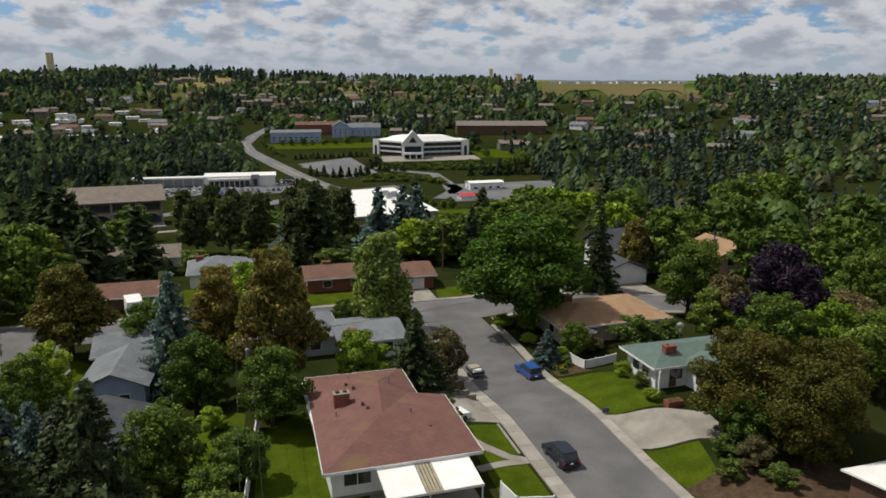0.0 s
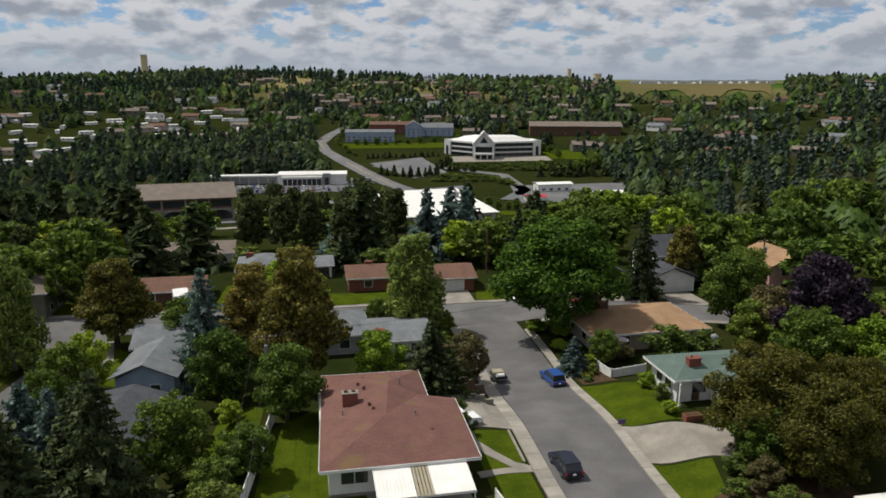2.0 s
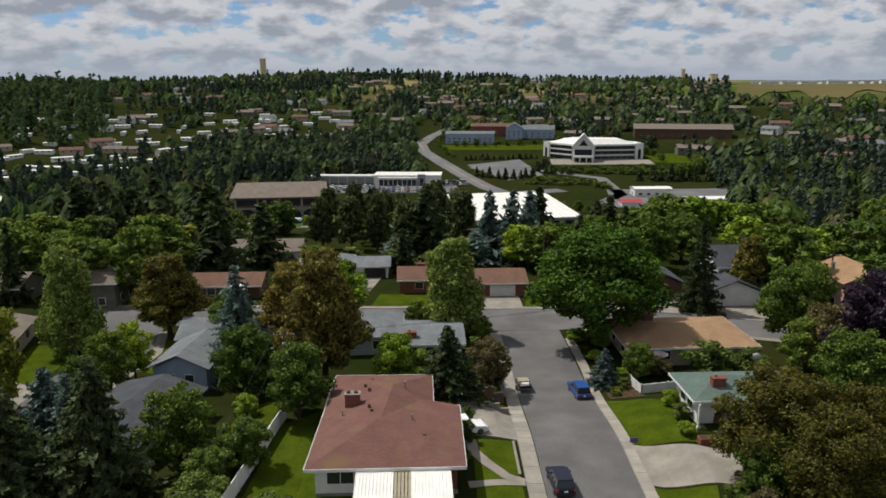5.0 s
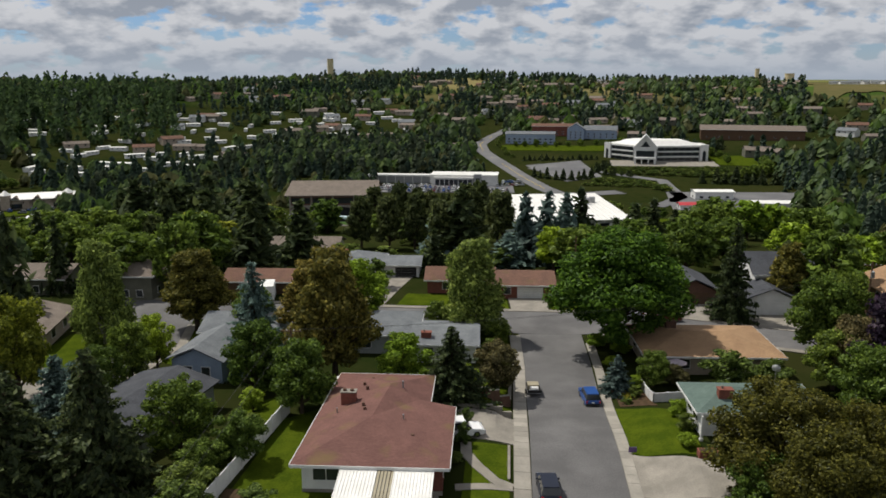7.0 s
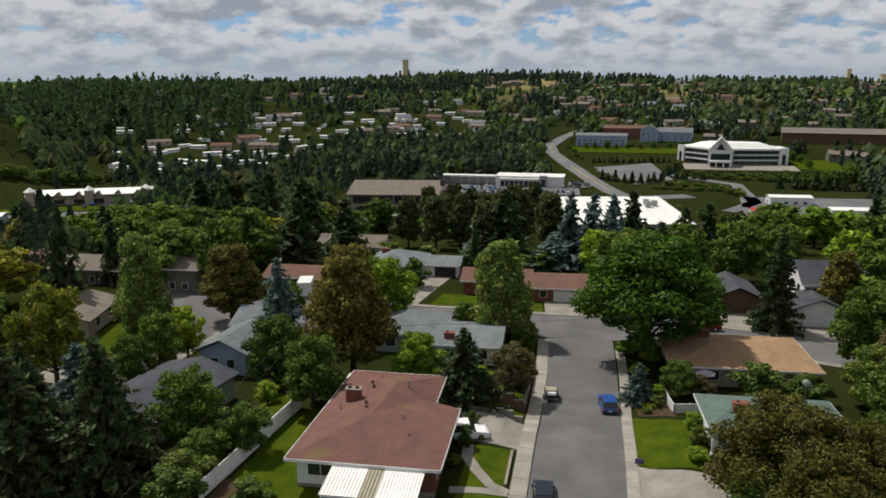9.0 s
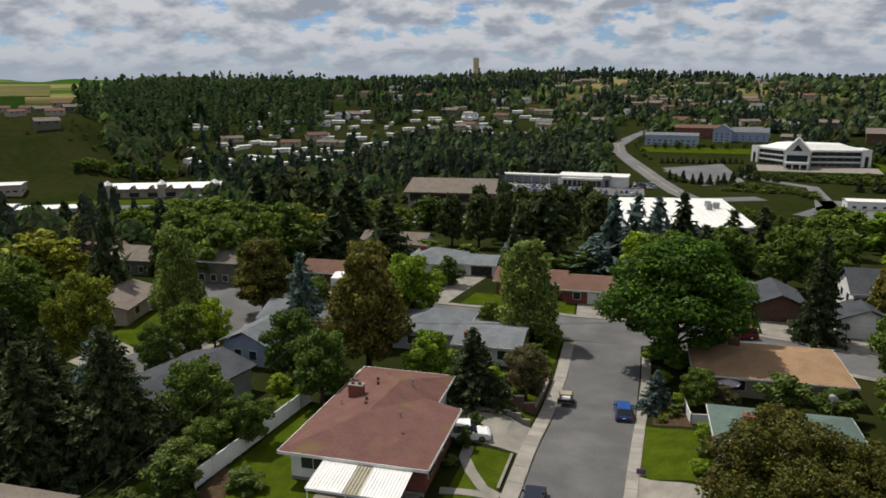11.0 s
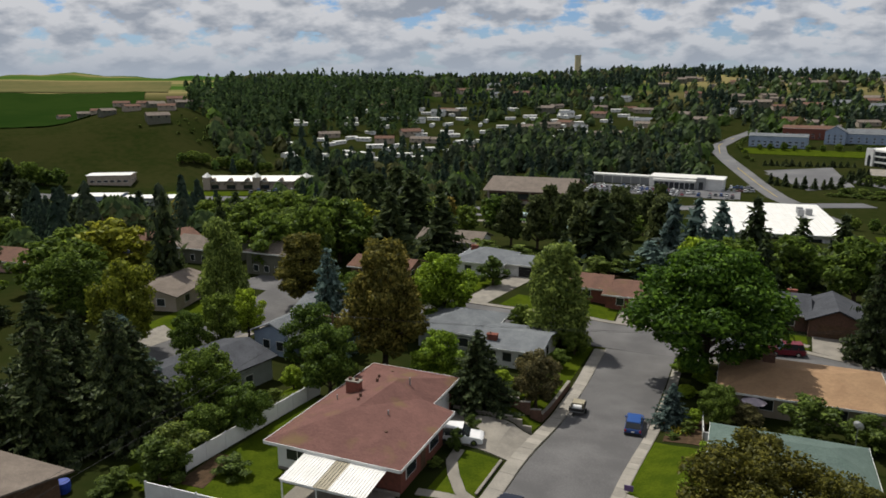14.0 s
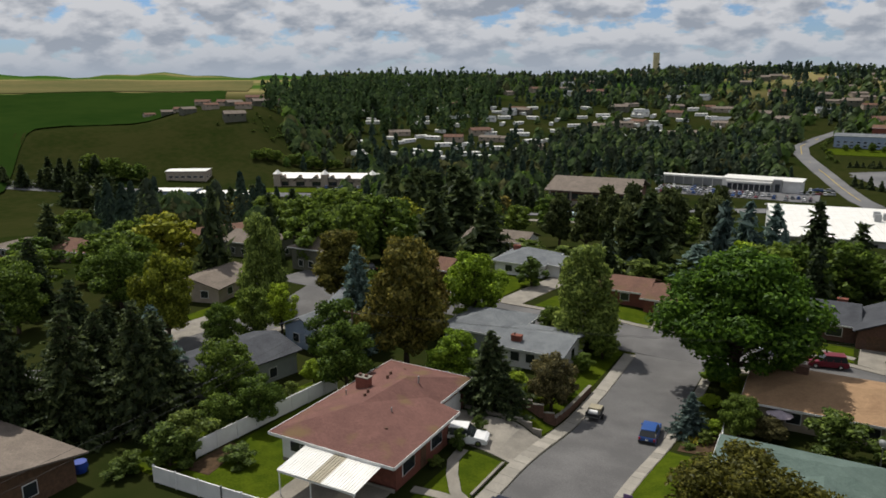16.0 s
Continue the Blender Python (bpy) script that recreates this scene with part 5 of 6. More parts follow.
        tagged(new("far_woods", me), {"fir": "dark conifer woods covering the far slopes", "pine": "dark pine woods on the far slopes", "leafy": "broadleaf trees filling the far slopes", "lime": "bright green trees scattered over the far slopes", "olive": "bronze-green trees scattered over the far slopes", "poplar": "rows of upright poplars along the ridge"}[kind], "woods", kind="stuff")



def small_house(wall_m, roof_m, w, d, hh, rise, label, name, category, group):
    t = thing(name, 0, 0, 0, 0, label, category, group)
    part("wall", Shape().box(-w, -d, -3, w, d, hh), wall_m, t)
    e = hh
    s = Shape().slab([(-w - 0.5, -d - 0.5, e), (w + 0.5, -d - 0.5, e), (w + 0.5, 0, e + rise), (-w - 0.5, 0, e + rise)], 0.2)
    s2 = Shape().slab([(w + 0.5, d + 0.5, e), (-w - 0.5, d + 0.5, e), (-w - 0.5, 0, e + rise), (w + 0.5, 0, e + rise)], 0.2)
    part("roof_slope", s2, roof_m, t)
    part("roof_slope", s, roof_m, t)
    for q in ([(-w, d, e), (-w, -d, e), (-w, 0, e + rise - 0.2)], [(w, -d, e), (w, d, e), (w, 0, e + rise - 0.2)]):
        part("gable", Shape().face(*q), wall_m, t)
    for i in range(3):
        x = -w * 0.66 + i * w * 0.66
        part("window", Shape().box(x - 0.7, -d - 0.06, hh - 1.9, x + 0.7, -d + 0.02, hh - 0.7), glass, t)
    return t


def far_houses():
    rng = random.Random(11)
    homes = [small_house(*a) for a in (
        (white_paint, grey_shingle, 8, 5, 4.5, 2.6, "distant white house with grey roof among trees", "far_house", "house", "houses on the far slope"),
        (tan_siding, brown_shingle, 9, 5, 4.2, 2.4, "distant tan house with brown roof among trees", "far_house", "house", "houses on the far slope"),
        (olive_siding, taupe_shingle, 9, 5.5, 5.0, 2.6, "distant olive house with taupe roof among trees", "far_house", "house", "houses on the far slope"),
        (tan_siding, taupe_shingle, 10, 5, 3.2, 2.0, "distant low house with pale tan roof", "far_house", "house", "houses on the far slope"))]
    trailer = small_house(white_paint, white_metal, 9, 2.6, 3.2, 0.7, "white mobile home with flat pale roof", "mobile_home", "mobile home", "mobile home park")
    first = {}

    def put(ob, x, y, turn, scale=1.0):
        HOMES.setdefault((int(x // 24), int(y // 24)), []).append((x, y))
        m = pose(x, y, h(x, y) + 0.4, 0, 0, turn) @ Matrix.Scale(scale, 4)
        if ob not in first:
            first[ob] = 1
            ob.matrix_world = m
        else:
            copy_thing(ob, m).matrix_basis = m

    n = 0
    while n < 235:
        th = radians(rng.uniform(-58, 30))
        r = rng.uniform(620, 1330)
        x, y = 5 - r * math.sin(th), -50 + r * math.cos(th)
        if keep_clear(x, y):
            continue
        n += 1
        put(rng.choice(homes), x, y, rng.uniform(-35, 35) + math.degrees(th), rng.uniform(0.75, 1.15))
    for row in range(9):
        for i in range(14):
            th = radians(6 + 2.05 * i + rng.uniform(-0.8, 0.8))
            r = 590 + 37 * row + rng.uniform(-17, 17)
            if rng.random() < 0.12:
                continue
            put(trailer, 5 - r * math.sin(th), -50 + r * math.cos(th), rng.choice([8, 30, -20, 70, 95]) + rng.uniform(-10, 10), rng.uniform(0.62, 0.85))
    crest = ((-600, 482, 0.7), (-556, 468, 0.8), (-530, 462, 0.9), (-455, 400, 0.75), (-449, 420, 0.8), (-521, 511, 1.0), (-403, 400, 1.05), (-428, 438, 0.85), (-494, 533, 1.05), (-564, 522, 0.95), (-539, 600, 1.15), (-470, 470, 0.9), (-600, 640, 1.3))
    for i, (x, y, s) in enumerate(crest):                   # houses on the crest of the open hill
        put(homes[(1, 2, 1, 2, 1)[i % 5]], x, y, rng.uniform(20, 75), s * 0.9)
    for i in range(16):                                     # pale houses along the far ridge above the field
        th, r = radians(-34 + 0.62 * i), 1455 + rng.uniform(-20, 45)
        put(homes[0], 5 - r * math.sin(th), -50 + r * math.cos(th), rng.uniform(-30, 30), rng.uniform(0.9, 1.2))


far_houses()
far_woods()

# ---- plots ----
patch("driveway_left", [(-3.0, 12.4), (6.2, 10.9), (6.5, 18.4), (-3.0, 18.4)], 0.09, concrete, "pale concrete driveway beside the brick house", "driveway")
patch("driveway_right", [(17.2, 1.8), (25.6, -1.8), (26.4, 4.2), (17.6, 9.4)], 0.09, concrete, "wide pale concrete driveway before the white garage", "driveway")
patch("driveway_far", [(7.9, 61.8), (14.2, 61.8), (14.4, 68.9), (7.6, 68.9)], 0.09, concrete, "pale concrete driveway across the junction", "driveway")
patch("driveway_brick", [(35.8, 58.5), (42.4, 56.0), (42.6, 65.4), (36.2, 65.4)], 0.09, concrete, "bright concrete driveway before the brown garage door", "driveway")
patch("driveway_hip", [(-18.5, 63.0), (-14, 62.8), (-10.8, 82.4), (-15.6, 82.4)], 0.09, concrete, "pale concrete driveway before a grey hip-roofed house", "driveway")
patch("driveway_west", [(-58, 24), (-52.5, 22), (-51, 30), (-57, 33)], 0.09, concrete, "bright concrete driveway off the side street", "driveway")
patch("driveway_white", [(45, 53.5), (53, 51.5), (53, 59.8), (46, 59.8)], 0.09, concrete, "pale concrete driveway before a white garage", "driveway")
strip("path_curved", [(1.2, 10.6), (1.3, 8.3), (2.4, 6.0), (4.0, 3.6), (5.6, 2.8)], [1.1] * 5, 0.11, concrete, "curved concrete garden path to the pavement", "path", step=0.6, thick=0.2)
strip("path_front", [(0.4, 2.2), (2.4, 2.4), (5.6, 2.7)], [1.0] * 3, 0.105, concrete, "straight concrete garden path", "path", step=0.6, thick=0.2)
strip("path_brick_house", [(24.5, 66.5), (27, 64.5), (31, 62), (35.5, 60.5)], [1.2] * 4, 0.1, concrete, "curved concrete path to a brick house", "path", step=0.8, thick=0.2)
patch("lawn_front", [(0.4, -14), (4.9, -14), (5.5, 10.6), (1.4, 10.8)], 0.045, lawn_mat, "mown green front lawn", "lawn")
patch("lawn_strip", [(0.2, 18.9), (6.0, 19.4), (6.3, 22.6), (-2.0, 20.9)], 0.045, lawn_mat, "narrow mown lawn strip above the driveway wall", "lawn")
patch("lawn_back", [(-20.3, -7.0), (-0.5, -6.0), (-13.6, 19.0), (-18.6, 15.0)], 0.045, lawn_mat, "mown back lawn with mowing stripes", "lawn")
patch("lawn_right", [(17.2, 9.6), (23.8, 6.6), (24.8, 19.0), (18.4, 23.5)], 0.045, lawn_mat, "bright mown lawn before the green-roofed house", "lawn")
patch("lawn_right_near", [(16.8, -5.2), (20.4, -6.4), (22.0, -0.6), (17.1, 1.5)], 0.045, lawn_mat, "bright mown lawn beside the driveway", "lawn")
patch("lawn_brick", [(20, 62), (35.4, 59), (35.4, 65), (22, 67.3)], 0.045, lawn_mat, "mown lawn before a brick house", "lawn")
patch("lawn_far", [(14.6, 62.6), (20, 62.2), (24, 67.2), (15.9, 68.6)], 0.045, lawn_mat, "mown lawn by a garage", "lawn")
patch("lawn_hip", [(-30, 64.5), (-19, 63.6), (-17.2, 79.5), (-29, 79.8)], 0.045, lawn_mat, "mown lawn beside the curving driveway", "lawn")
patch("lawn_far_left", [(-11.8, 62.9), (7.5, 62.3), (7.3, 68.6), (-10.6, 70.0)], 0.045, lawn_mat, "mown lawn before a brown-roofed house", "lawn")
patch("lawn_corner", [(2.6, 24.5), (6.2, 24.5), (6.8, 49.5), (2.8, 50.5)], 0.045, lawn_mat, "mown lawn at the street corner", "lawn")
patch("lawn_west", [(-45.6, 37.5), (-37.5, 33.5), (-36, 42.5), (-43, 50)], 0.045, lawn_mat, "mown lawn by the side street", "lawn")
patch("lawn_west_far", [(-68, 67.5), (-48, 65.5), (-50, 73), (-70, 75)], 0.045, lawn_mat, "mown lawn before an olive house", "lawn")
patch("lawn_west_near", [(-60, 30), (-53, 32), (-51.5, 46), (-60, 46)], 0.045, lawn_mat, "mown lawn beside a bungalow", "lawn")
patch("lawn_garden", [(-26.5, -7), (-21.2, -7), (-19.6, 20), (-24.5, 24)], 0.045, lawn_mat, "garden lawn beyond the white fence", "lawn")
patch("lawn_office", [(188, 520), (225, 505), (232, 560), (190, 562)], 0.3, lawn_mat, "mown lawn beside the white building", "lawn", 1.0)
patch("lawn_blue", [(22, 604), (120, 596), (124, 626), (20, 632)], 0.3, lawn_mat, "mown bank below the pale blue offices", "lawn", 1.0)
patch("lawn_yard", [(72, 248), (150, 262), (158, 296), (76, 282)], 0.3, lawn_mat, "grass strip below the equipment yard", "lawn", 1.0)
patch("lawn_road", [(-34, 470), (-18, 440), (8, 440), (-12, 560)], 0.3, lawn_mat, "bright grass verge beside the climbing road", "lawn", 1.0)
patch("lawn_verge", [(-300, 272), (-215, 322), (-215, 334), (-300, 296)], 0.3, lawn_mat, "grass verge along the highway", "lawn", 1.0)
patch("bed_mulch", [(-20.3, -4.8), (-17.4, -4.6), (-18.2, 1.0), (-20.2, 1.0)], 0.07, mulch, "bark mulch bed by the fence", "garden bed")
patch("bed_right", [(19.2, 23.8), (23.2, 22.4), (23.4, 30), (19.4, 31)], 0.06, mulch, "planted mulch bed by the kerb", "garden bed")
patch("bed_near_right", [(16.4, -14), (31, -15), (31, -4.6), (16.8, -5.5)], 0.06, mulch, "bare brown earth under the large trees", "garden bed")

# ---- fences, walls ----


def panel_fence(name, pts, height, material, label, gap=2.4):
    t = thing(name, *pts[0], h(*pts[0]), 0, label, "fence")
    o = Vector((*pts[0], h(*pts[0])))
    for a, b in zip(pts, pts[1:]):
        n = max(1, round(math.hypot(b[0] - a[0], b[1] - a[1]) / gap))
        ps = [Vector((a[0] + (b[0] - a[0]) * i / n, a[1] + (b[1] - a[1]) * i / n, 0)) for i in range(n + 1)]
        for p in ps:
            p.z = h(p.x, p.y)
        for p in ps:
            q = p - o
            po = part("post", Shape().box(q.x - 0.065, q.y - 0.065, q.z - 0.3, q.x + 0.065, q.y + 0.065, q.z + height + 0.1), material, t)
            part("cap", Shape().tube([(q.x, q.y, q.z + height + 0.1), (q.x, q.y, q.z + height + 0.2)], [0.11, 0.02], 4), material, po)
        for p, q in zip(ps, ps[1:]):
            p, q = p - o, q - o
            d = (q - p).normalized()
            s = Vector((-d.y, d.x, 0)) * 0.025
            up = Vector((0, 0, height))
            low = Vector((0, 0, 0.05))
            part("panel", Shape().slab([p + up - s, q + up - s, q + up + s, p + up + s], height - 0.05), material, t)
            part("rail", Shape().slab([p + up - s * 2 + low, q + up - s * 2 + low, q + up + s * 2 + low, p + up + s * 2 + low], 0.14), material, t)


panel_fence("vinyl_fence", [(-18.4, 16.5), (-18.7, 14.5), (-20.8, -2.8)], 1.75, white_paint, "white vinyl panel fence along the back lawn")
panel_fence("vinyl_fence", [(-20.9, -7.7), (-12.9, -7.4), (-8.5, -7.2)], 1.6, white_paint, "white vinyl panel fence across the back lawn")
panel_fence("vinyl_fence", [(0.6, -3.0), (1.0, -5.6), (4.0, -6.2)], 1.7, white_paint, "short white vinyl fence beside the patio")
panel_fence("picket_fence", [(22.8, 30.0), (23.2, 24.6), (28.6, 26.2)], 1.15, white_paint, "low white fence round a planted garden", 1.8)


def low_wall(pts, height, w, material, label, drop=0.6):
    t = thing("retaining_wall", *pts[0], h(*pts[0]), 0, label, "wall")
    o = Vector((*pts[0], h(*pts[0])))
    for a, b in zip(pts, pts[1:]):
        d = Vector((b[0] - a[0], b[1] - a[1], 0))
        n = max(1, round(d.length / 1.2))
        s = Vector((-d.y, d.x, 0)).normalized() * w / 2
        for i in range(n):
            p, q = Vector((*a, 0)) + d * (i / n), Vector((*a, 0)) + d * ((i + 1) / n) - d.normalized() * 0.02
            z = max(h(p.x, p.y), h(q.x, q.y)) + height - o.z
            ps = [p - s - o, q - s - o, q + s - o, p + s - o]
            part("block", Shape().slab([(k.x, k.y, z) for k in ps], height + drop), material, t)
            part("coping", Shape().slab([(k.x + m.x * 0.3, k.y + m.y * 0.3, z + 0.07) for k, m in zip(ps, (-s, -s, s, s))], 0.066), concrete, t)


low_wall([(-2.2, 21.2), (2.5, 22.4), (6.1, 23.4), (6.7, 34.5)], 0.9, 0.3, dark_brick, "dark brick retaining wall round a raised garden")
low_wall([(-2.8, 19.0), (2.0, 18.8), (6.2, 19.0)], 0.35, 0.2, concrete, "low concrete wall beside the driveway", 0.9)
low_wall([(5.55, 10.5), (5.3, 4.0)], 0.12, 0.2, concrete, "low concrete lawn edging along the pavement", 0.4)


def utility_pole(x, y, top, label, arms=True):
    z = h(x, y)
    t = thing("utility_pole", x, y, z, 0, label, "pole")
    part("post", Shape().tube([(0, 0, -0.5), (0, 0, top)], [0.16, 0.11], 10), wood_brown, t)
    if arms:
        part("crossarm", Shape().box(-1.2, -0.16, top - 0.5, 1.2, -0.04, top - 0.38), wood_brown, t)
        for k in (-1.1, -0.4, 0.4, 1.1):
            part("insulator", Shape().tube([(k, -0.1, top - 0.38), (k, -0.1, top - 0.2)], [0.05, 0.03], 6), white_paint, t)
        part("transformer", Shape().tube([(0, -0.38, top - 2.2), (0, -0.38, top - 1.3)], [0.24, 0.24], 12).tube([(0, -0.38, top - 1.3), (0, -0.38, top - 1.18)], [0.2, 0.1], 12), steel, t)
    return t


POLE = (-19.0, 20.9, 8.5)
utility_pole(*POLE, "wooden utility pole with crossarm and grey transformer")
utility_pole(58, 46, 12.5, "wooden utility pole among garden trees")
utility_pole(-104, 66, 10, "wooden street pole by a red-roofed house", False)
utility_pole(20.8, 80, 9, "slender street lamp post behind the junction", False)


def wire(a, b, sag, label):
    n = 14
    pts = [(a[0] + (b[0] - a[0]) * i / n, a[1] + (b[1] - a[1]) * i / n, a[2] + (b[2] - a[2]) * i / n - sag * 4 * (i / n) * (1 - i / n)) for i in range(n + 1)]
    s = Shape().tube([Vector(p) - Vector(pts[0]) for p in pts], [0.014] * (n + 1), 4)
    ob = new("power_line", s.mesh("power_line", rubber))
    ob.location = pts[0]
    tagged(ob, label, "cable")


pz = h(*POLE[:2]) + POLE[2]
for k in (-1.1, 0.4):
    wire((POLE[0] + k, POLE[1], pz - 0.3), (-20.6 + k, -60, 8.0), 1.2, "thin black power line over the back gardens")
    wire((POLE[0] + k, POLE[1], pz - 0.3), (58 + k, 46, 9.0), 1.6, "thin black power line crossing the street")

# ---- vehicles ----


def car(x, y, turn, colour, label, kind="suv", z=None, detail=True, group=""):
    """A car heading along its own +y: shaped body, cabin, glass, lamps and four wheels."""
    L, W, hb, hc = {"suv": (4.5, 1.85, 0.98, 1.66), "sedan": (4.6, 1.8, 0.85, 1.42), "van": (4.9, 1.95, 1.0, 1.8), "pickup": (5.5, 1.95, 1.02, 1.78)}[kind]
    z = h(x, y) + 0.06 if z is None else z
    t = thing("car" if kind != "pickup" else "pickup_truck", x, y, z, turn, label, "car", group)
    body = Shape()
    prof = [(-L / 2, 0.38), (-L / 2 + 0.03, hb - 0.12), (-L / 2 + 0.16, hb), (L * 0.2, hb), (L / 2 - 0.35, hb - 0.12), (L / 2 - 0.02, hb - 0.32), (L / 2, 0.36), (L / 2 - 0.2, 0.24), (-L / 2 + 0.2, 0.24)]
    n = len(prof)
    for sx in (-W / 2, W / 2):
        body.v += [(sx * (1.0 if pz < hb - 0.05 else 0.93), py, pz) for py, pz in prof]
    body.f += [tuple(range(n)), tuple(range(2 * n - 1, n - 1, -1))]
    body.f += [(i, n + i, n + (i + 1) % n, (i + 1) % n) for i in range(n)]
    b = part("body", body, colour, t)
    if detail:
        bv = b.modifiers.new("round", "BEVEL")
        bv.width, bv.segments, bv.limit_method = 0.13, 3, "ANGLE"
    cab0, cab1 = (-L / 2 + 0.12, L * 0.22) if kind in ("suv", "van") else (-L / 2 + 0.75, L * 0.2) if kind == "sedan" else (-0.45, L * 0.22)
    c, cw = Shape(), W / 2 * 0.92
    rw = W / 2 * 0.76
    base = [(-cw, cab0, hb), (cw, cab0, hb), (cw, cab1, hb), (-cw, cab1, hb)]
    tp = [(-rw, cab0 + (0.28 if kind != "sedan" else 0.65), hc - 0.06), (rw, cab0 + (0.28 if kind != "sedan" else 0.65), hc - 0.06), (rw, cab1 - 0.72, hc - 0.06), (-rw, cab1 - 0.72, hc - 0.06)]
    for i in range(4):
        j = (i + 1) % 4
        c.face(base[i], base[j], tp[j], tp[i])
    part("window_glass", c, glass, t, "dark tinted windows")
    part("roof", Shape().slab([(p[0] * 1.02, p[1] + (-0.04 if i < 2 else 0.04), hc) for i, p in enumerate(tp)], 0.09), colour, t)
    if detail:
        for py in (cab0 + 0.9, (cab0 + cab1) / 2 + 0.1, cab1 - 0.78):
            for sx in (-1, 1):
                part("pillar", Shape().slab([(sx * rw * 1.01 - 0.03, py - 0.05, hc - 0.05), (sx * rw * 1.01 + 0.03, py - 0.05, hc - 0.05), (sx * rw * 1.01 + 0.03, py + 0.05, hc - 0.05), (sx * rw * 1.01 - 0.03, py + 0.05, hc - 0.05)], 0.1).slab([(sx * cw - 0.02, py - 0.05, hb + 0.3), (sx * cw + 0.0, py - 0.05, hb + 0.3), (sx * cw + 0.0, py + 0.05, hb + 0.3), (sx * cw - 0.02, py + 0.05, hb + 0.3)], 0.3), colour, t)
        for sx in (-1, 1):
            part("tail_lamp", Shape().box(sx * W * 0.42 - 0.1, -L / 2 - 0.02, hb - 0.34, sx * W * 0.42 + 0.1, -L / 2 + 0.05, hb - 0.08), red_lens, t)
            part("headlight", Shape().box(sx * W * 0.4 - 0.16, L / 2 - 0.14, hb - 0.44, sx * W * 0.4 + 0.16, L / 2 + 0.01, hb - 0.3), chrome, t)
            part("mirror", Shape().box(sx * W * 0.53 - 0.08, cab1 - 0.5, hb, sx * W * 0.53 + 0.08, cab1 - 0.35, hb + 0.16), colour, t)
        part("bumper", Shape().box(-W / 2 + 0.06, -L / 2 - 0.06, 0.32, W / 2 - 0.06, -L / 2 + 0.1, 0.55), rubber, t)
        part("number_plate", Shape().box(-0.16, -L / 2 - 0.03, 0.62, 0.16, -L / 2 + 0.04, 0.74), white_paint, t)
    for sx in (-1, 1):
        for wy in (-L * 0.3, L * 0.31):
            w = part("wheel", Shape().tube([(sx * (W / 2 - 0.2), wy, 0.33), (sx * (W / 2 + 0.01), wy, 0.33)], [0.34, 0.34], 14), rubber, t)
            part("rim", Shape().tube([(sx * (W / 2 + 0.0), wy, 0.33), (sx * (W / 2 + 0.02), wy, 0.33)], [0.21, 0.2], 10), chrome, w)
    if kind == "pickup":
        part("bed", Shape().box(-W / 2 + 0.12, -L / 2 + 0.15, hb + 0.002, W / 2 - 0.12, -0.6, hb + 0.02), rubber, t)
    return t


navy, blue_paint, white_car, red_car, silver, grey_car, black_car = paint("dark_navy_paint", (0.012, 0.016, 0.03)), paint("blue_paint", (0.025, 0.075, 0.25)), paint("white_car_paint", (0.75, 0.75, 0.75)), paint("red_car_paint", (0.15, 0.010, 0.022)), paint("silver_paint", (0.42, 0.43, 0.45)), paint("grey_car_paint", (0.14, 0.15, 0.16)), paint("black_paint", (0.01, 0.01, 0.012))
car(8.75, 2.3, 2, navy, "dark navy SUV parked at the kerb")
car(15.9, 26.2, 4, blue_paint, "bright blue SUV parked at the kerb")
car(0.6, 12.2, -75, white_car, "white SUV parked in the driveway", "van")
car(26.2, 57.8, 96, silver, "white pickup truck parked on the cross street", "pickup")
car(32.2, 56.0, 102, red_car, "dark red SUV parked on the cross street", "van")
car(22.5, 59.9, 92, white_car, "white sedan parked across the junction", "sedan")
car(-102, 70, 30, grey_car, "grey pickup truck by a red-roofed house", "pickup")
car(-50.5, 70.5, 60, black_car, "dark car in a driveway by an olive house", "sedan")


def utility_trailer():
    t = thing("utility_trailer", 9.25, 28.0, h(9.25, 28) + 0.05, 4, "small loaded utility trailer parked at the kerb", "trailer")
    part("bed", Shape().box(-0.8, -1.2, 0.5, 0.8, 1.2, 0.6), steel, t)
    for q in ((-0.8, -1.2, -0.74, 1.2), (0.74, -1.2, 0.8, 1.2), (-0.8, 1.14, 0.8, 1.2), (-0.8, -1.2, 0.8, -1.14)):
        part("side", Shape().box(q[0], q[1], 0.6, q[2], q[3], 0.95), rubber, t)
    part("load", Shape().slab([(-0.7, -0.2, 1.2), (0.68, -0.25, 1.25), (0.7, 1.1, 1.15), (-0.66, 1.05, 1.2)], 0.6), panel_tan, t, "tan tarpaulin-covered load")
    part("tank", Shape().tube([(-0.5, -0.75, 0.95), (0.5, -0.75, 0.95)], [0.3, 0.3], 12), white_paint, t, "white drum")
    part("drawbar", Shape().box(-0.06, 1.2, 0.45, 0.06, 2.5, 0.55), steel, t)
    for sx in (-1, 1):
        part("wheel", Shape().tube([(sx * 0.82, 0, 0.3), (sx * 1.02, 0, 0.3)], [0.3, 0.3], 12), rubber, t)


utility_trailer()


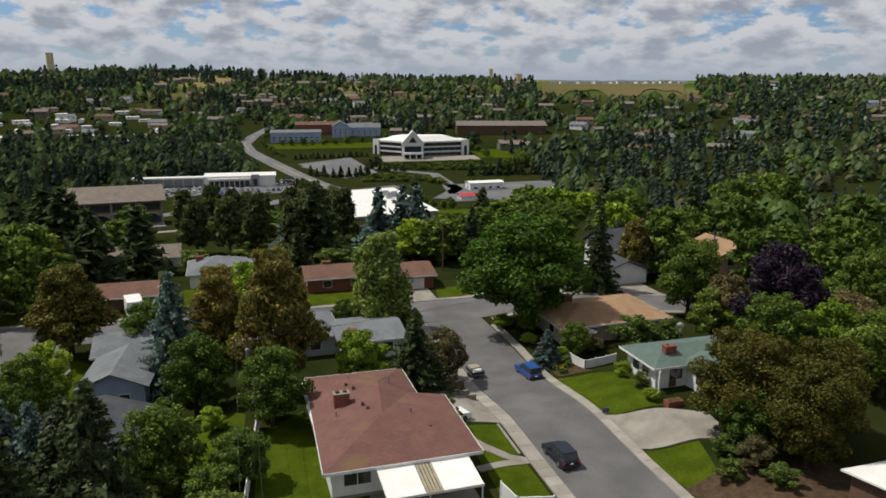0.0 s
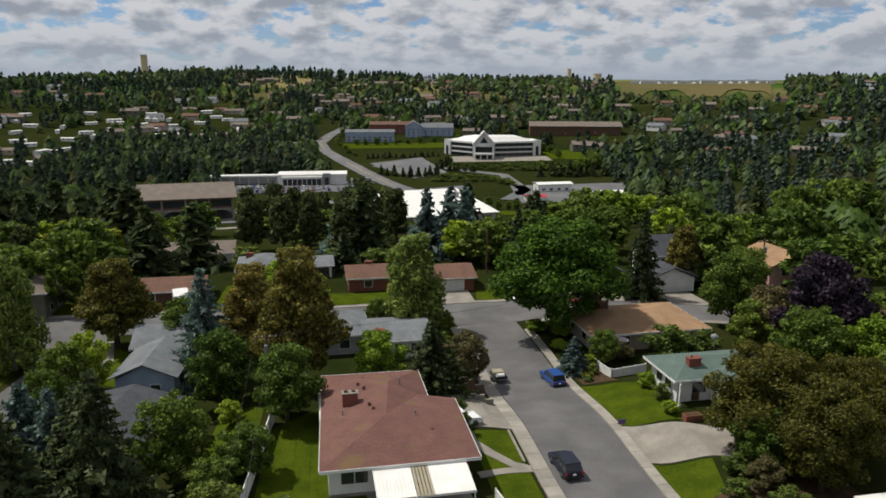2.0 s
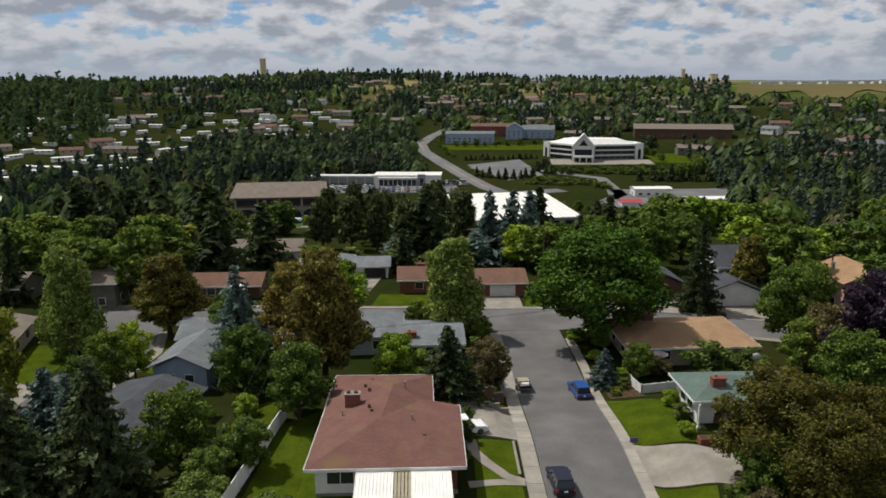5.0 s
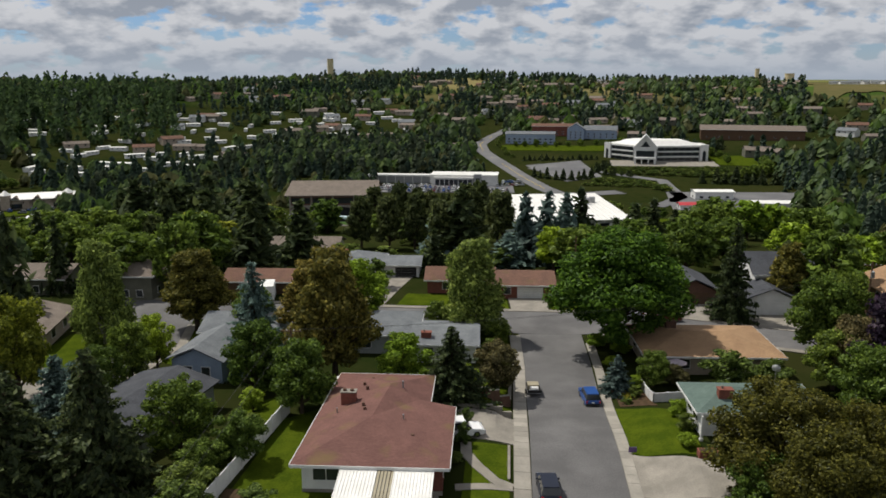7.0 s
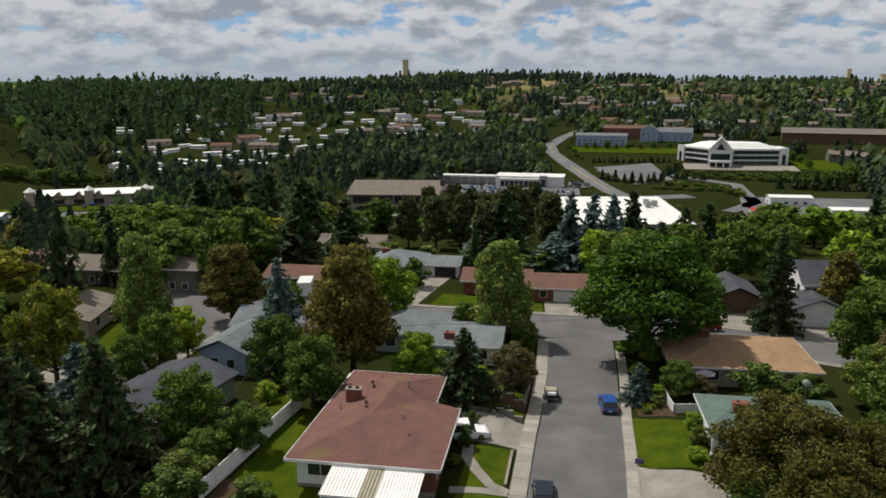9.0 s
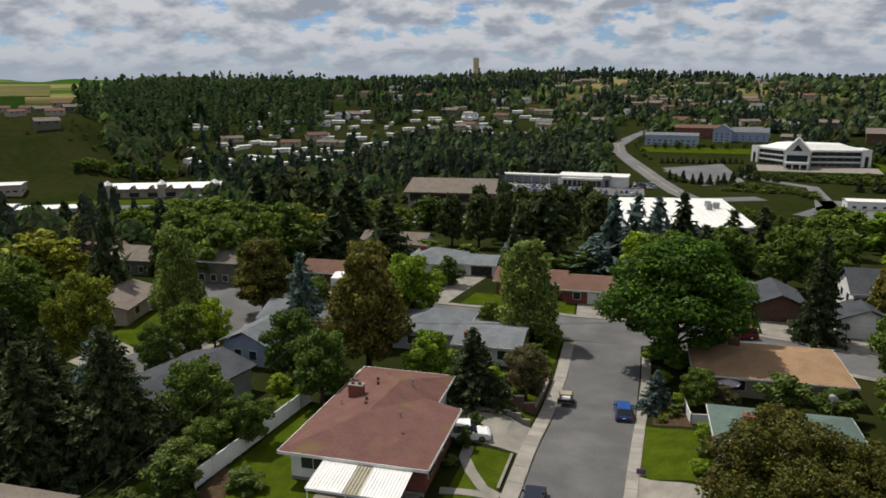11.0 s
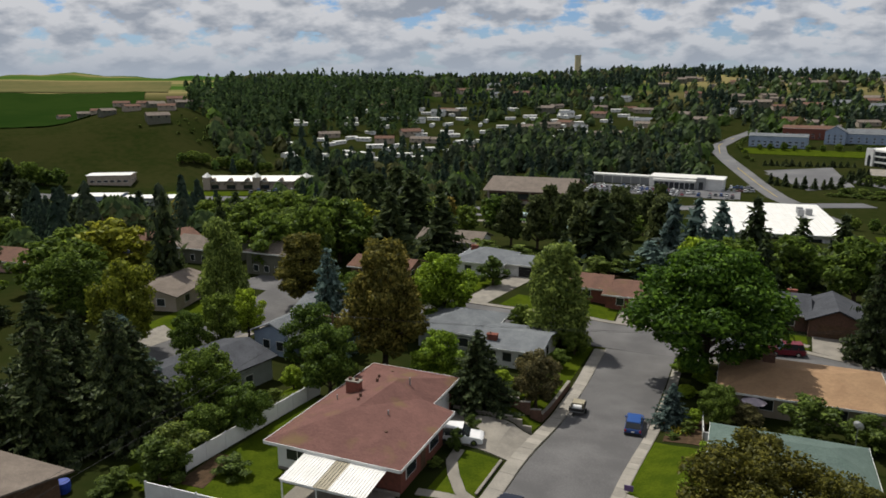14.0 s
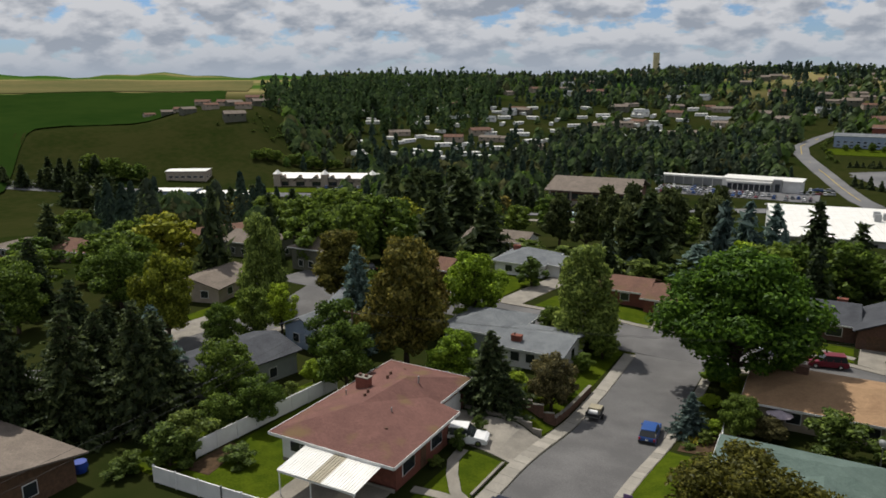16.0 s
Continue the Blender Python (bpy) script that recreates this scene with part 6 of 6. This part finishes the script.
def garden_umbrella():
    t = thing("garden_umbrella", 28.0, 33.2, h(28, 33.2), 0, "pale mauve garden umbrella over a patio table", "umbrella")
    part("pole", Shape().tube([(0, 0, 0), (0, 0, 2.5)], [0.03, 0.03], 8), steel, t)
    s = Shape()
    for k in range(8):
        a, b = k * math.pi / 4, (k + 1) * math.pi / 4
        s.face((1.4 * math.cos(a), 1.4 * math.sin(a), 2.1), (1.4 * math.cos(b), 1.4 * math.sin(b), 2.1), (0, 0, 2.55))
    part("canopy", s, mat("mauve_canvas", (0.42, 0.36, 0.40), 0.9), t)
    part("tabletop", Shape().tube([(0, 0, 0.7), (0, 0, 0.74)], [0.6, 0.6], 16), wood_brown, t)


def satellite_dish(x, y, z):
    t = thing("satellite_dish", x, y, z, 150, "white satellite dish on a short mast", "dish")
    part("mast", Shape().tube([(0, 0, -3), (0, 0, 0.9)], [0.05, 0.05], 8), steel, t)
    s, rings, n = Shape(), 4, 18
    for i in range(rings + 1):
        r = 0.5 * i / rings
        for k in range(n):
            a = 2 * math.pi * k / n
            s.v.append((r * math.cos(a), -0.1 - 0.2 * (r / 0.5) ** 2 + 0.2 + r * math.sin(a) * 0.35, 1.2 + r * math.sin(a)))
    for i in range(rings):
        for k in range(n):
            s.f.append((i * n + k, i * n + (k + 1) % n, (i + 1) * n + (k + 1) % n, (i + 1) * n + k))
    part("reflector", s, white_paint, t, smooth=True)
    part("arm", Shape().tube([(0, 0.2, 0.9), (0, -0.75, 1.2)], [0.03, 0.02], 6), steel, t)


garden_umbrella()
satellite_dish(37.0, 24.4, h(37.0, 24.4) + 3.4)
tub = thing("water_butt", -28.6, -9.6, 0, 0, "bright blue plastic tub beside the brown house", "barrel")
part("body", Shape().tube([(0, 0, 0), (0, 0, 0.5), (0, 0, 1.0)], [0.6, 0.68, 0.62], 16), mat("blue_plastic", (0.02, 0.06, 0.35), 0.4), tub)
sign = thing("yard_sign", 17.7, 9.6, h(17.7, 9.6), 0, "small purple and red lawn sign", "sign")
part("board", Shape().box(-0.4, -0.03, 0.25, 0.4, 0.03, 0.8), mat("purple_board", (0.12, 0.07, 0.2), 0.6), sign)
part("stake", Shape().box(-0.03, -0.02, -0.2, 0.03, 0.02, 0.25), steel, sign)
planter = thing("planter", 24.0, 6.6, h(24, 6.6), 0, "red brick planter at the porch", "planter")
part("box", Shape().box(-0.9, -0.45, -0.1, 0.9, 0.45, 0.7), brick_mat, planter)
part("soil", Shape().box(-0.8, -0.35, 0.702, 0.8, 0.35, 0.72), mulch, planter)
rv = thing("camper_van", -35, 65.6, h(-35, 65.6), 12, "white boxy camper parked by a red-roofed house", "camper")
part("body", Shape().box(-1.2, -2.4, 0.5, 1.2, 2.4, 3.0), white_paint, rv)
part("cab", Shape().box(-1.1, 2.4, 0.5, 1.1, 3.4, 2.0), white_paint, rv)
part("windscreen", Shape().box(-1, 3.4, 1.3, 1, 3.45, 1.95), glass, rv)
for wy in (-1.6, 2.6):
    for sx in (-1, 1):
        part("wheel", Shape().tube([(sx * 0.95, wy, 0.4), (sx * 1.22, wy, 0.4)], [0.4, 0.4], 12), rubber, rv)
bus = thing("bus", -52, 205, h(-52, 205) + 0.4, 80, "pale green and white city bus", "bus")
part("body", Shape().box(-1.3, -7, 0.5, 1.3, 7, 1.6), mat("green_bus_paint", (0.25, 0.5, 0.12), 0.4), bus)
part("upper", Shape().box(-1.28, -6.95, 2.5, 1.28, 6.95, 3.3), mat("pale_bus_paint", (0.5, 0.65, 0.66), 0.4), bus)
part("window", Shape().box(-1.29, -6.97, 1.6, 1.29, 6.97, 2.5), glass, bus)
for wy in (-4.2, 4.2):
    for sx in (-1, 1):
        part("wheel", Shape().tube([(sx * 1.0, wy, 0.45), (sx * 1.32, wy, 0.45)], [0.45, 0.45], 12), rubber, bus)

# shrubs and flowers close to the houses
for bx, by, bh, bw, bk in ((24.0, 16.6, 1.9, 2.8, "lime"), (23.6, 12.6, 1.8, 2.6, "bush"), (22.6, 8.6, 1.4, 2.2, "lime"), (21.4, 27.0, 1.5, 2.2, "bush"), (22.0, 29.0, 2.0, 2.4, "lime"), (20.2, 24.6, 0.8, 1.6, "bush"),
                           (1.2, 14.2, 2.2, 2.0, "bush"), (0.9, 10.2, 2.4, 1.8, "bush"), (0.4, 6.6, 1.2, 1.6, "bush"), (-16.6, -1.6, 1.8, 4.2, "bush"), (-25.5, 29, 2.2, 3.5, "lime"), (0.6, 25.4, 3.2, 4.2, "lime"), (4.6, 30.6, 2.6, 4.0, "lime"),
                           (4.0, 39.8, 2.6, 3.2, "leafy"), (5.0, 45.5, 4.0, 4.6, "leafy"), (-22.6, 2.2, 2.6, 3.0, "leafy"), (-21.6, 8.0, 2.8, 3.2, "leafy"), (-23, 18, 3.0, 3.5, "lime"), (-24.5, -8.6, 1.6, 3.2, "bush"), (19.6, 44.5, 2.0, 4.0, "lime"), (22.5, 41.5, 2.0, 3.5, "lime"), (20.5, 36.5, 1.6, 3.0, "lime"), (28.8, 57.3 - 9.5, 2.4, 5.0, "plum"), (27.0, 30.8, 2.6, 4.5, "rust")):
    tree(bk, bx, by, bh, bw)


def flowers(x, y, m, label):
    rng = random.Random(int(x * 10))
    t = thing("flower_clump", x, y, h(x, y), 0, label, "flowers")
    pts = [(rng.gauss(0, 0.5), rng.gauss(0, 0.5), rng.uniform(0.1, 0.6), rng.uniform(-1, 1), rng.uniform(-1, 1), 1) for _ in range(160)]
    v, f = crown_cards(rng, pts, 0.16)
    s = Shape()
    s.v, s.f = v, f
    tagged(part("bloom", s, m, t), kind="stuff")
    v, f = crown_cards(rng, [(p[0] * 1.2, p[1] * 1.2, p[2] * 0.7, p[3], p[4], 1) for p in pts], 0.2)
    s = Shape()
    s.v, s.f = v, f
    tagged(part("foliage", s, LEAF["lime"], t), kind="stuff")


flowers(19.9, 28.4, flower_mat, "bright red garden flowers by the kerb")
flowers(20.6, 26.9, mat("yellow_flowers", (0.5, 0.4, 0.03), 0.8), "yellow garden flowers by the kerb")

# ---- cars on the sales lot, strip of shops ----
rng = random.Random(3)
lot = [car(-40, 400, 0, c, l, k, detail=False, group="cars on the sales lot") for c, l, k in ((white_car, "white car on the sales lot", "suv"), (red_car, "red car on the sales lot", "sedan"), (grey_car, "grey car on the sales lot", "suv"), (black_car, "black car on the sales lot", "sedan"), (silver, "silver car on the sales lot", "van"), (blue_paint, "blue car on the sales lot", "suv"))]
n = 0
for row, (yy, xa, xb) in enumerate(((399, -64, 20), (406, -64, 22), (413, -64, -8), (420, -64, -28), (425, 14, 32), (440, 18, 34))):
    xx = xa
    while xx < xb:
        if rng.random() < 0.78:
            c = rng.choice(lot)
            m = pose(xx, yy + rng.uniform(-0.6, 0.6), h(xx, yy) + 0.36, 0, 0, rng.choice([0, 180, 90 if row > 3 else 0]))
            if n < len(lot):
                lot[n].matrix_basis = m
            else:
                copy_thing(c, m)
            n += 1
        xx += 3.1


def strip_mall():
    t = thing("shop_row", -259, 331, h(-259, 328), 22, "row of shops with gabled fronts and pale roofs", "building")
    part("wall", Shape().box(-33, -6, -1, 33, 8, 5.5), tan_siding, t)
    for sg in (-1, 1):
        part("roof_slope", Shape().slab([(-34, sg * -7 if sg > 0 else 9, 5.5), (34, sg * -7 if sg > 0 else 9, 5.5), (34, 1, 8), (-34, 1, 8)] if sg > 0 else [(34, 9, 5.5), (-34, 9, 5.5), (-34, 1, 8), (34, 1, 8)], 0.3), white_metal, t)
    for i in range(6):
        x = -27 + i * 10.6
        part("gable", Shape().slab([(x - 4, -8, 3.6), (x, -8, 7.4), (x, -3, 7.4), (x - 4, -3, 3.6)][::-1], 0.3), taupe_shingle, t)
        part("gable", Shape().slab([(x + 4, -8, 3.6), (x + 4, -3, 3.6), (x, -3, 7.4), (x, -8, 7.4)], 0.3), taupe_shingle, t)
        part("shop_window", Shape().box(x - 2.8, -6.1, 0.4, x + 2.8, -5.95, 3), glass, t)
    for x in (-31, 0, 31):
        tw = part("tower", Shape().box(x - 2.2, -8.2, -1, x + 2.2, -3.5, 8), tan_siding, t)
        part("cap", Shape().tube([(x, -5.8, 8), (x, -5.8, 10.6)], [3.6, 0.1], 4), white_metal, tw)


strip_mall()
house("shop_building", -362, 292, -336, 306, 5.2, "gable_x", 0.4, tan_siding, white_metal, "flat-roofed shop building with dark windows", turn=30, windows=((6, 2.6), (2, 2)), foot=3, category="building")
house("shop_building", -322, 246, -296, 258, 4.5, "gable_x", 0.8, blue_siding, white_metal, "low blue-grey shop with pale roof", turn=24, windows=((6, 2), (2, 2)), foot=3, category="building")
house("shop_building", -292, 254, -262, 266, 4.2, "gable_x", 0.7, grey_siding, white_metal, "low grey workshop with white roof", turn=24, windows=((6, 2), (2, 2)), foot=3, category="building")
house("shop_building", -215, 276, -190, 288, 4.2, "gable_x", 0.7, grey_siding, white_metal, "low workshop with white roof by the highway", turn=20, windows=((5, 2), (2, 2)), foot=3, category="building")
house("shed", 128, 372, 150, 382, 4.5, "gable_x", 0.8, white_paint, white_metal, "white metal shed in an asphalt yard", windows=((4, 2), (1, 2)), foot=3, category="building")
house("shed", 150, 340, 190, 350, 3.2, "gable_x", 0.6, white_paint, white_metal, "long low white tent roof at a yard", windows=((0, 2), (1, 2)), foot=3, category="building")
house("shed", 110, 336, 121, 343, 2.4, "gable_x", 1.2, white_paint, mat("red_awning", (0.45, 0.03, 0.04), 0.7), "red-roofed sales kiosk in a yard", windows=((0, 2), (1, 2)), foot=3, category="building")
for i in range(16):
    copy_thing(rng.choice(lot), pose(-250 + (i % 8) * 9.5, 310 + (i // 8) * 8 + (i % 8) * 3.6, h(-250, 320) + 0.4, 0, 0, 20 + 90 * (i % 2)))
goal = thing("goal_frame", -307, 196, h(-307, 196), -30, "white football goal frame on the grass field", "goal")
for q in ((-3.6, 0), (3.6, 0)):
    part("post", Shape().tube([(q[0], q[1], -0.2), (q[0], q[1], 2.4)], [0.1, 0.1], 6), white_paint, goal)
part("crossbar", Shape().tube([(-3.6, 0, 2.4), (3.6, 0, 2.4)], [0.1, 0.1], 6), white_paint, goal)

# ---- planting on the far lots ----


def row(kind, pts, n, height, width):
    """Trees or clipped shrubs planted along a line."""
    r = random.Random(int(pts[0][0] * 7 + n))
    for i in range(n):
        u = (i + 0.5) / n * (len(pts) - 1)
        k = min(int(u), len(pts) - 2)
        x = pts[k][0] + (pts[k + 1][0] - pts[k][0]) * (u - k) + r.uniform(-1.5, 1.5)
        y = pts[k][1] + (pts[k + 1][1] - pts[k][1]) * (u - k) + r.uniform(-1.5, 1.5)
        s = r.uniform(0.75, 1.25)
        tree(kind, x, y, height * s, width * s)


row("fir", [(36, 548), (100, 552)], 16, 4.5, 4.0)
row("fir", [(38, 470), (60, 452), (84, 462)], 9, 7, 4.5)
row("fir", [(84, 480), (104, 520)], 9, 6.5, 4.0)
row("bush", [(96, 486), (150, 470), (196, 460)], 18, 3.2, 8.0)
row("bush", [(78, 446), (112, 436), (120, 400)], 14, 3.0, 7.5)
row("bush", [(100, 508), (140, 504), (190, 500)], 20, 2.2, 6)
row("bush", [(96, 496), (140, 490), (186, 484)], 18, 2.4, 7)
row("bush", [(70, 430), (96, 424), (126, 424)], 16, 2.2, 6)
row("fir", [(92, 478), (112, 470)], 6, 5, 3.2)
row("leafy", [(196, 520), (200, 548), (182, 566)], 6, 7, 6)
row("fir", [(-345, 205), (-318, 212), (-300, 205)], 6, 17, 13)
row("fir", [(-440, 205), (-400, 232), (-372, 240)], 10, 13, 9)
row("leafy", [(184, 455), (205, 470), (215, 500)], 9, 9, 8)
row("fir", [(150, 440), (205, 430)], 9, 10, 6)
row("leafy", [(66, 318), (80, 300), (90, 282)], 6, 6, 5)
row("bush", [(30, 560), (18, 640), (26, 690)], 12, 3.0, 6)
row("leafy", [(30, 626), (76, 622), (140, 640)], 10, 6, 6)
row("fir", [(150, 560), (190, 570), (215, 600)], 9, 11, 6.5)
row("fir", [(-104, 250), (-100, 290)], 5, 12, 8)
row("lime", [(-98, 240), (-70, 232), (-44, 236)], 6, 4.0, 5)
row("pine", [(-36, 176), (-14, 172), (4, 168)], 8, 13, 9)
row("leafy", [(-30, 150), (0, 146)], 5, 6, 9)
row("fir", [(60, 168), (84, 176), (104, 190)], 6, 9, 6)
row("leafy", [(112, 205), (140, 225), (170, 250)], 8, 9, 11)
row("lime", [(90, 178), (120, 205)], 5, 9, 10)
row("fir", [(-112, 175), (-98, 185), (-86, 178)], 6, 17, 11)
row("fir", [(-135, 205), (-112, 225), (-100, 240)], 7, 16, 11)
row("leafy", [(-150, 180), (-128, 172)], 4, 10, 12)
row("fir", [(-322, 222), (-296, 228), (-262, 240)], 5, 10, 7)
row("leafy", [(-400, 262), (-380, 270), (-365, 275)], 6, 12, 12)
row("fir", [(-420, 244), (-390, 262)], 5, 13, 9)
row("fir", [(-230, 196), (-200, 214), (-180, 240)], 7, 12, 8)
row("leafy", [(-170, 190), (-190, 170), (-220, 150)], 6, 7, 9)
scrub = random.Random(8)
for i in range(46):                                         # wild scrub on the flank of the open hill
    tree("bush", scrub.gauss(-374, 17), scrub.gauss(425, 24), scrub.uniform(1.2, 2.8), scrub.uniform(2.0, 4.4))
row("leafy", [(-340, 350), (-318, 380), (-300, 400)], 10, 8, 10)
patch("bus_yard", [(-78, 196), (-36, 200), (-36, 212), (-78, 208)], 0.2, concrete, "pale concrete yard with a bus", "car park", 1.0)


def belt():
    """Garden trees and shrubs filling the slope between the houses and the valley."""
    r = random.Random(21)
    plots = ((2, 66, 186, 275), (-100, -38, 190, 300), (-16, 46, 60, 84), (-48, -14, 66, 114), (-66, -54, 62, 76), (-90, -72, 66, 80), (-115, -98, 74, 94), (-124, -106, 48, 62), (45, 64, 58, 78), (64, 78, 53, 67), (-62, 26, 50, 66))
    n = 0
    while n < 110:
        th, d = radians(r.uniform(-44, 40)), r.uniform(128, 262)
        x, y = 5 - d * math.sin(th), -50 + d * math.cos(th)
        if any(a - 3 < x < b + 3 and c - 3 < y < e + 3 for a, b, c, e in plots):
            continue
        n += 1
        k = r.choice(["leafy", "leafy", "lime", "fir", "pine", "leafy", "bush", "olive"])
        s = r.uniform(0.7, 1.2)
        open_view = -25 < math.degrees(th) < 12
        tall = {"fir": 12, "pine": 11, "bush": 4}.get(k, 9) * s
        if open_view and h(x, y) + tall > 35 - 0.192 * d:   # the slope towards the lots stays low
            k, s = "bush", r.uniform(0.8, 1.2)
        tree(k, x, y, {"fir": 12, "pine": 11, "bush": 4}.get(k, 9) * s, {"fir": 7.5, "pine": 8, "bush": 7}.get(k, 9.5) * s)


belt()
strip("road_marking", [(44, 413), (25, 510), (5, 600), (2, 640), (14, 690)], [0.45] * 5, 0.29, mat("yellow_road_paint", (0.5, 0.36, 0.06), 0.8), "yellow centre line of the climbing road", "road marking", step=6, thick=0.1)
